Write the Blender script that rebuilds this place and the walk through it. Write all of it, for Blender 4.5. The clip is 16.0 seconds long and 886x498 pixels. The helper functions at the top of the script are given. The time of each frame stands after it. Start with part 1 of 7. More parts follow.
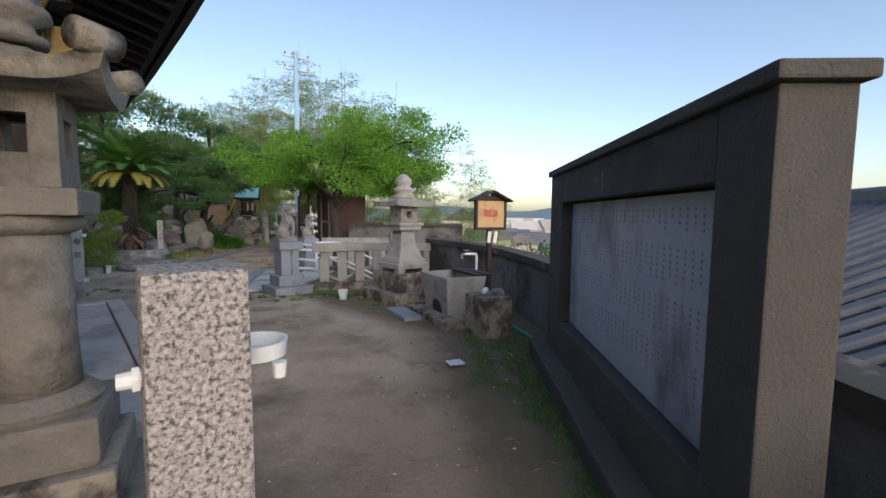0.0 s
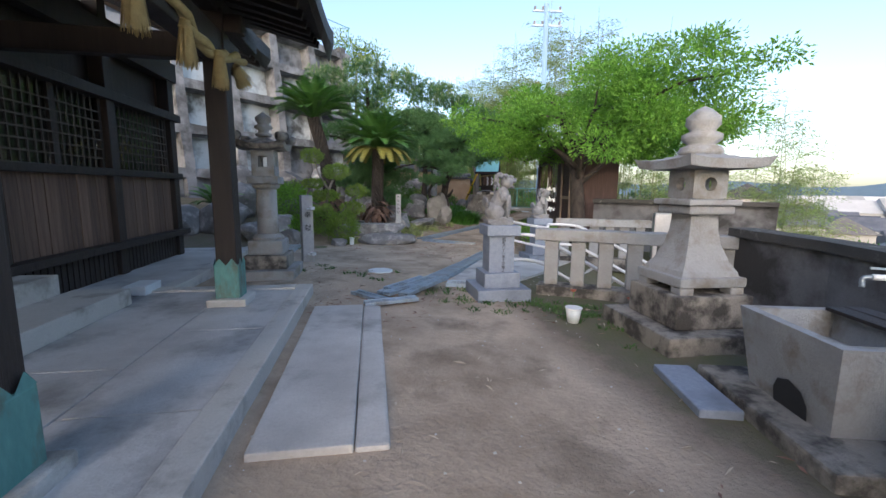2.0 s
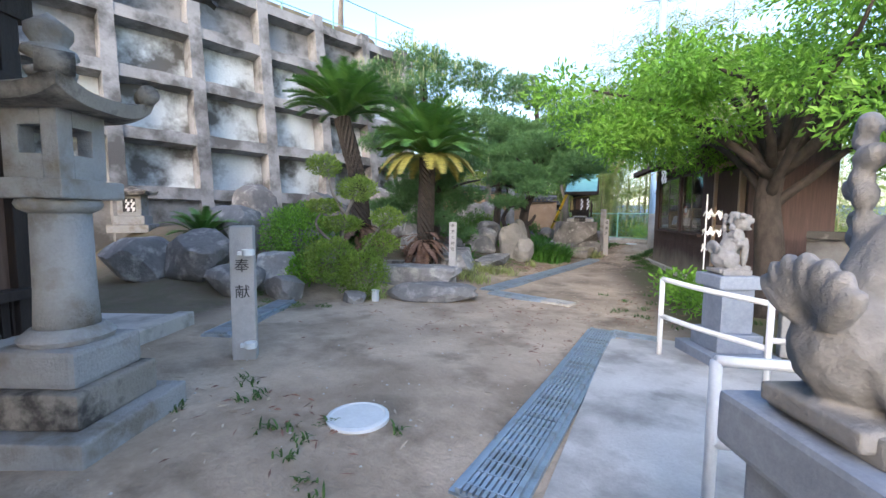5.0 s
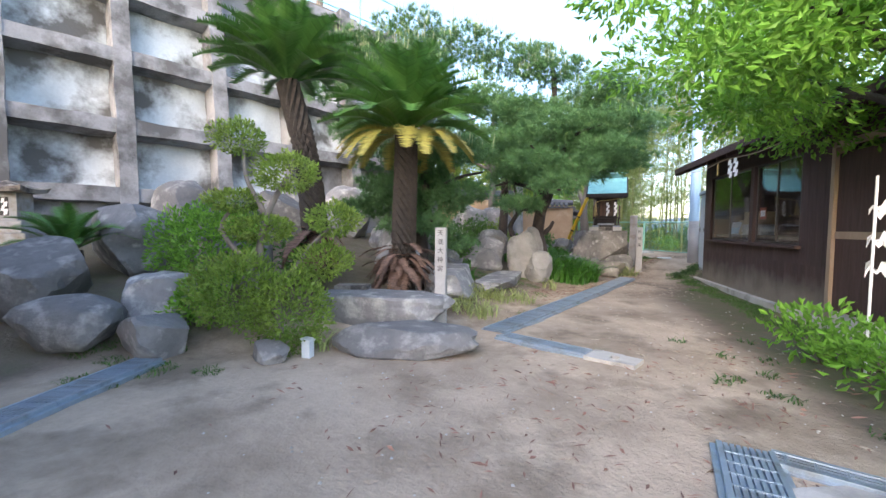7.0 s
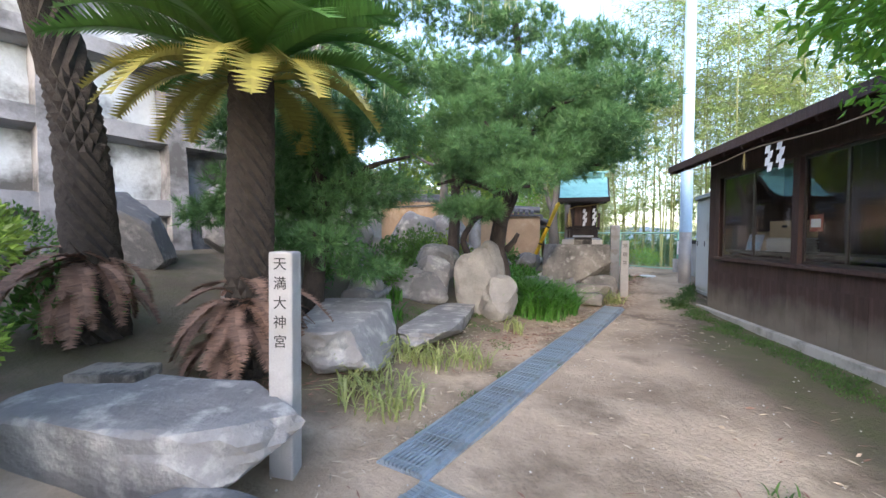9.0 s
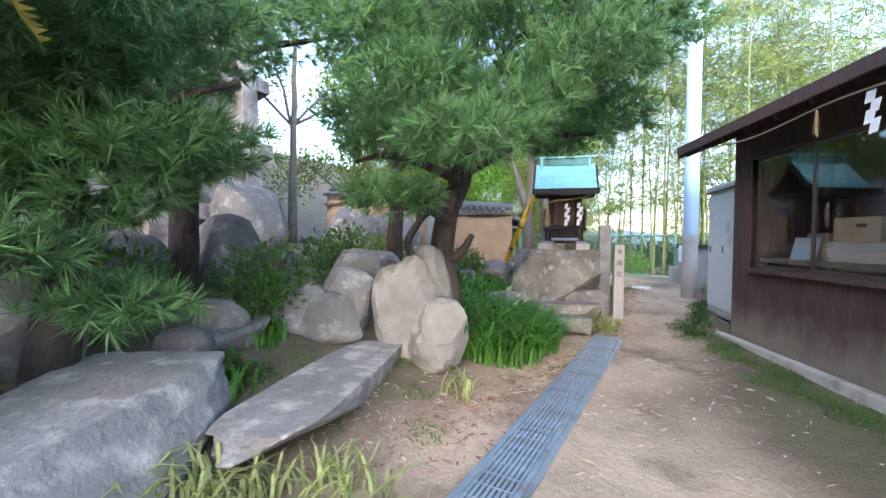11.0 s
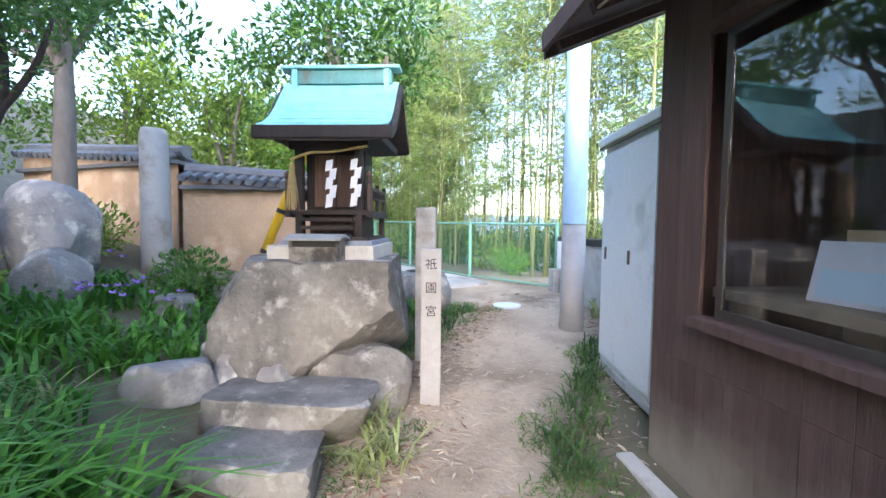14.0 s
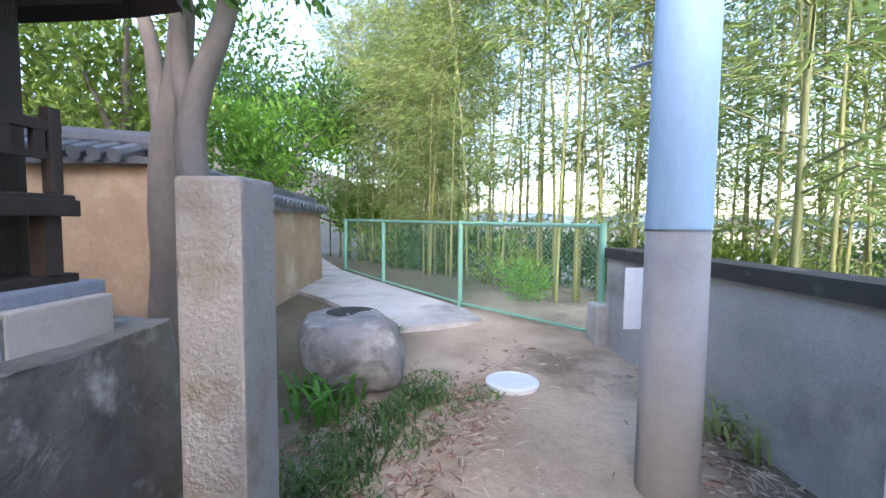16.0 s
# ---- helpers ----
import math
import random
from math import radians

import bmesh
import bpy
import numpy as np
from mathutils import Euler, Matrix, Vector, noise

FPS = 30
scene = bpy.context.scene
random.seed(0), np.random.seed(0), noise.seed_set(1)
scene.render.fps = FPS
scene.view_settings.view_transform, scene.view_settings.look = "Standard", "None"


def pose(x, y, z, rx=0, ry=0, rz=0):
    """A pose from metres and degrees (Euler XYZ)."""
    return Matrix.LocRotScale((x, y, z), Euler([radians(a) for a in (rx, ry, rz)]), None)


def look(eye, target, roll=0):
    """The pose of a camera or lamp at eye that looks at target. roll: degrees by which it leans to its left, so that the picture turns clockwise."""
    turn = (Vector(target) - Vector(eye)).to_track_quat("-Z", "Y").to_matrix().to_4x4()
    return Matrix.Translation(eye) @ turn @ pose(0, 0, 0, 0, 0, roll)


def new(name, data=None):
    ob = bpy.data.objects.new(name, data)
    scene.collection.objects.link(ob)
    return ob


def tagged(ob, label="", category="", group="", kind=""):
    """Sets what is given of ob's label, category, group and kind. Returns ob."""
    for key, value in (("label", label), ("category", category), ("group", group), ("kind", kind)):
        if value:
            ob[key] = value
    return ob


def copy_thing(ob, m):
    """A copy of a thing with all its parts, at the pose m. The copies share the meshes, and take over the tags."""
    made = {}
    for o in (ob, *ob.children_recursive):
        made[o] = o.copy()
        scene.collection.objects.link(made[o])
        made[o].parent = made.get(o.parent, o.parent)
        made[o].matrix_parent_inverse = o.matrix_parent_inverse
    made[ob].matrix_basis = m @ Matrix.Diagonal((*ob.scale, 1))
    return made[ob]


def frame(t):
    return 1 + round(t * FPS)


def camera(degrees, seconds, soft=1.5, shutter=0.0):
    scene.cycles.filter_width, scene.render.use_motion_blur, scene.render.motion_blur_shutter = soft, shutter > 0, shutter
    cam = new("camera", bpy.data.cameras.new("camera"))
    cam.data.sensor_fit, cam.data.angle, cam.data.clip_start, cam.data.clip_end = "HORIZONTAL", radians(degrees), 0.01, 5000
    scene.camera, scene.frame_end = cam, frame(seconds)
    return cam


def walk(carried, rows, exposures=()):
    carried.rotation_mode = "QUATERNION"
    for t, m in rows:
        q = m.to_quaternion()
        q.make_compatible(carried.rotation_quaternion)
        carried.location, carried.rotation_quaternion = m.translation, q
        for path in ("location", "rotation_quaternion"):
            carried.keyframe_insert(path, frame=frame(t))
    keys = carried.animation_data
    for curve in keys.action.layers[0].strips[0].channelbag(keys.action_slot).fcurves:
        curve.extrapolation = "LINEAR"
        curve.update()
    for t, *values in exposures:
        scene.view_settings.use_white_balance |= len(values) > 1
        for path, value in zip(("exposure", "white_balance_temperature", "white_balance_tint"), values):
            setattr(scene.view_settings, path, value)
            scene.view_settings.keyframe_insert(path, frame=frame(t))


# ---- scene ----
cam = camera(93.4, 16.0)
METRES, EYE, TILT, LEAN, TURN = 21.0, 1.30, 0.0, 0.0, 0.0
ROWS = [
    (0.0, 0.0, 0.0, 0.0, 0.04, -4.66, -0.54),
    (0.5, 0.0053, 0.0274, -0.0006, 4.93, -5.8, -0.75),
    (1.0, 0.0026, 0.0594, -0.003, 14.31, -7.77, -0.63),
    (1.5, -0.0073, 0.0867, -0.0035, 24.75, -8.74, -0.65),
    (2.0, -0.0236, 0.1146, -0.0028, 32.79, -8.2, -0.59),
    (2.5, -0.0383, 0.1383, -0.0034, 37.53, -7.33, -0.61),
    (3.0, -0.0553, 0.1671, -0.004, 40.42, -6.86, -0.6),
    (3.5, -0.0681, 0.1963, -0.0039, 41.51, -6.58, -0.52),
    (4.0, -0.0862, 0.2241, -0.0032, 42.01, -6.13, -0.54),
    (6.5, -0.1862, 0.3458, -0.0081, 44.78, -3.17, -0.49),
    (7.0, -0.2036, 0.3717, -0.01, 43.7, -3.07, -0.48),
    (7.5, -0.2186, 0.4015, -0.0097, 42.06, -2.95, -0.48),
    (8.0, -0.2367, 0.4299, -0.0081, 40.42, -2.64, -0.45),
    (10.5, -0.2985, 0.5567, -0.0055, 37.49, -1.12, -0.64),
    (11.0, -0.3066, 0.5815, -0.006, 36.01, -1.42, -0.65),
    (11.5, -0.3087, 0.6094, -0.0053, 32.79, -1.88, -0.63),
    (12.0, -0.3095, 0.6415, -0.0038, 28.29, -2.29, -0.58),
    (12.5, -0.3093, 0.673, -0.0029, 24.65, -2.55, -0.45),
    (13.0, -0.312, 0.707, -0.0012, 23.09, -2.7, -0.45),
    (13.5, -0.313, 0.7409, -0.0006, 23.31, -2.92, -0.46),
    (14.0, -0.3204, 0.7755, -0.0006, 23.89, -3.4, -0.56),
    (14.5, -0.3268, 0.808, -0.0002, 24.52, -3.87, -0.55),
    (15.0, -0.3375, 0.8397, 0.0013, 24.97, -3.94, -0.51),
    (15.5, -0.3439, 0.8721, 0.0007, 25.47, -3.9, -0.55),
    (16.0, -0.3517, 0.9046, 0.0013, 26.13, -3.78, -0.58),
]
walk(cam, [(t, pose(0, 0, EYE, TILT, LEAN, TURN) @ pose(METRES * x, METRES * y, METRES * z, 90 + pitch, roll, yaw)) for t, x, y, z, yaw, pitch, roll in ROWS],
     exposures=[(0.0, 0.8, 6750, 14), (1.0, 0.8, 6600, 14), (2.0, 1.28, 6350, 14), (3.5, 1.78, 6300, 14), (7.0, 2.32, 6550, 16), (10.5, 2.55, 6350, 16), (12.5, 3.0, 6150, 16), (14.0, 3.08, 6100, 16), (15.3, 3.0, 6100, 16), (16.0, 2.75, 6300, 21)])

# ---- light ----
SUN_UP, SUN_AZ = 22, 158
world = bpy.data.worlds.new("world")
scene.world = world
world.use_nodes = True
wn = world.node_tree
sky = wn.nodes.new("ShaderNodeTexSky")
sky.sky_type, sky.sun_disc = "NISHITA", False
sky.sun_elevation, sky.sun_rotation = radians(SUN_UP), radians(SUN_AZ)
sky.air_density, sky.dust_density, sky.ozone_density = 1.0, 1.7, 1.3
wn.nodes["Background"].inputs["Strength"].default_value = 0.15
wn.links.new(sky.outputs[0], wn.nodes["Background"].inputs["Color"])
sun = new("sun", bpy.data.lights.new("sun", "SUN"))
sun.data.energy, sun.data.angle, sun.data.color = 0.3, radians(60), (1.0, 0.97, 0.94)
sun.matrix_world = look((0, 0, 30), (-math.sin(radians(SUN_AZ)) * 8, -math.cos(radians(SUN_AZ)) * 8, 30 - 8 * math.tan(radians(SUN_UP))))


# ---- materials ----
def mat(name, c1, c2, scale=4.0, rough=0.8, metal=0.0, bump=0.25, bscale=40.0, c3=None, s3=0.7, cover=0.5, rnd=0.0,
        stretch=(1, 1, 1), island=False, trans=0.0, contrast=0.25):
    m = bpy.data.materials.new(name)
    m.use_nodes = True
    nt = m.node_tree
    N, L = nt.nodes.new, nt.links.new
    b = nt.nodes["Principled BSDF"]
    tc, mp = N("ShaderNodeTexCoord"), N("ShaderNodeMapping")
    mp.inputs["Scale"].default_value = stretch
    L(tc.outputs["Object"], mp.inputs["Vector"])

    def noise_tex(s, detail=6.0):
        n = N("ShaderNodeTexNoise")
        n.inputs["Scale"].default_value, n.inputs["Detail"].default_value = s, detail
        n.inputs["Roughness"].default_value = 0.62
        L(mp.outputs[0], n.inputs["Vector"])
        return n.outputs["Fac"]

    def ramp(fac, lo, hi):
        r = N("ShaderNodeMapRange")
        r.inputs["From Min"].default_value, r.inputs["From Max"].default_value = lo, hi
        L(fac, r.inputs["Value"])
        return r.outputs[0]

    def mix(fac, a, c):
        x = N("ShaderNodeMix")
        x.data_type = "RGBA"
        if isinstance(fac, float):
            x.inputs[0].default_value = fac
        else:
            L(fac, x.inputs[0])
        for sock, v in ((6, a), (7, c)):
            if isinstance(v, tuple):
                x.inputs[sock].default_value = (*v, 1)
            else:
                L(v, x.inputs[sock])
        return x.outputs[2]

    col = mix(ramp(noise_tex(scale), 0.5 - contrast, 0.5 + contrast), c1, c2)
    fine = noise_tex(bscale, 8.0)
    col = mix(ramp(fine, 0.3, 0.75), mix(0.25, col, tuple(v * 0.5 for v in c1)), col)
    if c3:
        col = mix(ramp(noise_tex(s3, 8.0), 0.62 - 0.3 * cover, 0.78 - 0.3 * cover), col, c3)
    if rnd or island:
        src = N("ShaderNodeNewGeometry").outputs["Random Per Island"] if island else N("ShaderNodeObjectInfo").outputs["Random"]
        h = N("ShaderNodeHueSaturation")
        r = N("ShaderNodeMapRange")
        r.inputs["To Min"].default_value, r.inputs["To Max"].default_value = 1 - (rnd or 0.3), 1 + (rnd or 0.3)
        L(src, r.inputs["Value"])
        L(r.outputs[0], h.inputs["Value"])
        L(col, h.inputs["Color"])
        col = h.outputs[0]
    L(col, b.inputs["Base Color"])
    rr = N("ShaderNodeMapRange")
    rr.inputs["To Min"].default_value, rr.inputs["To Max"].default_value = max(rough - 0.12, 0.03), min(rough + 0.12, 1)
    L(fine, rr.inputs["Value"])
    L(rr.outputs[0], b.inputs["Roughness"])
    b.inputs["Metallic"].default_value = metal
    if bump:
        bp = N("ShaderNodeBump")
        bp.inputs["Strength"].default_value, bp.inputs["Distance"].default_value = bump, 0.02
        L(fine, bp.inputs["Height"])
        L(bp.outputs[0], b.inputs["Normal"])
    if trans:
        t = N("ShaderNodeBsdfTranslucent")
        L(col, t.inputs["Color"])
        ms = N("ShaderNodeMixShader")
        ms.inputs[0].default_value = trans
        L(b.outputs[0], ms.inputs[1])
        L(t.outputs[0], ms.inputs[2])
        L(ms.outputs[0], nt.nodes["Material Output"].inputs["Surface"])
    return m


M_DIRT = mat("packed_dirt", (0.34, 0.265, 0.195), (0.62, 0.505, 0.39), 1.1, 0.95, bump=1.0, bscale=26, c3=(0.21, 0.165, 0.12), s3=1.3, cover=0.36, contrast=0.16)
M_CONC = mat("concrete", (0.44, 0.43, 0.415), (0.64, 0.63, 0.61), 1.6, 0.85, bump=0.4, bscale=50, c3=(0.27, 0.262, 0.25), s3=1.5, cover=0.36, contrast=0.17)
M_KERB = mat("kerb_concrete", (0.50, 0.48, 0.44), (0.62, 0.60, 0.56), 2.0, 0.9, bump=0.4, bscale=60, c3=(0.30, 0.28, 0.25), s3=3, cover=0.35)
M_DCONC = mat("stained_concrete", (0.12, 0.12, 0.125), (0.24, 0.24, 0.25), 1.8, 0.9, bump=0.4, bscale=45, c3=(0.045, 0.043, 0.042), s3=1.3, cover=0.5)
M_BOARDC = mat("dark_board_concrete", (0.055, 0.052, 0.048), (0.10, 0.095, 0.088), 3, 0.9, bump=0.5, bscale=70, c3=(0.28, 0.27, 0.25), s3=5, cover=0.1)
M_BOARDE = mat("grey_board_concrete", (0.065, 0.062, 0.058), (0.105, 0.10, 0.095), 3, 0.9, bump=0.5, bscale=70, c3=(0.08, 0.075, 0.07), s3=3, cover=0.4)
# Bluish base colour carries the sky's reflection on the bronze.
M_PLATE = mat("sky_tinted_text_plate", (0.40, 0.46, 0.56), (0.54, 0.60, 0.70), 2.2, 0.35, bump=0.1, bscale=60, c3=(0.13, 0.14, 0.18), s3=2.2, cover=0.3, stretch=(1, 1, 0.5))
M_STONE = mat("weathered_stone", (0.29, 0.295, 0.295), (0.40, 0.405, 0.405), 3.0, 0.92, bump=0.6, bscale=55, c3=(0.22, 0.20, 0.17), s3=4.0, cover=0.4)
M_DSTONE = mat("blackened_stone", (0.24, 0.22, 0.19), (0.36, 0.33, 0.29), 3.5, 0.92, bump=0.6, bscale=55, c3=(0.06, 0.055, 0.05), s3=5.0, cover=0.6)
M_BSTONE = mat("brown_grey_lantern_stone", (0.15, 0.143, 0.13), (0.29, 0.275, 0.25), 3.0, 0.92, bump=0.7, bscale=48, c3=(0.09, 0.085, 0.075), s3=3.2, cover=0.4)
M_GRANITE = mat("speckled_granite", (0.27, 0.255, 0.255), (0.52, 0.49, 0.485), 120, 0.8, bump=0.3, bscale=190, c3=(0.06, 0.057, 0.058), s3=105, cover=0.5, contrast=0.12)
M_BGRAN = mat("blue_grey_granite", (0.22, 0.26, 0.33), (0.32, 0.365, 0.44), 30, 0.7, bump=0.2, bscale=120, c3=(0.17, 0.195, 0.24), s3=2, cover=0.4)
M_PALE = mat("pale_stone_post", (0.36, 0.36, 0.36), (0.49, 0.487, 0.485), 12, 0.85, bump=0.4, bscale=90, c3=(0.33, 0.32, 0.30), s3=3, cover=0.35)
M_LION = mat("grey_carved_stone", (0.20, 0.20, 0.205), (0.34, 0.34, 0.35), 14, 0.88, bump=0.5, bscale=60, c3=(0.20, 0.20, 0.20), s3=6, cover=0.4)
M_ROCK = mat("garden_rock", (0.17, 0.17, 0.175), (0.32, 0.315, 0.315), 3.4, 0.93, bump=1.0, bscale=20, c3=(0.47, 0.46, 0.44), s3=4.5, cover=0.36, rnd=0.3)
M_PALER = mat("pale_rounded_rock", (0.23, 0.226, 0.22), (0.40, 0.388, 0.37), 2.2, 0.92, bump=0.9, bscale=30, c3=(0.20, 0.19, 0.18), s3=3.5, cover=0.3, contrast=0.18)
M_BOULDER = mat("boulder", (0.11, 0.105, 0.10), (0.34, 0.325, 0.30), 2.0, 0.93, bump=1.0, bscale=24, c3=(0.45, 0.44, 0.42), s3=7, cover=0.22, contrast=0.16)
M_WOOD = mat("dark_weathered_wood", (0.016, 0.011, 0.010), (0.046, 0.032, 0.027), 3, 0.65, bump=0.35, bscale=30, stretch=(6, 6, 0.6), rnd=0.2)
M_LATT = mat("greyed_lattice_wood", (0.055, 0.044, 0.038), (0.12, 0.098, 0.085), 4, 0.75, bump=0.2, bscale=30)
M_WOODB = mat("brown_boards", (0.06, 0.033, 0.025), (0.24, 0.15, 0.11), 3, 0.7, bump=0.35, bscale=30, stretch=(7, 7, 0.5), rnd=0.3)
M_SHEDW = mat("shed_boards", (0.056, 0.032, 0.028), (0.122, 0.073, 0.063), 4, 0.75, bump=0.3, bscale=30, stretch=(8, 8, 0.5), rnd=0.15)
M_SHEDB = mat("mud_splashed_boards", (0.13, 0.11, 0.085), (0.20, 0.175, 0.14), 2, 0.9, bump=0.3, bscale=30, stretch=(2, 2, 1.0), c3=(0.06, 0.045, 0.035), s3=1.5, cover=0.35)


def mud_splash(m, low, high, colour):
    """Dried mud thrown up the foot of the boards, with a ragged upper edge."""
    nt = m.node_tree
    N, L = nt.nodes.new, nt.links.new
    b = nt.nodes["Principled BSDF"]
    tc, sp, nz, ad, rg, mx = N("ShaderNodeTexCoord"), N("ShaderNodeSeparateXYZ"), N("ShaderNodeTexNoise"), N("ShaderNodeMath"), N("ShaderNodeMapRange"), N("ShaderNodeMix")
    oi, off = N("ShaderNodeObjectInfo"), N("ShaderNodeVectorMath")
    nz.inputs["Scale"].default_value, nz.inputs["Detail"].default_value = 2.4, 6
    L(tc.outputs["Object"], sp.inputs[0])
    L(tc.outputs["Object"], off.inputs[0])
    L(oi.outputs["Location"], off.inputs[1])
    L(off.outputs[0], nz.inputs["Vector"])
    ad.operation, ad.use_clamp = "MULTIPLY_ADD", False
    ad.inputs[1].default_value = 0.75
    L(nz.outputs["Fac"], ad.inputs[0])
    L(sp.outputs[2], ad.inputs[2])
    rg.inputs["From Min"].default_value, rg.inputs["From Max"].default_value = low + 0.375, high + 0.375
    rg.inputs["To Min"].default_value, rg.inputs["To Max"].default_value = 0.9, 0.0
    L(ad.outputs[0], rg.inputs["Value"])
    mx.data_type = "RGBA"
    old = b.inputs["Base Color"].links[0].from_socket
    L(rg.outputs[0], mx.inputs[0])
    L(old, mx.inputs[6])
    mx.inputs[7].default_value = (*colour, 1)
    L(mx.outputs[2], b.inputs["Base Color"])
    return m


M_SHEDM = mud_splash(mat("muddy_shed_boards", (0.056, 0.032, 0.028), (0.122, 0.073, 0.063), 4, 0.8, bump=0.3, bscale=30, stretch=(8, 8, 0.5), rnd=0.15), 0.16, 0.60, (0.27, 0.235, 0.185))


def humus_and_shade(m, colour, moss):
    """Dark humus and thin moss where feet seldom tread, and painted shade in the south, as the attribute says, broken
    up by noise.
    """
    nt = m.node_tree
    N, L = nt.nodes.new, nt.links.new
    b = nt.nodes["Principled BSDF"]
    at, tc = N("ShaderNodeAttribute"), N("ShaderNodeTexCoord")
    at.attribute_name = "soil_shade"
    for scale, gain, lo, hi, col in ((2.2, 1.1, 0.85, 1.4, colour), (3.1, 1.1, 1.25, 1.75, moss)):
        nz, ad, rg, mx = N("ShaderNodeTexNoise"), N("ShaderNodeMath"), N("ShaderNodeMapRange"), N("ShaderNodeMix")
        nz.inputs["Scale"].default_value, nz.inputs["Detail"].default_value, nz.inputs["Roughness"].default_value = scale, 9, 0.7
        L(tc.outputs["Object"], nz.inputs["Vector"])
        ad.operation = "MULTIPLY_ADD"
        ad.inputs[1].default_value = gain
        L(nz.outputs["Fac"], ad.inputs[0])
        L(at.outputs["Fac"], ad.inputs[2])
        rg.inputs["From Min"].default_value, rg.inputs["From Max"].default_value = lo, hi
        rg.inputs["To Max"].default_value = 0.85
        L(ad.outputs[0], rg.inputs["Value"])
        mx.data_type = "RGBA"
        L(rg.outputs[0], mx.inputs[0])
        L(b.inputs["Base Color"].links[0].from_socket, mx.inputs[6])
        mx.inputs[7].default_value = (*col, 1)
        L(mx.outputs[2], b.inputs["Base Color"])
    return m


humus_and_shade(M_DIRT, (0.115, 0.09, 0.066), (0.10, 0.115, 0.045))
M_COPPER = mat("verdigris_copper", (0.07, 0.24, 0.23), (0.17, 0.39, 0.36), 5, 0.5, metal=0.15, bump=0.1, bscale=40, c3=(0.12, 0.14, 0.11), s3=6, cover=0.35, stretch=(1, 1, 0.4))
M_CROOF = mat("patina_roof", (0.25, 0.60, 0.56), (0.36, 0.72, 0.68), 3, 0.45, metal=0.1, bump=0.08, bscale=40, c3=(0.19, 0.47, 0.46), s3=4, cover=0.35, rnd=0.08)
M_ROPE = mat("straw_rope", (0.42, 0.31, 0.13), (0.62, 0.48, 0.22), 20, 0.9, bump=0.5, bscale=120)
M_WHITE = mat("white_paper", (0.80, 0.80, 0.81), (0.86, 0.86, 0.87), 10, 0.7, bump=0.05)
M_PLAST = mat("white_plastic", (0.66, 0.72, 0.76), (0.76, 0.81, 0.84), 8, 0.35, bump=0.03)
M_STEEL = mat("galvanised_steel", (0.34, 0.43, 0.52), (0.46, 0.56, 0.66), 12, 0.4, metal=0.6, bump=0.1, bscale=80, c3=(0.24, 0.25, 0.25), s3=4, cover=0.35)
M_RAIL = mat("white_pipe", (0.74, 0.76, 0.77), (0.82, 0.83, 0.84), 8, 0.35, bump=0.03, c3=(0.55, 0.53, 0.5), s3=5, cover=0.2)
M_HOSE = mat("green_hose", (0.02, 0.30, 0.20), (0.03, 0.38, 0.26), 10, 0.4, bump=0.03)
M_FENCE = mat("green_fence_paint", (0.16, 0.40, 0.31), (0.22, 0.48, 0.38), 8, 0.5, bump=0.05)
M_POLE = mat("blue_painted_pole", (0.32, 0.50, 0.68), (0.42, 0.60, 0.77), 2, 0.6, bump=0.08, c3=(0.28, 0.42, 0.55), s3=2, cover=0.4, stretch=(1, 1, 0.3))
M_POLEC = mat("concrete_pole", (0.36, 0.35, 0.34), (0.47, 0.46, 0.45), 4, 0.85, bump=0.3, bscale=70, c3=(0.26, 0.25, 0.24), s3=2, cover=0.4)
M_CAB = mat("pale_steel_cabinet", (0.80, 0.83, 0.85), (0.86, 0.885, 0.90), 2, 0.45, bump=0.03, c3=(0.46, 0.48, 0.46), s3=1.6, cover=0.25)
M_EARTH = mat("earthen_wall", (0.36, 0.25, 0.165), (0.50, 0.37, 0.25), 2, 0.95, bump=0.6, bscale=25, c3=(0.56, 0.46, 0.35), s3=1.4, cover=0.35)
M_TILE = mat("grey_roof_tile", (0.085, 0.095, 0.115), (0.17, 0.185, 0.21), 3, 0.45, bump=0.15, bscale=30, rnd=0.25)
M_SHOT = mat("pale_shotcrete", (0.56, 0.60, 0.61), (0.76, 0.80, 0.80), 1.2, 0.9, bump=0.6, bscale=16, c3=(0.13, 0.125, 0.115), s3=0.9, cover=0.58)
M_SHEET = mat("grey_sheet_roof", (0.30, 0.33, 0.37), (0.42, 0.45, 0.49), 2, 0.45, bump=0.08, bscale=40, c3=(0.22, 0.23, 0.25), s3=2, cover=0.4)
M_GRID = mat("grid_beam_concrete", (0.22, 0.225, 0.235), (0.38, 0.385, 0.40), 1.6, 0.92, bump=0.6, bscale=25, c3=(0.10, 0.10, 0.10), s3=1.3, cover=0.55)
M_BARK = mat("pine_bark", (0.024, 0.020, 0.018), (0.10, 0.08, 0.07), 9, 0.95, bump=1.0, bscale=26, stretch=(1, 1, 0.5))
M_GBARK = mat("smooth_grey_bark", (0.15, 0.13, 0.112), (0.27, 0.24, 0.21), 6, 0.9, bump=0.4, bscale=30, stretch=(1, 1, 0.5))
M_CYTR = mat("cycad_trunk", (0.022, 0.018, 0.015), (0.07, 0.056, 0.045), 16, 0.95, bump=1.0, bscale=34)
M_LEAF = mat("bright_leaf", (0.13, 0.33, 0.035), (0.27, 0.52, 0.075), 1.2, 0.5, bump=0, island=True, rnd=0.35, trans=0.45)
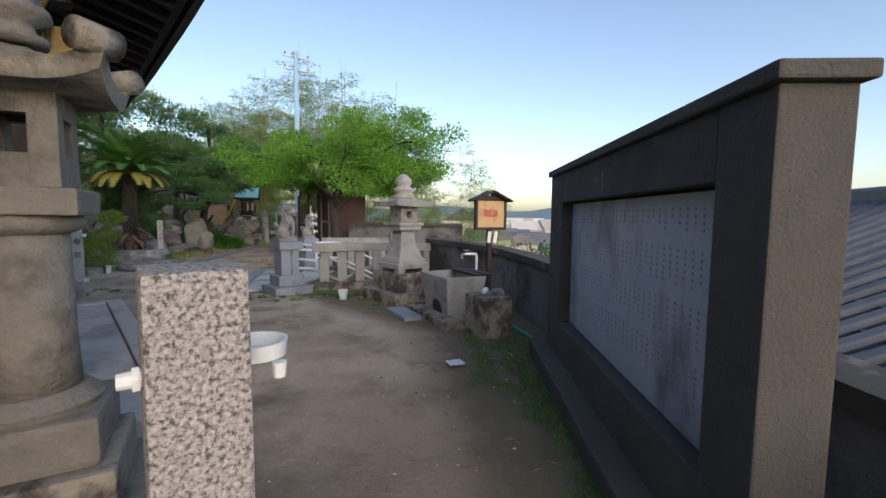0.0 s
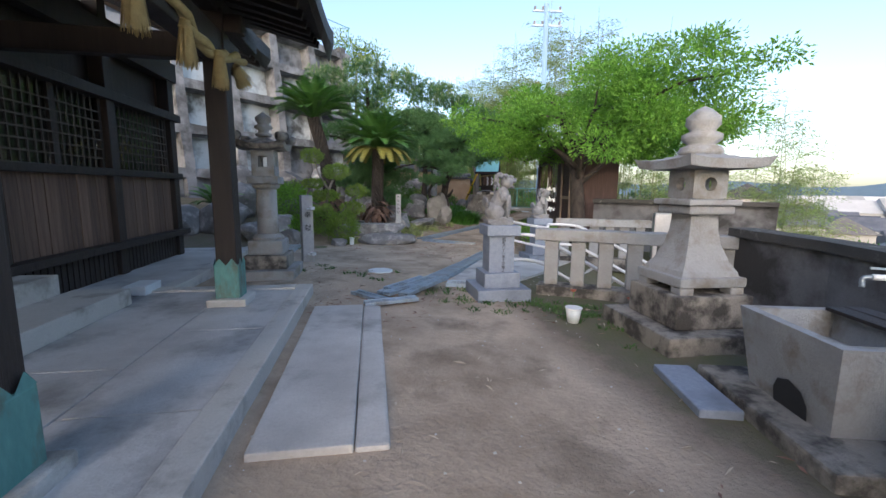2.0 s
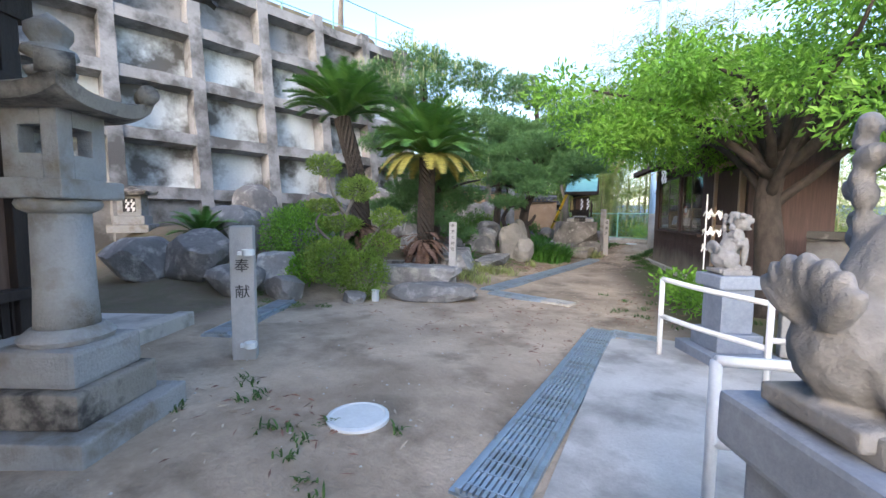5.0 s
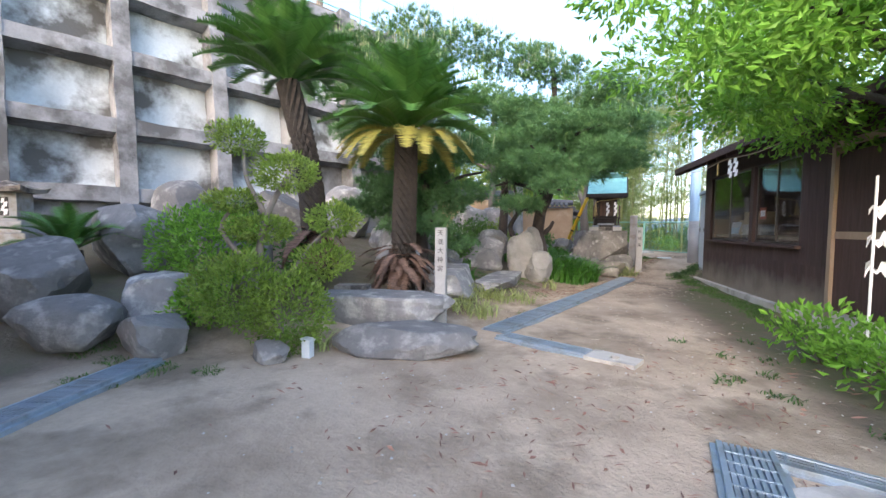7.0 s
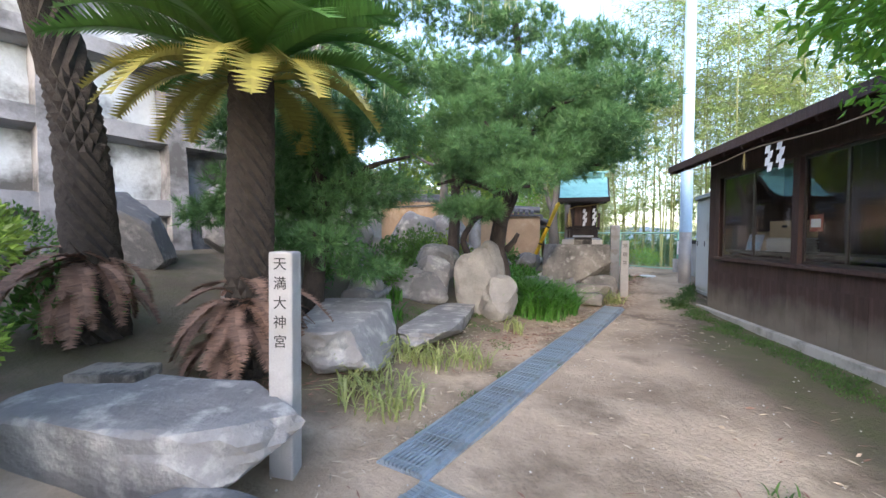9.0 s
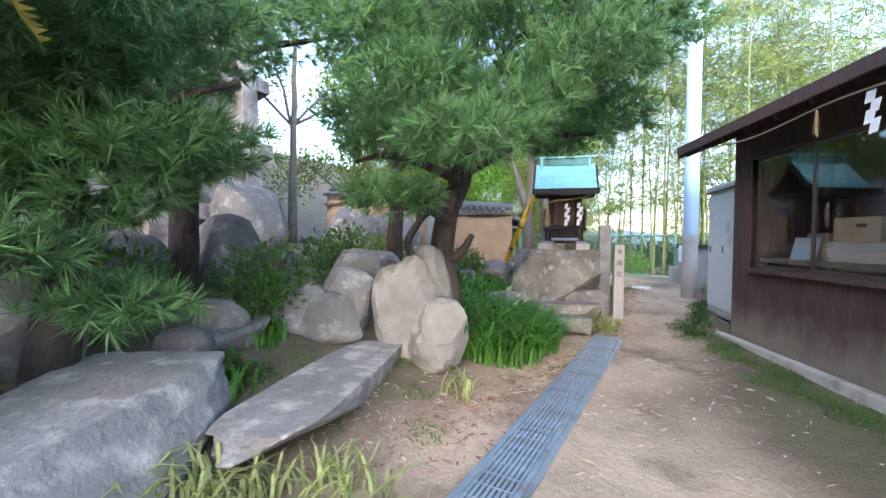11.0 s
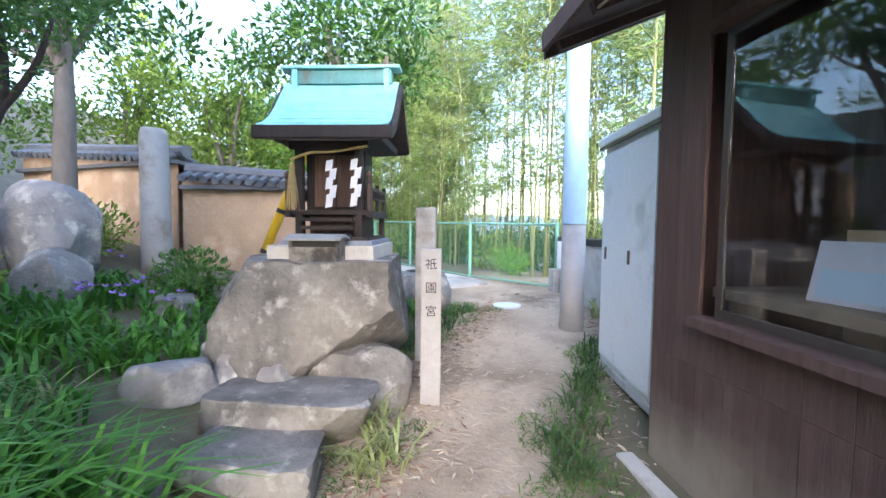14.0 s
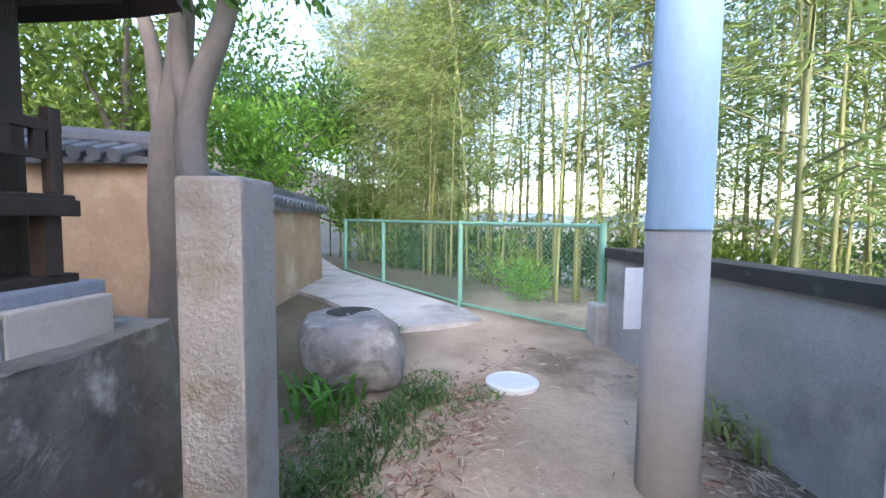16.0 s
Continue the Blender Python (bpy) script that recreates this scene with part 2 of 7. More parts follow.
M_LEAFD = mat("dark_leaf", (0.05, 0.14, 0.03), (0.12, 0.26, 0.05), 1.5, 0.45, bump=0, island=True, rnd=0.35, trans=0.3)
M_LEAFS = mat("shrub_leaf", (0.13, 0.26, 0.035), (0.32, 0.42, 0.08), 2.0, 0.5, bump=0, island=True, rnd=0.35, trans=0.3)
M_PINE = mat("pine_needle", (0.055, 0.15, 0.055), (0.16, 0.32, 0.11), 1.6, 0.55, bump=0, island=True, rnd=0.3, trans=0.3)
M_CAND = mat("pine_candle", (0.25, 0.33, 0.16), (0.36, 0.42, 0.22), 10, 0.7, bump=0)
M_CYC = mat("cycad_frond", (0.06, 0.16, 0.04), (0.12, 0.27, 0.06), 2.0, 0.35, bump=0, island=True, rnd=0.2, trans=0.2)
M_CYCY = mat("yellowed_cycad_frond", (0.30, 0.27, 0.06), (0.42, 0.38, 0.10), 2.0, 0.45, bump=0, island=True, rnd=0.2, trans=0.2)
M_CYCD = mat("dead_cycad_frond", (0.13, 0.075, 0.05), (0.26, 0.16, 0.12), 4.0, 0.8, bump=0, island=True, rnd=0.3)
M_BAML = mat("bamboo_leaf", (0.18, 0.31, 0.08), (0.40, 0.49, 0.18), 0.7, 0.5, bump=0, island=True, rnd=0.35, trans=0.5)
M_CULM = mat("bamboo_culm", (0.15, 0.19, 0.07), (0.30, 0.31, 0.12), 1.5, 0.5, bump=0.05, rnd=0.3)
M_GRASS = mat("lush_grass", (0.05, 0.20, 0.025), (0.13, 0.34, 0.05), 2, 0.5, bump=0, island=True, rnd=0.35, trans=0.35)
M_MOSS = mat("low_moss_grass", (0.055, 0.14, 0.03), (0.14, 0.24, 0.06), 3, 0.9, bump=0, island=True, rnd=0.4, trans=0.2)
M_MOSSD = mat("dark_edge_grass", (0.04, 0.10, 0.025), (0.10, 0.18, 0.045), 3, 0.8, bump=0, island=True, rnd=0.4, trans=0.2)
M_STRIPE = mat("striped_lily_leaf", (0.28, 0.36, 0.10), (0.50, 0.54, 0.26), 12, 0.5, bump=0, island=True, rnd=0.25, trans=0.3)
M_LITTER = mat("dry_bamboo_leaf", (0.36, 0.29, 0.21), (0.58, 0.50, 0.40), 6, 0.8, bump=0, island=True, rnd=0.3)
M_YEL = mat("yellow_plastic", (0.75, 0.50, 0.03), (0.82, 0.58, 0.05), 6, 0.4, bump=0.03, c3=(0.45, 0.3, 0.05), s3=5, cover=0.2)
# Ink and dark parts; also the painted shade of holes and recesses.
M_BLACK = mat("black_ink_and_shade", (0.02, 0.02, 0.022), (0.035, 0.035, 0.035), 10, 0.7, bump=0)
M_RED = mat("faded_red", (0.36, 0.09, 0.06), (0.48, 0.17, 0.11), 6, 0.8, bump=0.05, c3=(0.46, 0.30, 0.18), s3=9, cover=0.35)
M_LITTR = mat("red_brown_dry_leaf", (0.20, 0.10, 0.075), (0.36, 0.21, 0.16), 6, 0.8, bump=0, island=True, rnd=0.3)
M_PURPLE = mat("purple_iris", (0.22, 0.12, 0.50), (0.36, 0.22, 0.66), 6, 0.6, bump=0, island=True, rnd=0.3)
M_PAPERW = mat("sign_wood", (0.50, 0.33, 0.17), (0.62, 0.43, 0.24), 4, 0.8, bump=0.15, c3=(0.30, 0.10, 0.05), s3=3.5, cover=0.3)
M_CARD = mat("cardboard", (0.42, 0.32, 0.20), (0.50, 0.39, 0.26), 4, 0.85, bump=0.1)
M_TRIM = mat("tan_door_frame", (0.36, 0.26, 0.18), (0.46, 0.35, 0.26), 5, 0.7, bump=0.1, stretch=(4, 4, 0.6))
M_ALU = mat("bronze_aluminium", (0.09, 0.075, 0.065), (0.13, 0.11, 0.10), 6, 0.4, metal=0.5, bump=0.03)
M_TOWNW = mat("house_render", (0.52, 0.50, 0.47), (0.66, 0.64, 0.60), 0.4, 0.85, bump=0, rnd=0.35)
M_TOWNR = mat("house_roof", (0.10, 0.105, 0.12), (0.20, 0.20, 0.21), 0.6, 0.6, bump=0, rnd=0.5)
M_ORANGE = mat("orange_roof", (0.50, 0.19, 0.09), (0.60, 0.25, 0.13), 0.8, 0.7, bump=0.1)
# The haze of distance is mixed into the woods' colour as blue.
M_HILL = mat("hazy_far_woods", (0.10, 0.16, 0.22), (0.14, 0.21, 0.28), 0.02, 0.95, bump=0)


def glass_mat():
    m = bpy.data.materials.new("window_glass")
    m.use_nodes = True
    b = m.node_tree.nodes["Principled BSDF"]
    b.inputs["Transmission Weight"].default_value, b.inputs["Roughness"].default_value = 1.0, 0.02
    b.inputs["Base Color"].default_value, b.inputs["IOR"].default_value = (0.9, 0.93, 0.93, 1), 1.45
    return m


M_GLASS = glass_mat()


# ---- building helpers ----
def mesh_from(bm, name, material, smooth=False):
    me = bpy.data.meshes.new(name)
    bm.to_mesh(me)
    bm.free()
    me.materials.append(material)
    if smooth:
        for p in me.polygons:
            p.use_smooth = True
    return me


def pydata(name, v, f, material, smooth=False):
    me = bpy.data.meshes.new(name)
    me.from_pydata([tuple(map(float, p)) for p in v], [], [tuple(map(int, q)) for q in f])
    me.materials.append(material)
    if smooth:
        for p in me.polygons:
            p.use_smooth = True
    me.update()
    return me


def part(name, bm, material, parent, label="", m=None, smooth=False, kind=""):
    me = bm if isinstance(bm, bpy.types.Mesh) else mesh_from(bm, name, material, smooth)
    ob = new(name, me)
    ob.parent = parent
    if m is not None:
        ob.matrix_basis = m
    return tagged(ob, label=label, kind=kind)


def thing(name, label, category, m=None, group="", kind="", bm=None, material=None, smooth=False):
    me = None
    if bm is not None:
        me = bm if isinstance(bm, bpy.types.Mesh) else mesh_from(bm, name, material, smooth)
    ob = new(name, me)
    if m is not None:
        ob.matrix_basis = m
    return tagged(ob, label, category, group, kind)


def bx(x, y, z, cx=0, cy=0, cz=0, rz=0, bevel=0.0, bm=None, taper=1.0, rx=0, ry=0):
    """A box of the size x, y, z whose base centre is at cx, cy, cz."""
    bm = bm or bmesh.new()
    r = bmesh.ops.create_cube(bm, size=1)
    vs = r["verts"]
    for v in vs:
        k = taper if v.co.z > 0 else 1.0
        v.co = Vector((v.co.x * x * k, v.co.y * y * k, (v.co.z + 0.5) * z))
    if bevel:
        es = list({e for v in vs for e in v.link_edges})
        out = bmesh.ops.bevel(bm, geom=es, offset=bevel, segments=2, affect="EDGES", profile=0.6)
        vs = list({v for f in out["faces"] for v in f.verts} | {v for v in vs if v.is_valid})
        for v in list(vs):
            for f in v.link_faces:
                vs.extend(f.verts)
        vs = list(set(vs))
    bmesh.ops.transform(bm, matrix=pose(cx, cy, cz, rx, ry, rz), verts=vs)
    return bm


def lathe(profile, seg=24, bm=None, cx=0, cy=0):
    """Turns a profile of (radius, height) round the upright axis."""
    bm = bm or bmesh.new()
    rings = []
    for r, z in profile:
        rings.append([bm.verts.new((cx + max(r, 1e-4) * math.cos(2 * math.pi * i / seg), cy + max(r, 1e-4) * math.sin(2 * math.pi * i / seg), z)) for i in range(seg)])
    for a, b in zip(rings, rings[1:]):
        for i in range(seg):
            j = (i + 1) % seg
            bm.faces.new((a[i], a[j], b[j], b[i]))
    bm.faces.new(rings[0][::-1])
    bm.faces.new(rings[-1])
    return bm


def tube(points, radii, seg=8, bm=None):
    """A tube along points; radii: one number or one for each point."""
    bm = bm or bmesh.new()
    pts = [Vector(p) for p in points]
    rings = []
    for i, p in enumerate(pts):
        d = (pts[min(i + 1, len(pts) - 1)] - pts[max(i - 1, 0)]).normalized()
        a = d.orthogonal().normalized() if i == 0 else (a - d * a.dot(d)).normalized()
        b = d.cross(a)
        r = radii[i] if isinstance(radii, (list, tuple)) else radii
        rings.append([bm.verts.new(p + r * (math.cos(2 * math.pi * k / seg) * a + math.sin(2 * math.pi * k / seg) * b)) for k in range(seg)])
    for r0, r1 in zip(rings, rings[1:]):
        for k in range(seg):
            j = (k + 1) % seg
            bm.faces.new((r0[k], r0[j], r1[j], r1[k]))
    bm.faces.new(rings[0][::-1])
    bm.faces.new(rings[-1])
    return bm


def bend(points, n=6):
    """Points on a smooth curve through the given ones."""
    P = [Vector(p) for p in points]
    P = [2 * P[0] - P[1]] + P + [2 * P[-1] - P[-2]]
    out = []
    for i in range(1, len(P) - 2):
        for k in range(n):
            t = k / n
            a, b, c, d = P[i - 1:i + 3]
            out.append(0.5 * (2 * b + (c - a) * t + (2 * a - 5 * b + 4 * c - d) * t * t + (3 * b - a - 3 * c + d) * t ** 3))
    return out + [P[-2]]


def fade(a, b, x):
    t = min(max((x - a) / (b - a), 0), 1)
    return t * t * (3 - 2 * t)


def along(xs, ys, x):
    return float(np.interp(x, xs, ys))


# frame of the main shrine: local x points away from its front, local y along it
SH = pose(0, 0, 0, 0, 0, 42.4)


def sh(v, u, z=0, turn=0):
    return SH @ pose(v, u, z, 0, 0, turn)


# ---- ground ----
def ground_z(x, y):
    z = along((0, 6.5, 9, 11, 17.3, 19, 20, 21, 23, 30), (0, 0, -0.12, -0.17, -0.12, -0.04, 0.04, 0.13, 0.25, 0.35), y)
    d = along((4, 8.8, 11, 11.6, 17.8, 20, 22), (-9.5, -8.3, -7.2, -7.4, -8.0, -8.6, -9.8), y) - x
    z += min(max((d - 0.3) * 0.2, 0), 1.0) * fade(6.5, 8.5, y) * (1 - fade(20.5, 23, y))
    return z


def terrain(x, y):
    z = ground_z(x, y)
    near = fade(32, 20, math.hypot(x + 7, y - 11))
    z += (noise.noise((x * 1.3, y * 1.3, 0)) * 0.018 + noise.noise((x * 5, y * 5, 3)) * 0.006) * near
    edge = along((-40, 3.6, 5.9, 7.0, 7.75, 7.95, 10.9, 11.2, 13, 20, 21.2, 23.2, 26, 40), (1.5, 1.4, 1.15, 0.75, 0.1, -2.5, -2.5, -0.9, -0.6, -1.5, -6.3, -7.4, -6, 0), y)
    s = x - edge
    if s > 0:
        z -= min(13.0, s * 0.62)
    b = y - 24.5 - max(0, (-8.6 - x)) * 0.45
    if b > 0 and x < 3:
        z -= min(12.0, b * 0.10)
    if x < -14.2:
        z += 7.4 * fade(-15.75, -16.9, x) * fade(19, 16.5, y) + 8 * fade(-18, -40, x)
    far = fade(45, 160, math.hypot(x + 7, y - 11))
    town = -13 + 26 * fade(0.3, 0.9, -x / (abs(x) + abs(y) + 1))
    return z + (town - z) * far


def spread(lo, hi, step, reach, grow=1.28):
    out = list(np.arange(lo, hi, step))
    s, x = step, lo
    left = []
    while x > lo - reach:
        s *= grow
        x -= s
        left.append(x)
    s, x = step, hi
    while x < hi + reach:
        s *= grow
        out.append(x)
        x += s
    return left[::-1] + out


gx, gy = spread(-17.5, 2.6, 0.15, 3000), spread(-1.5, 26.5, 0.15, 3000)
gv = [(x, y, terrain(x, y)) for y in gy for x in gx]
gf = [(j * len(gx) + i, j * len(gx) + i + 1, (j + 1) * len(gx) + i + 1, (j + 1) * len(gx) + i) for j in range(len(gy) - 1) for i in range(len(gx) - 1)]
ground_me = pydata("ground", gv, gf, M_DIRT, True)


def soil_and_shade(x, y):
    """0 on the trodden earth, 1 on the mossy, seldom trodden edges; up to 0.6 in the south as painted shade."""
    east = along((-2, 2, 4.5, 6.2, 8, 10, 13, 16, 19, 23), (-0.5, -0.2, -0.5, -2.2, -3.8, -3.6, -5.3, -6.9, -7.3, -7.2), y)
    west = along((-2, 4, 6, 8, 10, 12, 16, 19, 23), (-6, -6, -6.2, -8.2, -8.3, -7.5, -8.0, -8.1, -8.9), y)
    # The last term darkens the southern earth in place of shade.
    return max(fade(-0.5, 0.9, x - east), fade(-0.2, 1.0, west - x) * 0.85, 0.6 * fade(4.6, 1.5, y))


att = ground_me.attributes.new("soil_shade", "FLOAT", "POINT")
att.data.foreach_set("value", [soil_and_shade(x, y) for x, y, z in gv])
thing("ground", "bare packed earth with worn patches, moss and painted shade", "ground", bm=ground_me, kind="structure")


# ---- paving round the shrine ----
def slab(name, label, x0, x1, y0, y1, z0, z1, material, bevel=0.012, m=SH, kind="structure", cat="pavement"):
    return thing(name, label, cat, m @ pose((x0 + x1) / 2, (y0 + y1) / 2, z0), kind=kind, bm=bx(x1 - x0, y1 - y0, z1 - z0, bevel=bevel), material=material)


pave = thing("pavement_porch", "grey concrete porch paving with pale kerb and cracks", "pavement", SH, kind="structure")
for k, (a, b, c, d) in enumerate(((-1.1, -0.3, 3.05, 4.9), (-1.1, -0.3, 4.91, 6.94), (-0.29, 0.38, 3.05, 4.3), (-0.29, 0.38, 4.31, 5.6), (-0.29, 0.38, 5.61, 6.94))):
    part("panel", bx(b - a, d - c, 0.3, (a + b) / 2, (c + d) / 2, -0.2, bevel=0.006), M_CONC, pave)
part("panel", bx(1.4, 12.5, 0.3, -1.81, 4.3, -0.203, bevel=0.006), M_CONC, pave)
for a, b, c, d in ((0.39, 0.56, 2.88, 7.12), (-1.1, 0.384, 6.95, 7.12), (-1.1, 0.384, 2.87, 3.04), (-1.1, -0.93, 7.13, 10.6)):
    part("kerb", bx(b - a, d - c, 0.33, (a + b) / 2, (c + d) / 2, -0.21, bevel=0.012), M_KERB, pave)
lower = thing("concrete_slab", "flat grey concrete slab bridging the side gutter", "slab", SH, kind="")
part("slab", bx(0.49, 2.45, 0.16, 0.91, 5.2, -0.12, bevel=0.012), M_CONC, lower)
part("edge_strip", bx(0.17, 2.45, 0.155, 1.245, 5.2, -0.13, bevel=0.02), M_CONC, lower, "rough broken edge strip")
steps = thing("entrance_steps", "two low concrete entrance steps before the shrine", "steps", SH)
part("step", bx(0.5, 3.6, 0.16, -1.3, 4.7, 0.1, bevel=0.015), M_KERB, steps)
part("step", bx(0.5, 3.3, 0.34, -1.8, 4.7, 0.1, bevel=0.015), M_KERB, steps)

# ---- main shrine ----
WV = -2.0
shrine = thing("shrine_building", "dark weathered wooden shrine hall with lattice windows", "shrine", SH)
for u in (9.75, 8.1, 6.3, 3.4, 1.6, -0.2):
    part("wall_post", bx(0.17, 0.17, 3.4, WV, u, 0.1, bevel=0.012), M_WOOD, shrine)
for z, h, t in ((0.44, 0.09, 0.26), (1.36, 0.09, 0.14), (2.28, 0.12, 0.2), (2.9, 0.3, 0.16)):
    part("wall_beam", bx(t, 10.4, h, WV + 0.03, 4.75, z, bevel=0.01), M_WOOD, shrine)
rs = random.Random(4)
boards = bx(0.02, 0.155, 0.9, bevel=0.003)
board_me = mesh_from(boards, "board", M_WOODB)
low_me = mesh_from(bx(0.02, 0.07, 0.35, bevel=0.003), "low_board", M_WOOD)
u = -0.4
while u < 9.7:
    part("board", board_me, None, shrine, m=pose(WV + rs.uniform(-0.006, 0.006), u, 0.49))
    u += 0.162
u = -0.4
while u < 9.72:
    part("low_board", low_me, None, shrine, m=pose(WV + 0.02, u, 0.1))
    u += 0.09
part("backing", bx(0.03, 10.2, 3.3, WV - 0.14, 4.7, 0.1), M_WOOD, shrine)
part("end_wall", bx(5.0, 0.08, 3.4, WV - 2.55, 9.72, 0.1), M_WOODB, shrine)
bar_v = mesh_from(bx(0.014, 0.014, 0.84), "lattice_bar", M_LATT)
for u0, u1 in ((8.2, 9.65), (6.4, 8.0), (3.5, 6.2), (1.7, 3.3)):
    n = int((u1 - u0) / 0.75) or 1
    for k in range(n):
        a, b = u0 + (u1 - u0) * k / n + 0.02, u0 + (u1 - u0) * (k + 1) / n - 0.02
        win = part("lattice_window", bx(0.03, 0.05, 0.84, WV, a, 1.45), M_WOOD, shrine, "dark wooden lattice window")
        part("frame", bx(0.03, 0.05, 0.84, WV, b, 1.45), M_WOOD, win)
        part("pane", bx(0.006, b - a, 0.84, WV - 0.05, (a + b) / 2, 1.45), M_GLASS, win)
        c = a + 0.1
        while c < b - 0.04:
            part("lattice_bar", bar_v, None, win, m=pose(WV, c, 1.45))
            c += 0.105
        bar_h = mesh_from(bx(0.014, b - a, 0.014), "lattice_bar", M_LATT)
        for z in (1.56, 1.67, 1.78, 1.89, 2.0, 2.11):
            part("lattice_bar", bar_h, None, win, m=pose(WV + 0.008, (a + b) / 2, z))


def roof_sheet(profile, y0, y1, thick, lift=0.0, n=14):
    """A curved roof: profile of (x, z) swept along y, with its ends swept up by lift."""
    bm = bmesh.new()
    grid = []
    for k in range(n + 1):
        y = y0 + (y1 - y0) * k / n
        e = abs(2 * k / n - 1) ** 4 * lift
        top = [bm.verts.new((x, y, z + e * (1 - i / (len(profile) - 1)))) for i, (x, z) in enumerate(profile)]
        low = [bm.verts.new((x, y, z - thick + e * (1 - i / (len(profile) - 1)))) for i, (x, z) in enumerate(profile)]
        grid.append((top, low))
    for (t0, l0), (t1, l1) in zip(grid, grid[1:]):
        for i in range(len(profile) - 1):
            bm.faces.new((t0[i], t1[i], t1[i + 1], t0[i + 1]))
            bm.faces.new((l0[i], l0[i + 1], l1[i + 1], l1[i]))
        bm.faces.new((t0[0], l0[0], l1[0], t1[0]))
        bm.faces.new((t0[-1], t1[-1], l1[-1], l0[-1]))
    for t, l in (grid[0], grid[-1]):
        for i in range(len(profile) - 1):
            bm.faces.new((t[i], t[i + 1], l[i + 1], l[i]))
    bmesh.ops.recalc_face_normals(bm, faces=bm.faces)
    return bm


def curve_profile(x0, z0, x1, z1, sag, n=10):
    return [(x0 + (x1 - x0) * i / n, z0 + (z1 - z0) * i / n - sag * math.sin(math.pi * i / n)) for i in range(n + 1)]


part("porch_roof", roof_sheet(curve_profile(0.78, 2.95, -2.2, 3.75, 0.10), 2.15, 7.7, 0.10, 0.22), M_COPPER, shrine, "patinated copper porch roof")
part("porch_soffit", roof_sheet(curve_profile(0.74, 2.845, -2.2, 3.60, 0.10), 2.2, 7.66, 0.05, 0.21), M_WOOD, shrine)
part("eave_board", roof_sheet([(0.82, 2.93), (0.76, 2.93)], 2.12, 7.74, 0.16, 0.22), M_WOOD, shrine)
raf = mesh_from(bx(2.7, 0.06, 0.07, -1.35, 0, 0), "rafter", M_WOOD)
for k in range(22):
    u = 2.35 + k * 0.245
    e = abs((u - 4.93) / 2.77) ** 4 * 0.2
    part("rafter", raf, None, shrine, m=pose(0.66, u, 2.72 + e, 0, 14.5, 0))
part("main_roof", roof_sheet(curve_profile(-0.62, 3.62, -6.5, 6.6, 0.45), -1.2, 10.7, 0.12, 0.18), M_COPPER, shrine, "patinated copper main roof")
part("main_soffit", roof_sheet(curve_profile(-0.7, 3.49, -6.5, 6.4, 0.45), -1.1, 10.6, 0.05, 0.18), M_WOOD, shrine)
part("main_eave_board", roof_sheet([(-0.56, 3.6), (-0.66, 3.6)], -1.2, 10.74, 0.2, 0.18), M_WOOD, shrine)
part("verge_board", roof_sheet([(x, z - 0.06) for x, z in curve_profile(-0.62, 3.75, -6.5, 6.75, 0.45)], 10.62, 10.74, 0.26), M_WOOD, shrine)
raf2 = mesh_from(bx(1.9, 0.07, 0.08, -0.95, 0, 0), "main_rafter", M_WOOD)
for k in range(40):
    part("main_rafter", raf2, None, shrine, m=pose(-0.7, -0.9 + k * 0.29, 3.36, 0, 19, 0))
for u in (3.75, 6.45):
    col = part("porch_column", bx(0.19, 0.19, 2.4, -0.13, u, 0.42, bevel=0.015), M_WOOD, shrine, "square dark porch column")
    part("column_sleeve", bx(0.225, 0.225, 0.33, -0.13, u, 0.16, bevel=0.01), M_COPPER, col, "green verdigris copper sleeve")
    tri = bmesh.new()
    for sx, sy, rz in ((0.114, 0, 0), (-0.114, 0, 180), (0, 0.114, 90), (0, -0.114, -90)):
        a = [tri.verts.new(pose(-0.13 + sx, u + sy, 0.49, 0, 0, rz) @ Vector(p)) for p in ((0, -0.11, 0), (0, 0, 0), (0, -0.055, 0.07), (0, 0.11, 0), (0, 0.055, 0.07))]
        tri.faces.new((a[0], a[1], a[2]))
        tri.faces.new((a[1], a[3], a[4]))
    part("sleeve_crown", tri, M_COPPER, col)
    part("column_base", bx(0.36, 0.36, 0.08, -0.13, u, 0.09, bevel=0.02), M_KERB, col, "pale stone column base")
    part("bracket", bx(0.5, 0.14, 0.16, -0.13, u, 2.62, bevel=0.02), M_WOOD, shrine)
    part("tie_beam", bx(1.8, 0.13, 0.22, -1.1, u, 2.38, bevel=0.015), M_WOOD, shrine)
part("front_beam", bx(0.16, 3.6, 0.26, -0.13, 5.1, 2.36, bevel=0.02), M_WOOD, shrine)
part("eave_purlin", bx(0.14, 5.4, 0.16, -0.13, 4.93, 2.78, bevel=0.015), M_WOOD, shrine)

rope = thing("sacred_rope", "thick straw rope with tassels under the porch beam", "rope", SH @ pose(-0.1, 0, 0.22))
pts = [(0.06, 3.3 + 3.6 * k / 24, 2.34 - 0.16 * math.sin(math.pi * k / 24 * 2) ** 2 - 0.05) for k in range(25)]
for ph in (0, math.pi):
    part("strand", tube([(x + 0.03 * math.cos(k * 1.3 + ph), y, z + 0.03 * math.sin(k * 1.3 + ph)) for k, (x, y, z) in enumerate(pts)], 0.035, 7), M_ROPE, rope, smooth=True)


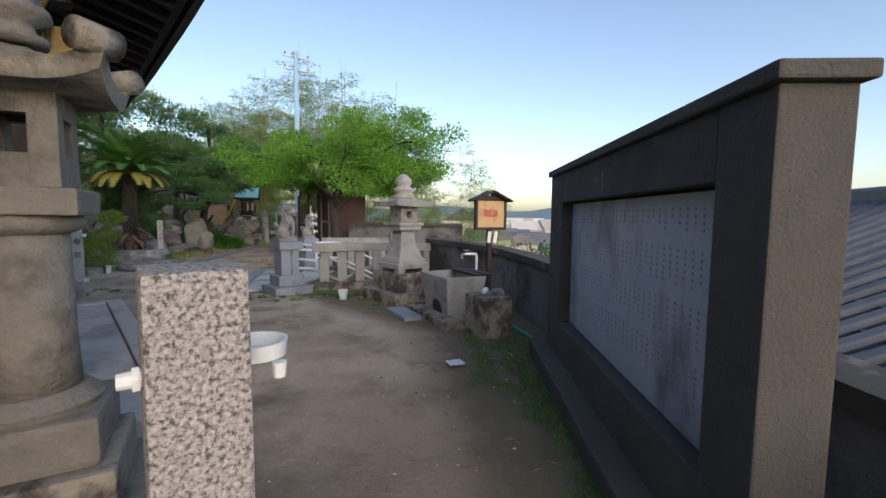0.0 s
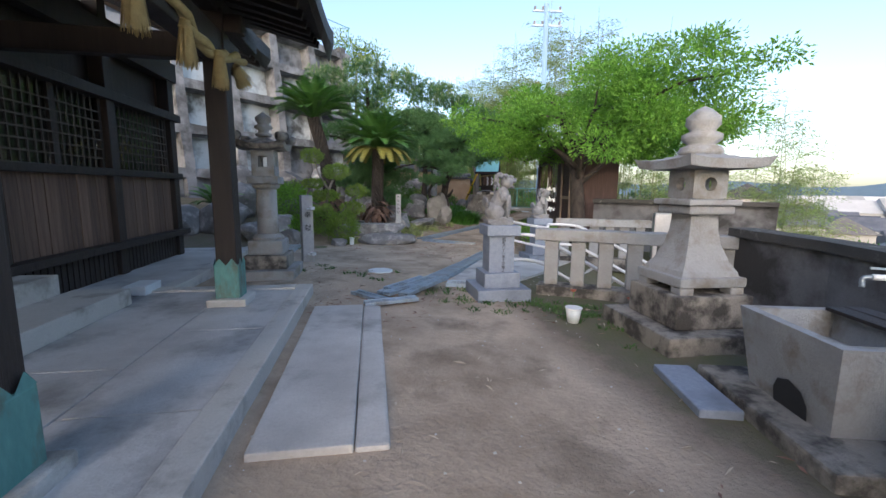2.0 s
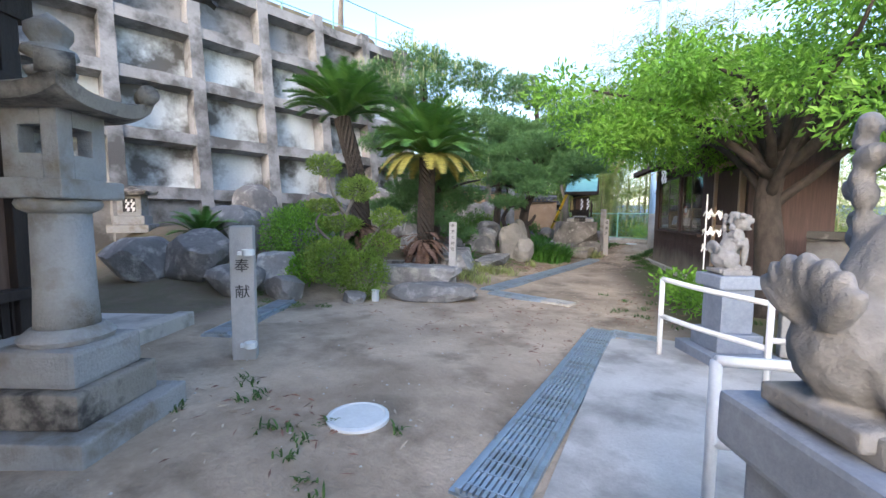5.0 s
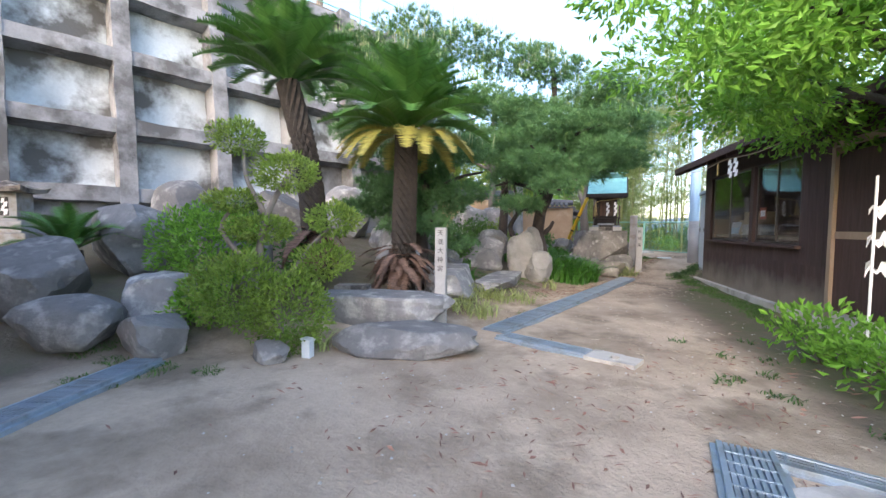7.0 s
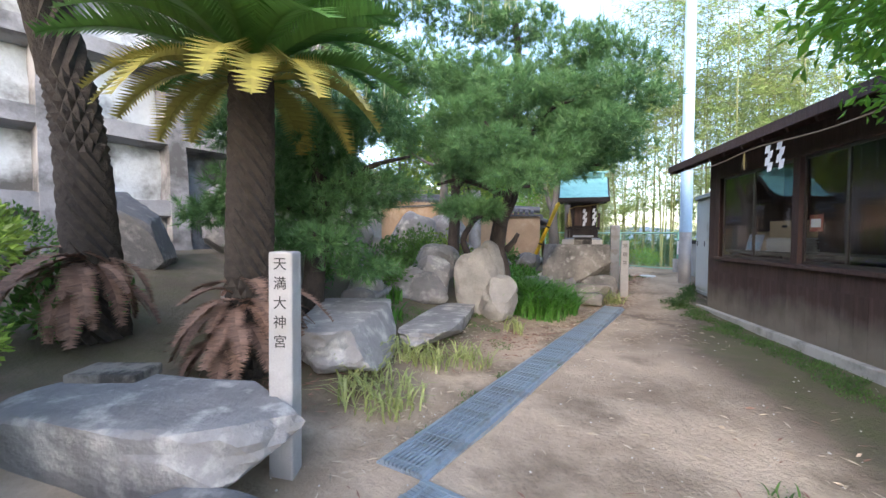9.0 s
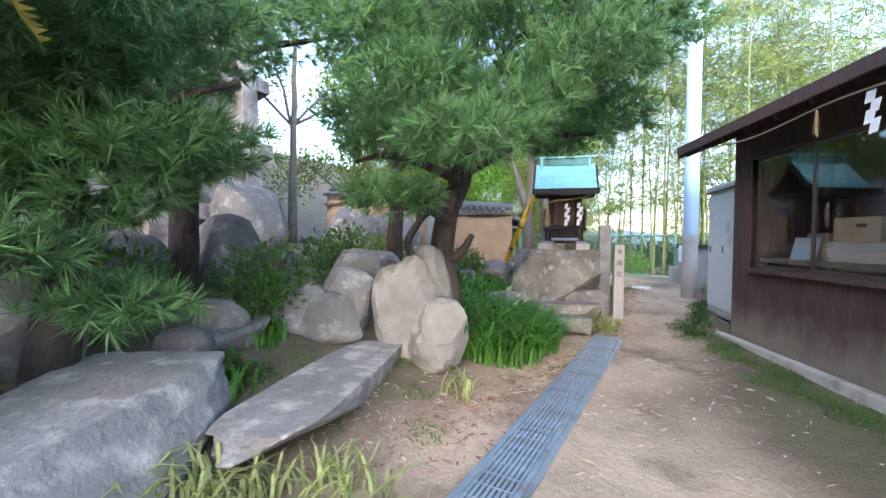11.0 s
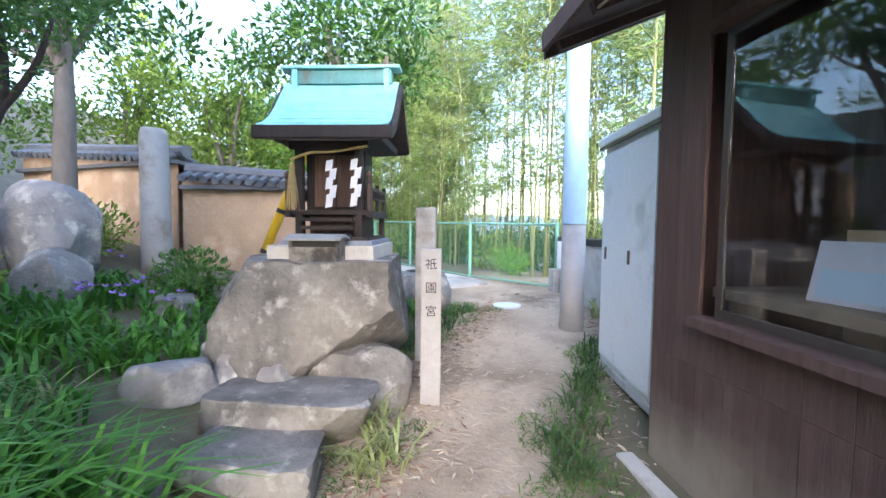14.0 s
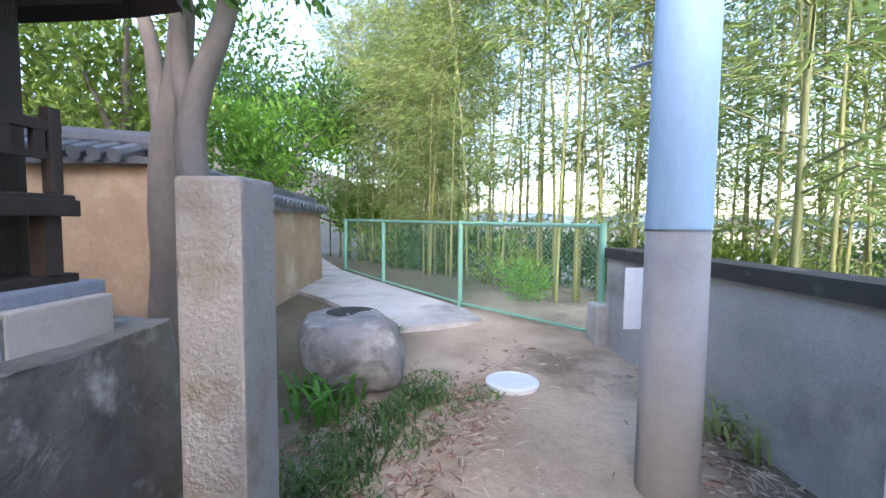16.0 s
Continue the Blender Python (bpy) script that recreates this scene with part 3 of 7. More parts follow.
def straw_brush(n, length, flare, top=0.05, seed=1):
    r = random.Random(seed)
    v, f = [], []
    for _ in range(n):
        a, q = r.uniform(0, 6.283), r.random() ** 0.5
        p0 = Vector((math.cos(a) * top * q, math.sin(a) * top * q, 0))
        p1 = Vector((math.cos(a) * flare * q, math.sin(a) * flare * q, -length * r.uniform(0.85, 1.05)))
        w = Vector((-math.sin(a), math.cos(a), 0)) * 0.004
        i = len(v)
        mid = p0.lerp(p1, 0.4) * 1.0
        v += [p0 - w, p0 + w, mid + w, mid - w, p1 + w * 0.5, p1 - w * 0.5]
        f += [(i, i + 1, i + 2, i + 3), (i + 3, i + 2, i + 4, i + 5)]
    return pydata("tassel", v, f, M_ROPE)


tas = straw_brush(260, 0.30, 0.075, 0.035)
for u in (4.1, 4.75, 5.4, 6.05):
    t = part("tassel", tas, None, rope, kind="stuff", m=pose(0.12, u, 2.14))
    part("binding", lathe([(0.042, -0.06), (0.047, -0.045), (0.042, -0.03)], 14), M_ROPE, t)
part("rope_end", straw_brush(420, 0.42, 0.17, 0.05, 3), None, rope, kind="stuff", m=pose(0.16, 3.62, 2.22, 10, 0, 0))
part("rope_end", straw_brush(200, 0.26, 0.10, 0.04, 4), None, rope, kind="stuff", m=pose(0.08, 6.62, 2.16, 70, 0, 0))

# ---- notice wall with a plate ----
M_PLATED = mat("dull_raised_writing", (0.25, 0.29, 0.37), (0.33, 0.38, 0.46), 6, 0.5, bump=0)
bw = thing("notice_wall", "dark concrete notice wall holding a bronze text plate", "monument", pose(0.85, 1.09, 0, 0, 0, -2.6))
L = 2.7
part("plinth", bx(0.42, L + 0.1, 0.2, 0.06, L / 2 + 0.05, -0.05, bevel=0.015), M_BOARDE, bw)
part("wall_base", bx(0.26, L, 0.28, 0.13, L / 2, 0.152, bevel=0.008), M_BOARDE, bw)
part("near_pier", bx(0.20, 0.25, 1.21, 0.10, 0.125, 0.433, bevel=0.008), M_BOARDE, bw)
part("far_pier", bx(0.20, 0.42, 1.21, 0.10, L - 0.21, 0.433, bevel=0.008), M_BOARDC, bw)
part("header", bx(0.218, L - 0.672, 0.23, 0.11, (0.25 + L - 0.42) / 2, 1.412, bevel=0.006), M_BOARDC, bw)
part("back_panel", bx(0.1, L - 0.672, 0.974, 0.16, (0.25 + L - 0.42) / 2, 0.435), M_BOARDC, bw)
part("coping", bx(0.25, L + 0.06, 0.05, 0.10, L / 2, 1.645, bevel=0.01), M_BOARDE, bw)
plate = part("text_plate", bx(0.02, L - 0.71, 0.95, 0.09, (0.25 + L - 0.42) / 2, 0.445), M_PLATE, bw, "bronze plate coloured for reflected sky, with rows of raised writing")
rs = random.Random(8)
# upright lines of small characters in four bands, one under another, parted by plain strips
for z_top, rows in ((1.325, 4), (1.16, 6), (0.94, 6), (0.72, 6)):
    for col_i in range(34):
        bm = bmesh.new()
        yy = 0.32 + col_i * 0.058
        for row in range(rows - (rs.random() < 0.4) - (rs.random() < 0.2)):
            bx(0.003, rs.uniform(0.010, 0.017), rs.uniform(0.010, 0.015), 0.0795, yy, z_top - row * 0.027, bm=bm)
        part("writing", bm, M_PLATED, plate, kind="stuff")

# ---- parapet ----
def wall_run(name, label, pts, z0, z1, t, material, cap=None, cap_t=0.0, kind="structure", cat="wall"):
    w = thing(name, label, cat, kind=kind)
    for (xa, ya, ha), (xb, yb, hb) in zip(pts, pts[1:]):
        n = Vector((yb - ya, xa - xb)).normalized()
        for q, z_lo, z_hi, hw, ma in (("wall_body", z0, 0, t / 2, material), ("coping", 0, 0.09, t / 2 + cap_t, cap)):
            if ma is None:
                continue
            bm = bmesh.new()
            V = []
            for x, y, h in ((xa, ya, ha), (xb, yb, hb)):
                lo, hi = (z0, z1 + h) if q == "wall_body" else (z1 + h + 0.002, z1 + h + 0.09)
                V.append([bm.verts.new((x + n.x * s * hw, y + n.y * s * hw, z)) for s, z in ((-1, lo), (1, lo), (1, hi), (-1, hi))])
            a, b = V
            for i in range(4):
                bm.faces.new((a[i], a[(i + 1) % 4], b[(i + 1) % 4], b[i]))
            bm.faces.new(a[::-1])
            bm.faces.new(b)
            bmesh.ops.recalc_face_normals(bm, faces=bm.faces)
            part(q, bm, ma, w)
    return w


wall_run("wall_parapet", "low stained concrete parapet with dark coping", [(-0.22, 7.95, 0.05), (0.45, 7.1, 0.03), (0.98, 6.1, 0), (1.24, 4.9, -0.02), (1.36, 3.6, -0.03), (1.45, 0, -0.03), (1.45, -6, -0.03)], -2.0, 0.72, 0.2, M_DCONC, M_BOARDC, 0.04)
wall_run("wall_path_end", "low grey concrete wall with dark coping beside the pole", [(-6.15, 20.55, 0), (-6.95, 21.9, 0), (-7.62, 23.0, 0)], -1.0, 1.02, 0.18, M_CONC, M_BOARDC, 0.03)


# ---- stone lanterns, posts, guardian figures ----
def square_ring(bm, w, z0, z1, bevel=0.01, taper=1.0, seg=4):
    return bx(w, w, z1 - z0, 0, 0, z0, bevel=bevel, bm=bm, taper=taper)


def lantern_roof(w, z0, h, curl):
    """A square roof with concave slopes and curled corners."""
    bm = bmesh.new()
    n = 12
    top, low = {}, {}
    for i in range(n + 1):
        for j in range(n + 1):
            x, y = 2 * i / n - 1, 2 * j / n - 1
            r = max(abs(x), abs(y))
            corner = (abs(x) * abs(y)) ** 3
            top[i, j] = bm.verts.new((x * w / 2 * (1 + 0.06 * corner), y * w / 2 * (1 + 0.06 * corner), z0 + 0.07 + h * (1 - r) ** 1.35 + curl * corner))
            low[i, j] = bm.verts.new((x * w / 2 * 0.97, y * w / 2 * 0.97, z0 + curl * 0.7 * corner))
    for i in range(n):
        for j in range(n):
            bm.faces.new((top[i, j], top[i + 1, j], top[i + 1, j + 1], top[i, j + 1]))
            bm.faces.new((low[i, j], low[i, j + 1], low[i + 1, j + 1], low[i + 1, j]))
    for k in range(n):
        for a, b in (((k, 0), (k + 1, 0)), ((k + 1, n), (k, n)), ((0, k + 1), (0, k)), ((n, k), (n, k + 1))):
            bm.faces.new((top[a], low[a], low[b], top[b]))
    bmesh.ops.recalc_face_normals(bm, faces=bm.faces)
    return bm


def firebox(w, z0, z1, t=0.05):
    bm = bmesh.new()
    h = z1 - z0
    for sx in (-1, 1):
        for sy in (-1, 1):
            bx(w * 0.3, w * 0.3, h, sx * w * 0.35, sy * w * 0.35, z0, bm=bm, bevel=0.006)
    for rz in (0, 90, 180, 270):
        p = pose(0, 0, 0, 0, 0, rz) @ Vector((w * 0.42, 0, z0))
        bx(0.05 if rz % 180 == 0 else w * 0.41, w * 0.41 if rz % 180 == 0 else 0.05, h * 0.35, p.x, p.y, z0, bm=bm)
        bx(0.05 if rz % 180 == 0 else w * 0.41, w * 0.41 if rz % 180 == 0 else 0.05, h * 0.25, p.x, p.y, z0 + h * 0.75, bm=bm)
    return bm


def tall_lantern(m, label, stone=M_STONE):
    t = thing("stone_lantern", label, "stone lantern", m, "tall round-shafted lanterns")
    part("plinth", bx(0.78, 0.78, 0.17, 0, 0, -0.04, bevel=0.015), stone, t)
    part("lower_block", bx(0.56, 0.56, 0.19, 0, 0, 0.13, bevel=0.02), M_DSTONE, t, "blackened lower block")
    part("base_block", bx(0.46, 0.46, 0.20, 0, 0, 0.32, bevel=0.03), stone, t)
    part("shaft_foot", lathe([(0.20, 0.52), (0.215, 0.55), (0.16, 0.60)], 24), stone, t, smooth=False)
    part("shaft", lathe([(0.145, 0.59), (0.135, 0.8), (0.13, 1.22)], 28), stone, t, smooth=True)
    part("collar", lathe([(0.13, 1.21), (0.17, 1.23), (0.185, 1.26), (0.17, 1.29)], 28), stone, t, smooth=True)
    part("platform", bx(0.40, 0.40, 0.10, 0, 0, 1.285, bevel=0.012), stone, t)
    part("firebox", firebox(0.29, 1.386, 1.74), stone, t)
    part("roof", lantern_roof(0.62, 1.735, 0.13, 0.10), M_DSTONE, t, "roof stone with curled corners")
    for sx in (-1, 1):
        for sy in (-1, 1):
            part("corner_scroll", tube([(sx * 0.29 + dx, sy * 0.29 + dy, 1.90) for dx, dy in ((-0.05 * sy, 0.05 * sx), (0.05 * sy, -0.05 * sx))], 0.055, 12), M_DSTONE, t, smooth=True)
    part("finial", lathe([(0.10, 1.92), (0.11, 1.95), (0.07, 1.97), (0.065, 2.0), (0.12, 2.03), (0.11, 2.06), (0.07, 2.08), (0.10, 2.13), (0.10, 2.17), (0.0, 2.25)], 20), stone, t, smooth=True)
    return t


tall_lantern(sh(-0.18, 8.28, 0), "tall weathered stone lantern with curled roof")
tall_lantern(pose(-1.62, 1.62, 0, 0, 0, 30), "tall round-shafted stone lantern with lichened roof", M_BSTONE)

w_l = thing("stone_lantern", "squat pale stone lantern with broad flat roof", "stone lantern", pose(-0.62, 6.52, 0, 0, 0, 40))
part("plinth", bx(0.98, 0.98, 0.2, 0, 0, -0.05, bevel=0.015), M_DSTONE, w_l)
part("base_block", bx(0.66, 0.66, 0.27, 0, 0, 0.152, bevel=0.02), M_DSTONE, w_l)
leg = mesh_from(bx(0.12, 0.12, 0.06, bevel=0.01), "leg", M_STONE)
for sx in (-1, 1):
    for sy in (-1, 1):
        part("leg", leg, None, w_l, m=pose(sx * 0.22, sy * 0.22, 0.42))
part("leg_slab", bx(0.58, 0.58, 0.08, 0, 0, 0.48, bevel=0.015), M_STONE, w_l)
bm = bmesh.new()
prof = [(0.50, 0.56), (0.48, 0.60), (0.40, 0.66), (0.30, 0.80), (0.255, 0.92), (0.24, 1.05), (0.26, 1.06)]
rings = [[bm.verts.new((sx * w / 2, sy * w / 2, z)) for sx, sy in ((-1, -1), (1, -1), (1, 1), (-1, 1))] for w, z in prof]
for a, b in zip(rings, rings[1:]):
    for i in range(4):
        bm.faces.new((a[i], a[(i + 1) % 4], b[(i + 1) % 4], b[i]))
bm.faces.new(rings[0][::-1])
bm.faces.new(rings[-1])
part("shaft", bm, M_STONE, w_l, "flared stone shaft")
part("platform", bx(0.40, 0.40, 0.07, 0, 0, 1.06, bevel=0.02), M_STONE, w_l)
part("platform_lip", bx(0.46, 0.46, 0.05, 0, 0, 1.131, bevel=0.015), M_STONE, w_l)
bm = bmesh.new()
for rz in (0, 90, 180, 270):
    q = 20
    ring_o = []
    for k in range(q):
        a = 2 * math.pi * k / q
        c, s = math.cos(a), math.sin(a)
        e = 0.15 / max(abs(c), abs(s))
        ring_o.append(((0.15, 0.055 * c, 1.30 + 0.055 * s), (0.15, min(max(e * c, -0.15), 0.15), 1.30 + min(max(e * s, -0.118), 0.118))))
    R = pose(0, 0, 0, 0, 0, rz)
    inn = [bm.verts.new(R @ Vector(a)) for a, b in ring_o]
    out = [bm.verts.new(R @ Vector(b)) for a, b in ring_o]
    dep = [bm.verts.new(R @ (Vector(a) - Vector((0.06, 0, 0)))) for a, b in ring_o]
    for k in range(q):
        j = (k + 1) % q
        bm.faces.new((inn[k], out[k], out[j], inn[j]))
        bm.faces.new((dep[k], inn[k], inn[j], dep[j]))
part("firebox", bm, M_STONE, w_l, "firebox with round openings")
part("roof", lantern_roof(0.68, 1.42, 0.10, 0.03), M_STONE, w_l, "broad flat roof stone")
part("finial", lathe([(0.15, 1.53), (0.17, 1.56), (0.15, 1.60), (0.10, 1.62), (0.15, 1.66), (0.15, 1.70), (0.09, 1.73), (0.13, 1.78), (0.125, 1.84), (0.06, 1.90), (0.0, 1.93)], 22), M_STONE, w_l, smooth=True)


def blob(bm, c, r, rot=(0, 0, 0)):
    o = bmesh.ops.create_icosphere(bm, subdivisions=2, radius=1)
    bmesh.ops.transform(bm, matrix=Matrix.LocRotScale(c, Euler([radians(a) for a in rot]), r), verts=o["verts"])


def guardian_mesh():
    """A seated guardian lion as one plain shape, facing local +x."""
    bm = bmesh.new()
    r = random.Random(2)
    blob(bm, (-0.10, 0, 0.14), (0.12, 0.12, 0.14))
    blob(bm, (-0.03, 0, 0.27), (0.10, 0.10, 0.20), (0, 20, 0))
    blob(bm, (0.05, 0, 0.36), (0.09, 0.10, 0.14))
    blob(bm, (0.10, 0, 0.55), (0.095, 0.10, 0.10))
    blob(bm, (0.185, 0, 0.565), (0.055, 0.07, 0.035))
    blob(bm, (0.17, 0, 0.485), (0.05, 0.06, 0.025), (0, 12, 0))
    blob(bm, (0.225, 0, 0.59), (0.025, 0.035, 0.022))
    blob(bm, (0.15, 0, 0.625), (0.05, 0.085, 0.028))
    for s in (-1, 1):
        blob(bm, (0.115, s * 0.07, 0.20), (0.036, 0.038, 0.19), (0, 4, 0))
        blob(bm, (0.145, s * 0.07, 0.025), (0.055, 0.042, 0.03))
        blob(bm, (-0.06, s * 0.105, 0.12), (0.105, 0.045, 0.105), (0, -25, 0))
        blob(bm, (0.02, s * 0.115, 0.025), (0.08, 0.035, 0.028))
        blob(bm, (0.055, s * 0.095, 0.635), (0.045, 0.022, 0.035), (0, 25, 0))
        blob(bm, (0.165, s * 0.05, 0.60), (0.022, 0.022, 0.02))
        for k in range(22):
            a, h = r.uniform(100, 200), r.uniform(0.30, 0.66)
            q = 0.115 - 0.10 * abs(h - 0.5)
            blob(bm, (0.07 + q * 1.15 * math.cos(radians(a)), s * q * abs(math.sin(radians(a))) + s * 0.035, h), (0.026, 0.024, 0.03))
    for k in range(7):
        a = radians(-75 + 25 * k)
        blob(bm, (-0.205, 0.075 * math.sin(a), 0.22 + 0.06 * math.cos(a)), (0.032, 0.028, 0.075), (math.degrees(-a) * 0.6, -14, 0))
    bx(0.36, 0.26, 0.05, -0.02, 0, -0.035, bm=bm)
    return bm


def text_mesh(body, size, material, step=None):
    """Upright writing, one character under another, as a thin raised mesh in the local x-z plane facing -y."""
    cu = bpy.data.curves.new("writing", "FONT")
    cu.body, cu.size, cu.extrude = "\n".join(body), size, 0.0012
    cu.align_x, cu.align_y, cu.space_line = "CENTER", "TOP", (step or size) / size
    o = bpy.data.objects.new("writing_source", cu)
    scene.collection.objects.link(o)
    bpy.context.view_layer.update()
    me = bpy.data.meshes.new_from_object(o.evaluated_get(bpy.context.evaluated_depsgraph_get()))
    bpy.data.objects.remove(o)
    me.transform(pose(0, 0, 0, 90, 0, 0))
    me.materials.clear()
    me.materials.append(material)
    return me


def guardian(m, label, face, words=""):
    t = thing("guardian_pedestal", label, "pedestal", m, "guardian pedestals")
    part("plinth", bx(0.62, 0.62, 0.17, 0, 0, -0.04, bevel=0.012), M_BGRAN, t)
    part("step", bx(0.42, 0.42, 0.17, 0, 0, 0.13, bevel=0.01), M_BGRAN, t)
    die = part("die", bx(0.295, 0.295, 0.42, 0, 0, 0.30, bevel=0.008), M_BGRAN, t)
    part("cap", bx(0.39, 0.39, 0.12, 0.01, 0, 0.72, bevel=0.015), M_BGRAN, t)
    part("top_slab", bx(0.27, 0.24, 0.05, 0, 0, 0.84, bevel=0.008), M_LION, t, "grey carved slab")
    if words:
        part("inscription", text_mesh(words, 0.044, M_BLACK, 0.04), None, die, "black engraved writing", m=pose(0.02, -0.150, 0.70))
    g = thing("guardian_lion", "seated stone guardian lion on a granite pedestal", "statue", m @ pose(0.0, 0, 0.885, 0, 0, face) @ Matrix.Scale(0.8, 4), "guardian lions", bm=guardian_mesh(), material=M_LION)
    r = g.modifiers.new("remesh", "REMESH")
    r.mode, r.voxel_size, r.use_smooth_shade = "VOXEL", 0.009, True


guardian(sh(2.71, 6.78, 0.0), "blue-grey granite pedestal with engraved date", 0, "昭和六十一年十月建之")
guardian(sh(4.58, 10.04, -0.16, 180), "blue-grey granite pedestal beside the stairs", 180)


def inscribed_post(m, w, h, label, words="", size=0.07, step=0.2, z=None, material=None, top=True, yoff=None, t2=None):
    t = thing("stone_post", label, "stone post", m, "inscribed stone posts")
    part("shaft", bx(w, w, h + 0.15, 0, 0, -0.15, bevel=0.012, taper=0.97), material or M_PALE, t)
    if words:
        for k, ch in enumerate(words):
            part("character", text_mesh(ch, size, M_BLACK), None, t, "black engraved character", m=pose(0, -w / 2 - 0.001, (z or h - 0.06) - k * step))
    return t


granite = inscribed_post(pose(-0.425, 0.70, 0, 0, 0, 38), 0.155, 1.21, "speckled granite post with a plastic cup holder", material=M_GRANITE)
for z, x, y in ((1.04, -0.088, -0.02), (1.03, 0.115, 0.07)):
    ring = thing("cup_holder", "white plastic ring holder clamped to a granite post", "holder", granite.matrix_basis @ pose(x, y, z))
    if x > 0:
        bm = lathe([(0.058, -0.016), (0.062, 0.016), (0.056, 0.016), (0.052, -0.012), (0.01, -0.013)], 26)
        part("ring", bm, M_PLAST, ring)
        part("peg", lathe([(0.012, -0.05), (0.014, -0.02)], 12, cx=0.03, cy=-0.055), M_PLAST, ring)
        part("strap", bx(0.05, 0.02, 0.03, -0.075, 0, -0.015, bevel=0.003), M_PLAST, ring)
    else:
        part("knob", tube([(0.02, 0, 0), (-0.02, 0, 0)], [0.015, 0.013], 12), M_PLAST, ring)
        part("nut", tube([(0.010, 0, 0), (0.0, 0, 0)], 0.021, 6), M_PLAST, ring)
inscribed_post(pose(-6.36, 7.18, -0.03, 0, 0, 62), 0.19, 1.14, "lichened stone post engraved in black", "奉献", 0.12, 0.22, 0.86)
inscribed_post(pose(-7.72, 11.38, -0.12, 0, 0, 36), 0.135, 1.20, "slim pale stone post naming a deity", "天満大神宮", 0.075, 0.105, 1.17)
inscribed_post(pose(-8.035, 19.035, 0.0, 0, 0, 24), 0.15, 1.11, "pale stone post with three engraved characters", "祇園宮", 0.086, 0.17, 1.04)
inscribed_post(pose(-8.45, 19.79, 0.0, 0, 0, 22), 0.19, 1.44, "rough grey stone post beside a boulder", material=M_STONE)
gp = thing("stone_post", "old rounded grey stone post before the earthen wall", "stone post", pose(-12.1, 19.6, 0.6), "inscribed stone posts")
part("shaft", lathe([(0.19, 0), (0.17, 0.3), (0.155, 1.75), (0.13, 1.82), (0.0, 1.84)], 14), M_STONE, gp, smooth=True)

# ---- stone fences by the stairs ----
def stone_fence(name, label, a, b, n, z, h):
    d = Vector((b[0] - a[0], b[1] - a[1]))
    L = d.length
    t = thing("stone_fence", label, "fence", pose(a[0], a[1], z, 0, 0, math.degrees(math.atan2(d.y, d.x))), "stone fences")
    part("kerb", bx(L, 0.30, 0.24, L / 2, 0, -0.13, bevel=0.015), M_DSTONE, t)
    part("top_rail", bx(L + 0.1, 0.20, 0.14, L / 2, 0, h - 0.14, bevel=0.015), M_STONE, t)
    me = mesh_from(bx(0.165, 0.125, h - 0.255, bevel=0.015), "post", M_STONE)
    for k in range(n):
        part("post", me, None, t, m=pose((k + 0.5) * L / n, 0, 0.112))
    return t


stone_fence("f", "weathered stone fence of square posts under one rail", (-2.28, 7.42), (-0.15, 7.92), 7, -0.03, 0.80)
stone_fence("b", "pale stone fence across the stair head", (-3.05, 10.62), (-1.5, 11.15), 6, -0.17, 0.86)
stairs = thing("stairs", "concrete stairs going down between two stone fences", "stairs", pose(-2.75, 7.75, -0.12), kind="structure")
for k in range(14):
    part("step", bx(0.42, 3.1, 0.4, 0.21 + k * 0.36, 1.65, -0.52 - 0.17 * k + 0.0, bevel=0.008), M_CONC, stairs)
landing = thing("pavement_landing", "grey concrete landing at the stair head", "pavement", kind="structure")
bm = bmesh.new()
q = [(-3.45, 7.05), (-2.75, 7.62), (-2.75, 10.9), (-4.05, 10.75), (-4.42, 10.3)]
lo = [bm.verts.new((x, y, -0.35)) for x, y in q]
hi = [bm.verts.new((x, y, along((7, 11), (-0.02, -0.15), y))) for x, y in q]
bm.faces.new(hi)
for i in range(len(q)):
    bm.faces.new((lo[i], lo[(i + 1) % len(q)], hi[(i + 1) % len(q)], hi[i]))
part("slab", bm, M_CONC, landing)


def handrail(pts, posts, r=0.024):
    t = thing("handrail", "white painted pipe handrail beside the stairs", "handrail", group="stair handrails")
    for dz in (0, -0.36):
        p = [(x, y, z + dz) for x, y, z in pts]
        part("rail", tube(bend(p, 5), r, 10), M_RAIL, t, smooth=True)
    for x, y, z0, z1 in posts:
        part("post", tube([(x, y, z0), (x, y, z1)], r, 10), M_RAIL, t, smooth=True)


for y in (8.05, 10.1):
    handrail([(-3.0, y - 0.25, 0.62), (-2.6, y, 0.60), (-2.3, y, 0.50), (-1.1, y, -0.08), (0.9, y, -1.05)], [(-3.0, y - 0.25, -0.2, 0.62), (-1.1, y, -1.2, -0.08), (0.5, y, -2.0, -0.85)])
for x0, y0 in ((-3.86, 10.12),):
    handrail([(x0, y0, 0.62), (-3.5, 10.0, 0.58), (-3.02, 9.86, 0.55)], [(x0, y0, -0.25, 0.62)])


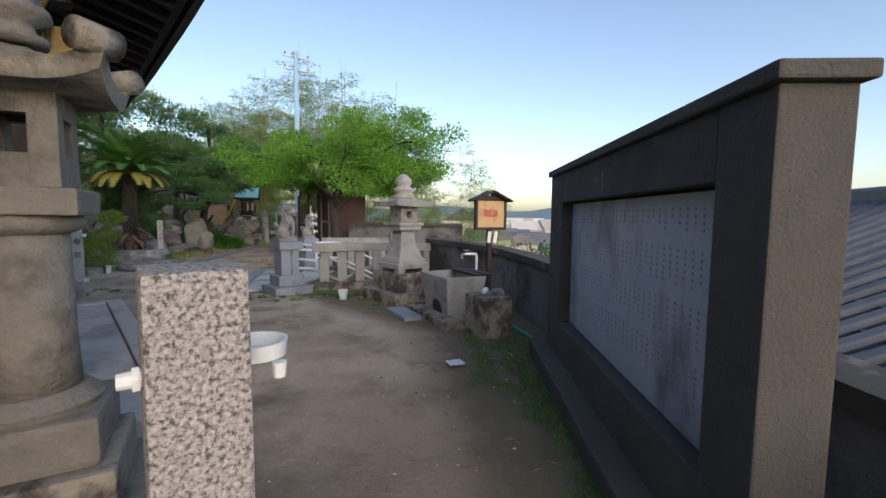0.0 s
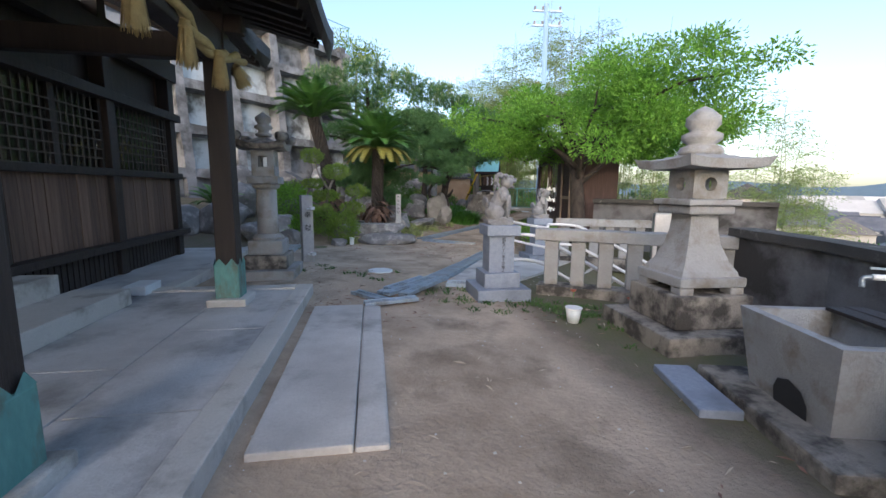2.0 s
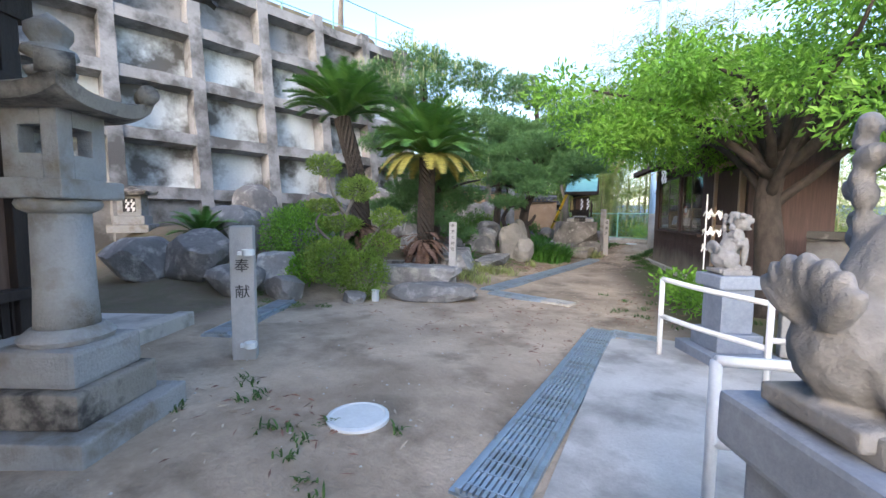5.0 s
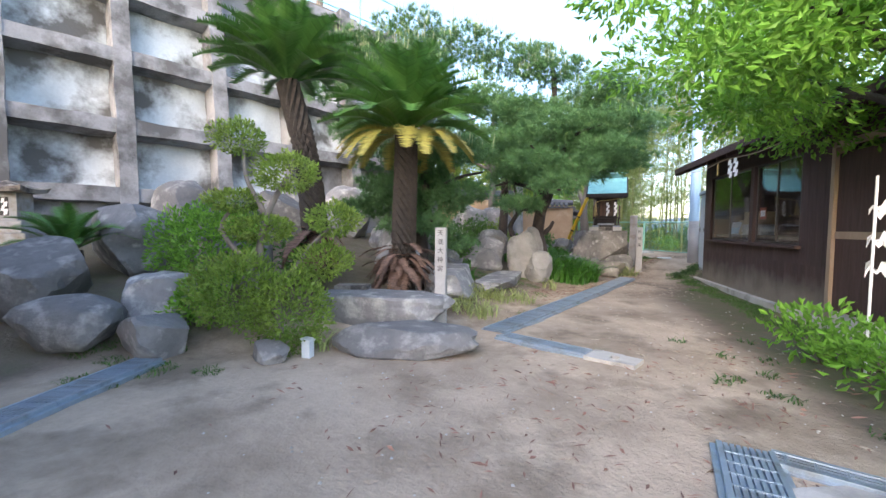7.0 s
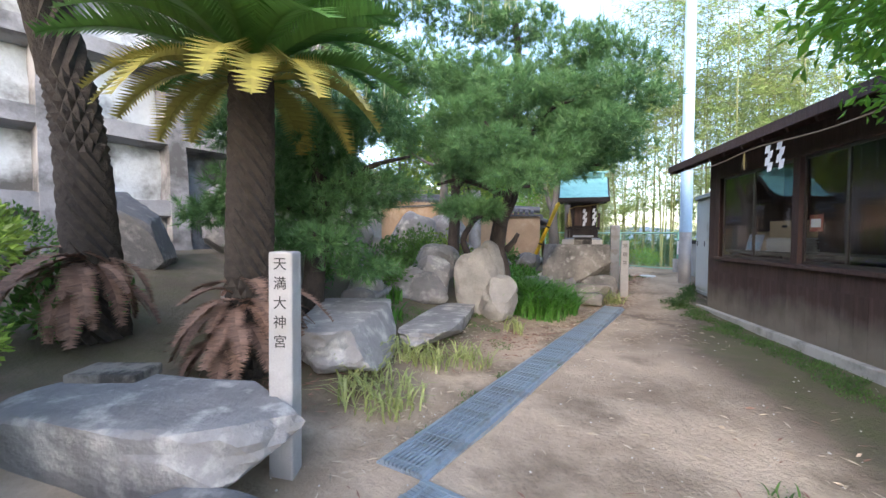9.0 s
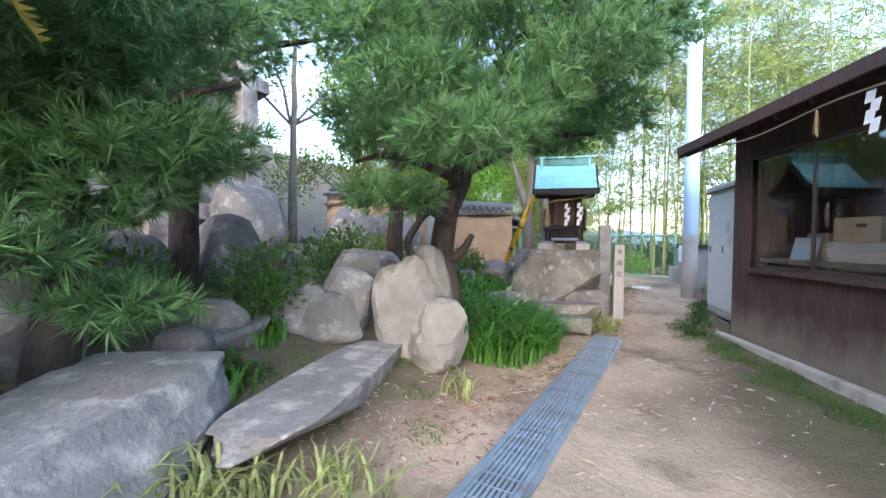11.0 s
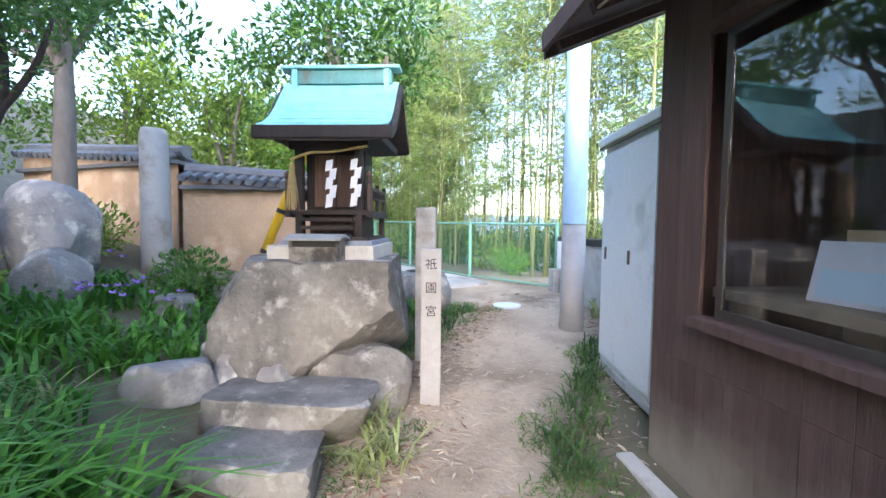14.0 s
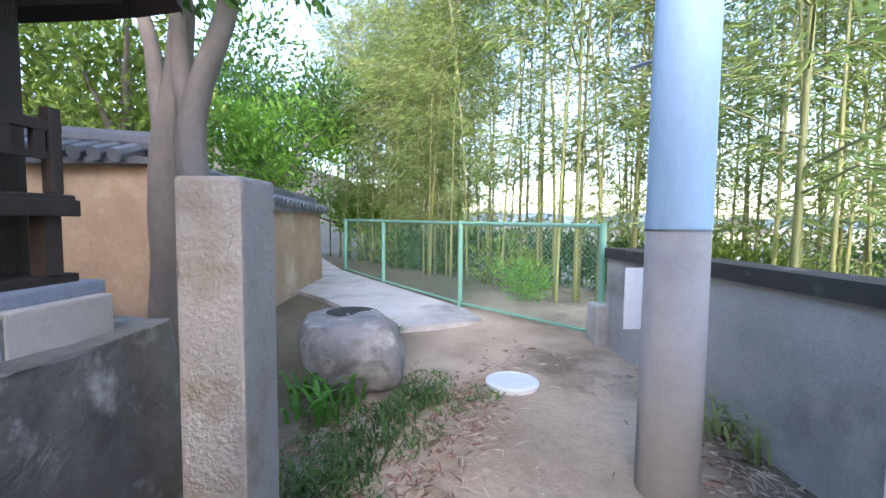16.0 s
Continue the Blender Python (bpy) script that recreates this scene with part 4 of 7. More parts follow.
# ---- drains ----
def grating_panel(m, L, w, label="galvanised steel drain grating set in the earth", loose=False):
    t = thing("drain_grating", label, "drain grating", m, "loose gratings" if loose else "drain gratings")
    for s in (-1, 1):
        part("side_bar", bx(0.03, L, 0.04, s * (w / 2 - 0.015), 0, 0, bevel=0.004), M_STEEL, t)
    n = max(int((w - 0.06) / 0.028), 3)
    me = mesh_from(bx(0.010 if loose else 0.019, L - 0.01, 0.03), "bearing_bar", M_STEEL)
    for k in range(n):
        part("bearing_bar", me, None, t, m=pose(-w / 2 + 0.03 + (k + 0.5) * (w - 0.06) / n, 0, 0.005))
    cr = mesh_from(bx(w - 0.06, 0.01, 0.012), "cross_bar", M_STEEL)
    for k in range(max(int(L / 0.12), 2)):
        part("cross_bar", cr, None, t, m=pose(0, -L / 2 + 0.06 + k * 0.12, 0.026))
    if not loose:
        # Channel is filled up into the bars so their gaps look less dark.
        part("channel", bx(w + 0.06, L, 0.1, 0, 0, -0.085), M_STEEL, t, "steel fill raised between the bars to lighten the gaps")
    return t


def drain(a, b, w, n):
    d = Vector((b[0] - a[0], b[1] - a[1]))
    ang = math.degrees(math.atan2(d.y, d.x)) - 90
    for k in range(n):
        p = Vector(a) + d * ((k + 0.5) / n)
        za, zb = ground_z(*(Vector(a) + d * (k / n))), ground_z(*(Vector(a) + d * ((k + 1) / n)))
        grating_panel(pose(p.x, p.y, (za + zb) / 2 + 0.005, math.degrees(math.atan2(zb - za, d.length / n)), 0, ang), d.length / n - 0.005, w)


drain((-3.70, 7.12), (-4.62, 10.62), 0.27, 4)
drain((-3.40, 7.02), (-2.85, 7.30), 0.22, 1)
drain((-4.5, 10.6), (-4.02, 10.66), 0.16, 1)
drain((-7.18, 7.2), (-8.55, 8.62), 0.24, 2)
drain((-7.22, 11.78), (-7.86, 17.8), 0.30, 6)
drain((-7.05, 11.68), (-6.02, 11.72), 0.2, 1)
for k, (x, y, a, L) in enumerate(((-3.68, 6.37, 3, 0.71), (-3.53, 6.37, -3, 0.82), (-3.35, 6.43, 2, 0.86), (-3.70, 5.87, -100, 0.58), (-3.33, 5.80, -38, 0.58), (-3.63, 6.45, -4, 0.68))):
    grating_panel(pose(x, y, terrain(x, y) + 0.006 + 0.022 * (k % 3), 1.2 * (k % 3), 0, a), L, 0.13, "loose galvanised grating lying in a pile", True)
for x, y, r, lab in ((-4.72, 7.2, 0.19, "round white plastic inspection lid in the earth"), (-8.22, 21.85, 0.19, "round pale inspection lid in the path")):
    t = thing("inspection_lid", lab, "manhole lid", pose(x, y, terrain(x, y) + 0.0), "inspection lids")
    part("rim", lathe([(r, -0.02), (r, 0.018), (r - 0.02, 0.024), (r - 0.03, 0.018)], 30), M_PLAST, t)
    part("lid", lathe([(r - 0.032, -0.01), (r - 0.034, 0.02), (0.03, 0.023), (0.0, 0.023)], 30), M_PLAST, t)
cb = thing("drain_cover", "pale concrete drain end block with a hole", "drain cover", pose(-5.72, 11.72, ground_z(-5.7, 11.7), 0, 0, 2))
bm = bmesh.new()
for cx, cy, sx, sy in ((-0.19, 0, 0.2, 0.30), (-0.05, 0.1, 0.08, 0.10), (-0.05, -0.1, 0.08, 0.10), (0.08, 0, 0.18, 0.26)):
    bx(sx, sy, 0.09, cx, cy, -0.05, bm=bm)
part("block", bm, M_KERB, cb)

# ---- retaining wall ----
rw = thing("wall_retaining", "tall grid of concrete beams with pale stained infill", "wall", kind="structure")
LEAN = 0.115


def rwx(z):
    return -14.95 - LEAN * z


def rw_beam(y0, z0, y1, z1, w, d, name):
    a, b = Vector((rwx(z0), y0, z0)), Vector((rwx(z1), y1, z1))
    ax = (b - a).normalized()
    nrm = Vector((1, 0, LEAN)).normalized()
    sd = ax.cross(nrm).normalized()
    bm = bmesh.new()
    n = max(int((b - a).length / 0.25), 1)
    rings = []
    for i in range(n + 1):
        p = a.lerp(b, i / n)
        j = 0.025 * noise.noise(p * 1.7)
        rings.append([bm.verts.new(p + nrm * (q * d + j) + sd * (s * (w / 2 + 0.03 * noise.noise(p * 2.3 + Vector((s, 0, 0)))))) for q, s in ((-0.6, -1), (-0.6, 1), (0.4, 0.93), (0.4, -0.93))])
    for r0, r1 in zip(rings, rings[1:]):
        for i in range(4):
            bm.faces.new((r0[i], r0[(i + 1) % 4], r1[(i + 1) % 4], r1[i]))
    bm.faces.new(rings[0])
    bm.faces.new(rings[-1][::-1])
    bmesh.ops.recalc_face_normals(bm, faces=bm.faces)
    part(name, bm, M_GRID, rw)


cols = [0.2 + 1.88 * k for k in range(10)]
rows_z = [1.72, 3.15, 4.62, 6.05, 7.4]
for y in cols:
    rw_beam(y, 0.0, y, 8.0 - 0.02 * y, 0.34, 0.55, "upright_beam")
for z in rows_z:
    rw_beam(-0.6, z, 17.6, z - 0.1, 0.32, 0.5, "cross_beam")
for i in range(len(cols) - 1):
    for j in range(len(rows_z)):
        z0 = 0.0 if j == 0 else rows_z[j - 1]
        z1 = rows_z[j]
        bm = bmesh.new()
        n = 10
        V = [[bm.verts.new((rwx(z0 + (z1 - z0) * b / n) - 0.30 + 0.16 * noise.noise((cols[i] + 1.9 * a / n, (z0 + (z1 - z0) * b / n) * 1.0, 2.0)) * (1 if j else 0.4) + (0.27 if j == 0 else 0), cols[i] + 1.88 * a / n, z0 + (z1 - z0) * b / n)) for a in range(n + 1)] for b in range(n + 1)]
        for b in range(n):
            for a in range(n):
                bm.faces.new((V[b][a], V[b][a + 1], V[b + 1][a + 1], V[b + 1][a]))
        part("infill_panel", bm, M_GRID if j in (0, 4) or (i * 7 + j * 5) % 6 == 0 else M_SHOT, rw, smooth=True)
tf = thing("hilltop_fence", "green mesh fence along the top of the retaining wall", "fence")
for k in range(10):
    part("post", tube([(-16.2, 1 + 1.9 * k, 7.6), (-16.2, 1 + 1.9 * k, 9.0)], 0.025, 6), M_FENCE, tf)
for z in (8.0, 8.95):
    part("rail", tube([(-16.2, 0.5, z), (-16.2, 18.2, z)], 0.018, 6), M_FENCE, tf)


# ---- shed ----
SA = 29.5
shed_m = pose(-6.56, 18.95, -0.02, 0, 0, SA)
shed = thing("shed", "dark brown board shed with glazed sliding windows", "shed", shed_m)
SL, SD, EH = 5.75, 1.15, 2.60
# the facade lies on local x = 0 and runs from y = 0 to y = -SL
W0, W1, WZ0, WZ1 = -0.42, -3.78, 0.88, 2.20
me_b = mesh_from(bx(0.02, 0.178, WZ0 - 0.62, bevel=0.002), "board", M_SHEDW)
me_l = mesh_from(bx(0.02, 0.178, 0.74, bevel=0.002), "low_board", M_SHEDM)
me_t = mesh_from(bx(0.02, 0.178, EH - WZ1, bevel=0.002), "top_board", M_SHEDW)
me_f = mesh_from(bx(0.02, 0.178, EH - 0.62, bevel=0.002), "tall_board", M_SHEDW)
for k in range(int(SL / 0.18)):
    y = -0.09 - k * 0.18
    if -5.6 < y < -4.5:
        continue
    part("low_board", me_l, None, shed, m=pose(-0.012, y, -0.12))
    if W1 < y < W0 + 0.06:
        part("board", me_b, None, shed, m=pose(-0.012, y, 0.62))
        part("top_board", me_t, None, shed, m=pose(-0.012, y, WZ1))
    else:
        part("tall_board", me_f, None, shed, m=pose(-0.012, y, 0.62))
part("footing", bx(0.06, SL + 0.04, 0.42, 0.025, -SL / 2, -0.26, bevel=0.01), M_KERB, shed)
for y in (-0.04, W1 - 0.1, -4.42, -SL):
    part("corner_post", bx(0.1, 0.1, EH, 0.03, y, 0.05, bevel=0.006), M_SHEDW, shed)
part("far_wall", bx(SD, 0.06, EH + 0.02, SD / 2, -0.03, 0.05), M_SHEDW, shed)
part("near_wall", bx(SD, 0.06, EH + 0.02, SD / 2, -SL + 0.03, 0.05), M_SHEDW, shed)
part("rear_wall", bx(0.06, SL, EH + 0.48, SD, -SL / 2, 0.05), M_SHEDW, shed)
part("floor", bx(SD, SL, 0.05, SD / 2, -SL / 2, 0.1), M_SHEDB, shed)
part("sill", bx(0.12, W0 - W1 + 0.1, 0.05, -0.04, (W0 + W1) / 2, WZ0 - 0.05, bevel=0.006), M_SHEDW, shed)
for k, (a, b) in enumerate(((-0.42, -2.25), (-2.38, -3.78))):
    for h in range(2):
        c, d = a + (b - a) * h / 2, a + (b - a) * (h + 1) / 2
        x = 0.0 if h else 0.025
        win = part("window", bx(0.025, abs(d - c), 0.04, x, (c + d) / 2, WZ0 + 0.001), M_ALU, shed, "sliding glazed window sash")
        part("sash_rail", bx(0.025, abs(d - c), 0.035, x, (c + d) / 2, WZ1 - 0.035), M_ALU, win)
        for e in (c - 0.017, d + 0.017):
            part("sash_stile", bx(0.024, 0.034, WZ1 - WZ0 - 0.076, x, e, WZ0 + 0.041), M_ALU, win)
        pane = part("pane", bx(0.005, abs(d - c) - 0.07, WZ1 - WZ0 - 0.076, x, (c + d) / 2, WZ0 + 0.041), M_GLASS, win)
        pane.visible_shadow = False
    if k:
        part("mullion", bx(0.08, 0.126, WZ1 - WZ0, 0.0, a + 0.065, WZ0), M_SHEDW, shed)
part("window_head", bx(0.08, W0 - W1 + 0.06, 0.05, -0.02, (W0 + W1) / 2, WZ1 - 0.002, bevel=0.005), M_SHEDW, shed)
door = part("door", bx(0.04, 1.1, 1.95, 0.0, -5.05, 0.1), M_SHEDW, shed, "dark sliding door in a tan frame")
for y in (-4.52, -5.58):
    part("door_frame", bx(0.09, 0.07, 2.1, -0.02, y, 0.1), M_TRIM, door)
part("door_frame", bx(0.09, 1.07, 0.07, -0.02, -5.05, 2.13), M_TRIM, door)
part("door_rail", bx(0.05, 1.06, 0.09, -0.006, -5.05, 1.0), M_TRIM, door)
part("above_door", bx(0.03, 1.3, 0.44, 0.0, -5.05, 2.2), M_SHEDW, shed)
prof = [(-0.55, 2.53), (SD, 3.23)]
part("roof", roof_sheet(prof, -SL - 0.4, 0.42, 0.05), M_SHEET, shed, "grey sheet roof")
part("soffit", roof_sheet([(-0.53, 2.475), (SD, 3.17)], -SL - 0.36, 0.38, 0.03), M_SHEDW, shed)
part("fascia", bx(0.03, SL + 0.84, 0.12, -0.56, -SL / 2 + 0.01, 2.41, bevel=0.004), M_SHEDW, shed)
part("barge_board", roof_sheet(prof, 0.42, 0.45, 0.16), M_SHEDW, shed)
part("back_roof", roof_sheet([(SD + 0.5, 2.98), (SD, 3.23)], -SL - 0.4, 0.42, 0.05), M_TILE, shed)
rafm = mesh_from(bx(1.2, 0.045, 0.06, 0.6, 0, 0), "rafter", M_SHEDW)
for k in range(14):
    part("rafter", rafm, None, shed, m=pose(-0.5, 0.3 - k * 0.46, 2.37, 0, -22.5, 0))
slabk = thing("kerb", "narrow pale concrete kerb along the shed", "kerb", shed_m, kind="structure", bm=bx(0.10, 6.6, 0.2, -0.17, -3.3, -0.20, bevel=0.012), material=M_KERB)

inn = lambda x, y, z, rz=0: shed_m @ pose(x, y, z, 0, 0, rz)
tbl = thing("work_table", "wooden table inside the shed under the window", "table", inn(0.56, -2.0, 0.05))
part("tabletop", bx(0.85, 3.5, 0.05, 0, 0, 0.90), M_SHEDB, tbl)
lg = mesh_from(bx(0.06, 0.06, 0.90), "leg", M_SHEDW)
for sx in (-1, 1):
    for sy in (-1, 1):
        part("leg", lg, None, tbl, m=pose(sx * 0.36, sy * 1.65, 0))
rs = random.Random(5)
bd = thing("paper_bundle", "tied stack of old newspapers in the shed window", "newspapers", inn(0.5, -1.35, 1.0, 12))
for k in range(9):
    part("sheet", bx(0.30 + rs.uniform(-0.02, 0.02), 0.52, 0.022, rs.uniform(-0.01, 0.01), rs.uniform(-0.02, 0.02), k * 0.023, rz=rs.uniform(-4, 4), bevel=0.004), M_KERB, bd)
cbx = thing("cardboard_box", "worn cardboard box with a hand hole", "box", inn(0.5, -1.38, 1.21, 8))
part("box", bx(0.32, 0.46, 0.24, bevel=0.006), M_CARD, cbx)
# The hole's shade is a thin black sheet on the uncut side.
part("hand_hole", bx(0.004, 0.10, 0.035, -0.1605, -0.05, 0.14), M_BLACK, cbx)
cb2 = thing("cardboard_box", "small flat cardboard box behind the papers", "box", inn(0.55, -0.85, 1.0, -10))
part("box", bx(0.3, 0.4, 0.3, bevel=0.006), M_CARD, cb2)
fl = thing("leaflet_stand", "framed blue and white leaflet leaning in the window", "leaflet", inn(0.28, -0.8, 1.0, 6) @ pose(0, 0, 0, 0, 14, 0))
part("sheet", bx(0.008, 0.34, 0.26), M_PLATE, fl)
part("print", bx(0.003, 0.28, 0.12, -0.006, 0, 0.02), M_POLE, fl)
rd = thing("window_notice", "small red and white notice in the shed window", "notice", inn(0.05, -2.55, 1.28))
part("sheet", bx(0.006, 0.22, 0.2), M_RED, rd)
part("print", bx(0.002, 0.16, 0.10, -0.005, 0, 0.05), M_WHITE, rd)


def zigzag(h, w=0.055, n=4, material=None):
    """A folded paper streamer hanging from the origin."""
    bm = bmesh.new()
    x = 0
    for k in range(n):
        s = 1 if k % 2 == 0 else -1
        q = [(x, 0, -k * h / n * 0.92), (x + w, 0.004, -k * h / n * 0.92 + 0.012), (x + w - 0.012, 0.004 * s, -(k + 1) * h / n), (x - 0.012, 0, -(k + 1) * h / n - 0.012)]
        f = [bm.verts.new(p) for p in q]
        b = [bm.verts.new(Vector(p) + Vector((0, 0.0015, 0))) for p in q]
        bm.faces.new(f)
        bm.faces.new(b[::-1])
        for i in range(4):
            bm.faces.new((f[i], b[i], b[(i + 1) % 4], f[(i + 1) % 4]))
        x += w * 0.55 * s
    return mesh_from(bm, "paper_streamer", M_WHITE)


zz = zigzag(0.30)
eave_rope = thing("straw_rope", "thin straw rope with white paper streamers under the eave", "rope", shed_m)
part("cord", tube(bend([(-0.5, -0.2, 2.38), (-0.5, -1.2, 2.29), (-0.5, -2.3, 2.33), (-0.5, -3.6, 2.26), (-0.5, -5, 2.32)]), 0.008, 6), M_TRIM, eave_rope)
for y in (-2.52, -2.74):
    part("paper_streamer", zz, None, eave_rope, m=pose(-0.5, y, 2.30, 0, 0, -65))
part("straw_end", straw_brush(26, 0.22, 0.03, 0.008, 9), None, eave_rope, kind="stuff", m=pose(-0.5, -2.05, 2.31))

# ---- storage cabinet, pole, mesh fence ----
cab = thing("storage_cabinet", "pale grey steel storage cabinet with sliding doors", "cabinet", pose(-6.93, 20.16, 0.08, 0, 0, 22))
part("body", bx(0.7, 1.02, 1.84, 0.36, -0.51, 0.03, bevel=0.008), M_CAB, cab)
part("top", bx(0.78, 1.08, 0.07, 0.35, -0.51, 1.872, bevel=0.012), M_CAB, cab)
part("top_edge", bx(0.03, 1.07, 0.05, -0.02, -0.51, 1.85), M_ALU, cab)
part("foot", bx(0.72, 1.0, 0.05, 0.36, -0.51, -0.02), M_CONC, cab)
for k, y in enumerate((-0.27, -0.75)):
    d = part("door", bx(0.018, 0.5, 1.70, 0.0 - 0.012 * k, y, 0.1, bevel=0.004), M_CAB, cab)
    part("pull", bx(0.012, 0.03, 0.1, -0.012 - 0.012 * k, -0.12 if k == 0 else -0.62, 0.93, bevel=0.003), M_ALU, d, "dark recessed pull")
pole = thing("utility_pole", "concrete utility pole painted blue above", "utility pole", pose(-7.27, 21.05, 0.0))
part("lower_shaft", lathe([(0.132, -0.2), (0.126, 1.30)], 28), M_POLEC, pole, "bare grey concrete", smooth=True)
part("upper_shaft", lathe([(0.130, 1.30), (0.128, 1.31), (0.10, 9.2)], 28), M_POLE, pole, "light blue painted upper shaft", smooth=True)
for z in (8.3, 8.9):
    part("cross_arm", bx(1.3, 0.08, 0.08, 0, 0.12, z, rz=35), M_STEEL, pole)
    for s in (-0.55, -0.2, 0.55):
        part("insulator", lathe([(0.03, z + 0.08), (0.06, z + 0.13), (0.04, z + 0.16), (0.06, z + 0.2), (0.02, z + 0.24)], 10, cx=s * 0.82, cy=0.12 + s * 0.57), M_POLEC, pole)
for z, a in ((2.05, 150), (2.6, -20), (3.2, 150), (3.8, -20)):
    part("step_bolt", tube([(0.1 * math.cos(radians(a)), 0.1 * math.sin(radians(a)), z), (0.26 * math.cos(radians(a)), 0.26 * math.sin(radians(a)), z)], 0.009, 6), M_STEEL, pole)
part("notice", bx(0.004, 0.12, 0.32, -0.16, 0.30, 0.78, rz=-60), M_WHITE, pole, "white notice strip")
mf = thing("mesh_fence", "green wire mesh fence before the bamboo grove", "fence")
FP = [(-7.75, 23.05), (-9.45, 23.7), (-11.3, 24.75), (-12.9, 25.75)]
for (xa, ya), (xb, yb) in zip(FP, FP[1:]):
    za, zb = ground_z(xa, ya), ground_z(xb, yb)
    for dz, r in ((1.05, 0.02), (0.06, 0.016)):
        part("rail", tube([(xa, ya, za + dz), (xb, yb, zb + dz)], r, 8), M_FENCE, mf)
    d = Vector((xb - xa, yb - ya))
    bm = bmesh.new()
    n = int(d.length / 0.056)
    w = 0.0022
    nn = Vector((-d.y, d.x)).normalized() * w
    for s in (1, -1):
        for k in range(-18, n):
            a0, a1 = max(k, 0), min(k + 18, n)
            if a1 <= a0:
                continue
            def pt(i):
                z = 0.06 + 0.99 * (i - k) / 18
                z = z if s > 0 else 1.11 - z
                return Vector((xa + d.x * i / n, ya + d.y * i / n, za + (zb - za) * i / n + z))
            p, q = pt(a0), pt(a1)
            off = Vector((d.normalized().x * w, d.normalized().y * w, 0))
            bm.faces.new([bm.verts.new(v) for v in (p - off, p + off, q + off, q - off)])
    part("wire_mesh", bm, M_FENCE, mf, kind="stuff")
for x, y in FP:
    part("post", tube([(x, y, ground_z(x, y) - 0.1), (x, y, ground_z(x, y) + 1.08)], 0.03, 10), M_FENCE, mf)
part("foot_kerb", bx(0.22, 0.2, 0.5, -7.72, 23.0, 0.1, rz=30, bevel=0.01), M_CONC, mf)
cp = thing("pavement_path", "pale concrete path bending away past the fence", "pavement", kind="structure")
bm = bmesh.new()
q = [(-9.62, 22.45), (-8.88, 23.05), (-9.3, 23.5), (-11.2, 24.6), (-12.9, 25.6), (-17, 29), (-19, 27.5), (-14, 24.2), (-11.2, 23.2)]
hi = [bm.verts.new((x, y, ground_z(x, y) + 0.05)) for x, y in q]
lo = [bm.verts.new((x, y, ground_z(x, y) - 0.3)) for x, y in q]
bm.faces.new(hi)
for i in range(len(q)):
    bm.faces.new((lo[i], lo[(i + 1) % len(q)], hi[(i + 1) % len(q)], hi[i]))
part("slab", bm, M_CONC, cp)

# ---- earthen wall with tiled top ----
ew = thing("wall_earthen", "crumbling tan earthen wall capped with grey tiles", "wall", kind="structure")
tile_me = mesh_from(tube([(0, 0, 0), (0, 0.3, 0.1)], 0.055, 8), "cap_tile", M_TILE)
EW = [(-16.2, 20.1, 2.4), (-12.5, 20.3, 2.15), (-12.5, 20.3, 1.9), (-10.9, 21.1, 1.8), (-10.9, 21.1, 1.6), (-12.6, 24.5, 1.5)]
for (xa, ya, ha), (xb, yb, hb) in zip(EW[::2], EW[1::2]):
    d = Vector((xb - xa, yb - ya))
    L = d.length
    M = pose(xa, ya, 0.2, 0, 0, math.degrees(math.atan2(d.y, d.x)))
    bm = bmesh.new()
    n = int(L / 0.15)
    for side in (-1, 1):
        V = [[bm.verts.new((L * i / n, side * (0.16 - 0.02 * j / 8) + side * 0.03 * noise.noise((xa + L * i / n * 1.2, j * 0.3, side)), (ha + (hb - ha) * i / n - 0.2) * j / 8)) for i in range(n + 1)] for j in range(9)]
        for j in range(8):
            for i in range(n):
                bm.faces.new((V[j][i], V[j][i + 1], V[j + 1][i + 1], V[j + 1][i]))
    part("earth_body", bm, M_EARTH, ew, m=M, smooth=True)
    for side in (-1, 1):
        for i in range(int(L / 0.15)):
            z = ha + (hb - ha) * (i * 0.15 / L) - 0.2
            part("cap_tile", tile_me, None, ew, m=M @ pose(0.07 + i * 0.15, side * 0.30, z - 0.02, 0, 0, 0 if side < 0 else 180))
    part("ridge_tile", tube([(0, 0, ha - 0.07), (L, 0, hb - 0.07)], 0.09, 10), M_TILE, ew, m=M)
    part("tile_bed", bx(L, 0.5, 0.05, L / 2, 0, min(ha, hb) - 0.26), M_TILE, ew, m=M)


# ---- small shrine on its boulder ----
def rock_mesh(sx, sy, sz, seed, cuts=9, sub=4, rough=0.16, flat=0.0, box=None, faces=()):
    """A rough boxy boulder with planed, chipped faces; its base is at z = 0."""
    r = random.Random(seed)
    n = box or r.uniform(2.4, 3.6)
    bm = bmesh.new()
    bmesh.ops.create_icosphere(bm, subdivisions=sub, radius=1)
    planes = []
    for _ in range(cuts):
        d = Vector((r.gauss(0, 1), r.gauss(0, 1), r.gauss(0, 0.6))).normalized()
        planes.append((d, r.uniform(0.66, 0.95)))
    if flat:
        planes.append((Vector((r.uniform(-0.12, 0.12), r.uniform(-0.12, 0.12), 1)).normalized(), flat))
    planes += [(Vector(d).normalized(), e) for d, e in faces]
    off = Vector((seed * 3.1, seed * 1.7, 0))
    for v in bm.verts:
        c = v.co
        p = c / (abs(c.x) ** n + abs(c.y) ** n + abs(c.z) ** n) ** (1 / n)
        p += c * rough * (noise.noise(c * 1.4 + off) * 1.1 + 0.35 * noise.noise(c * 4.0 + off))
        for d, e in planes:
            q = p.dot(d) - e
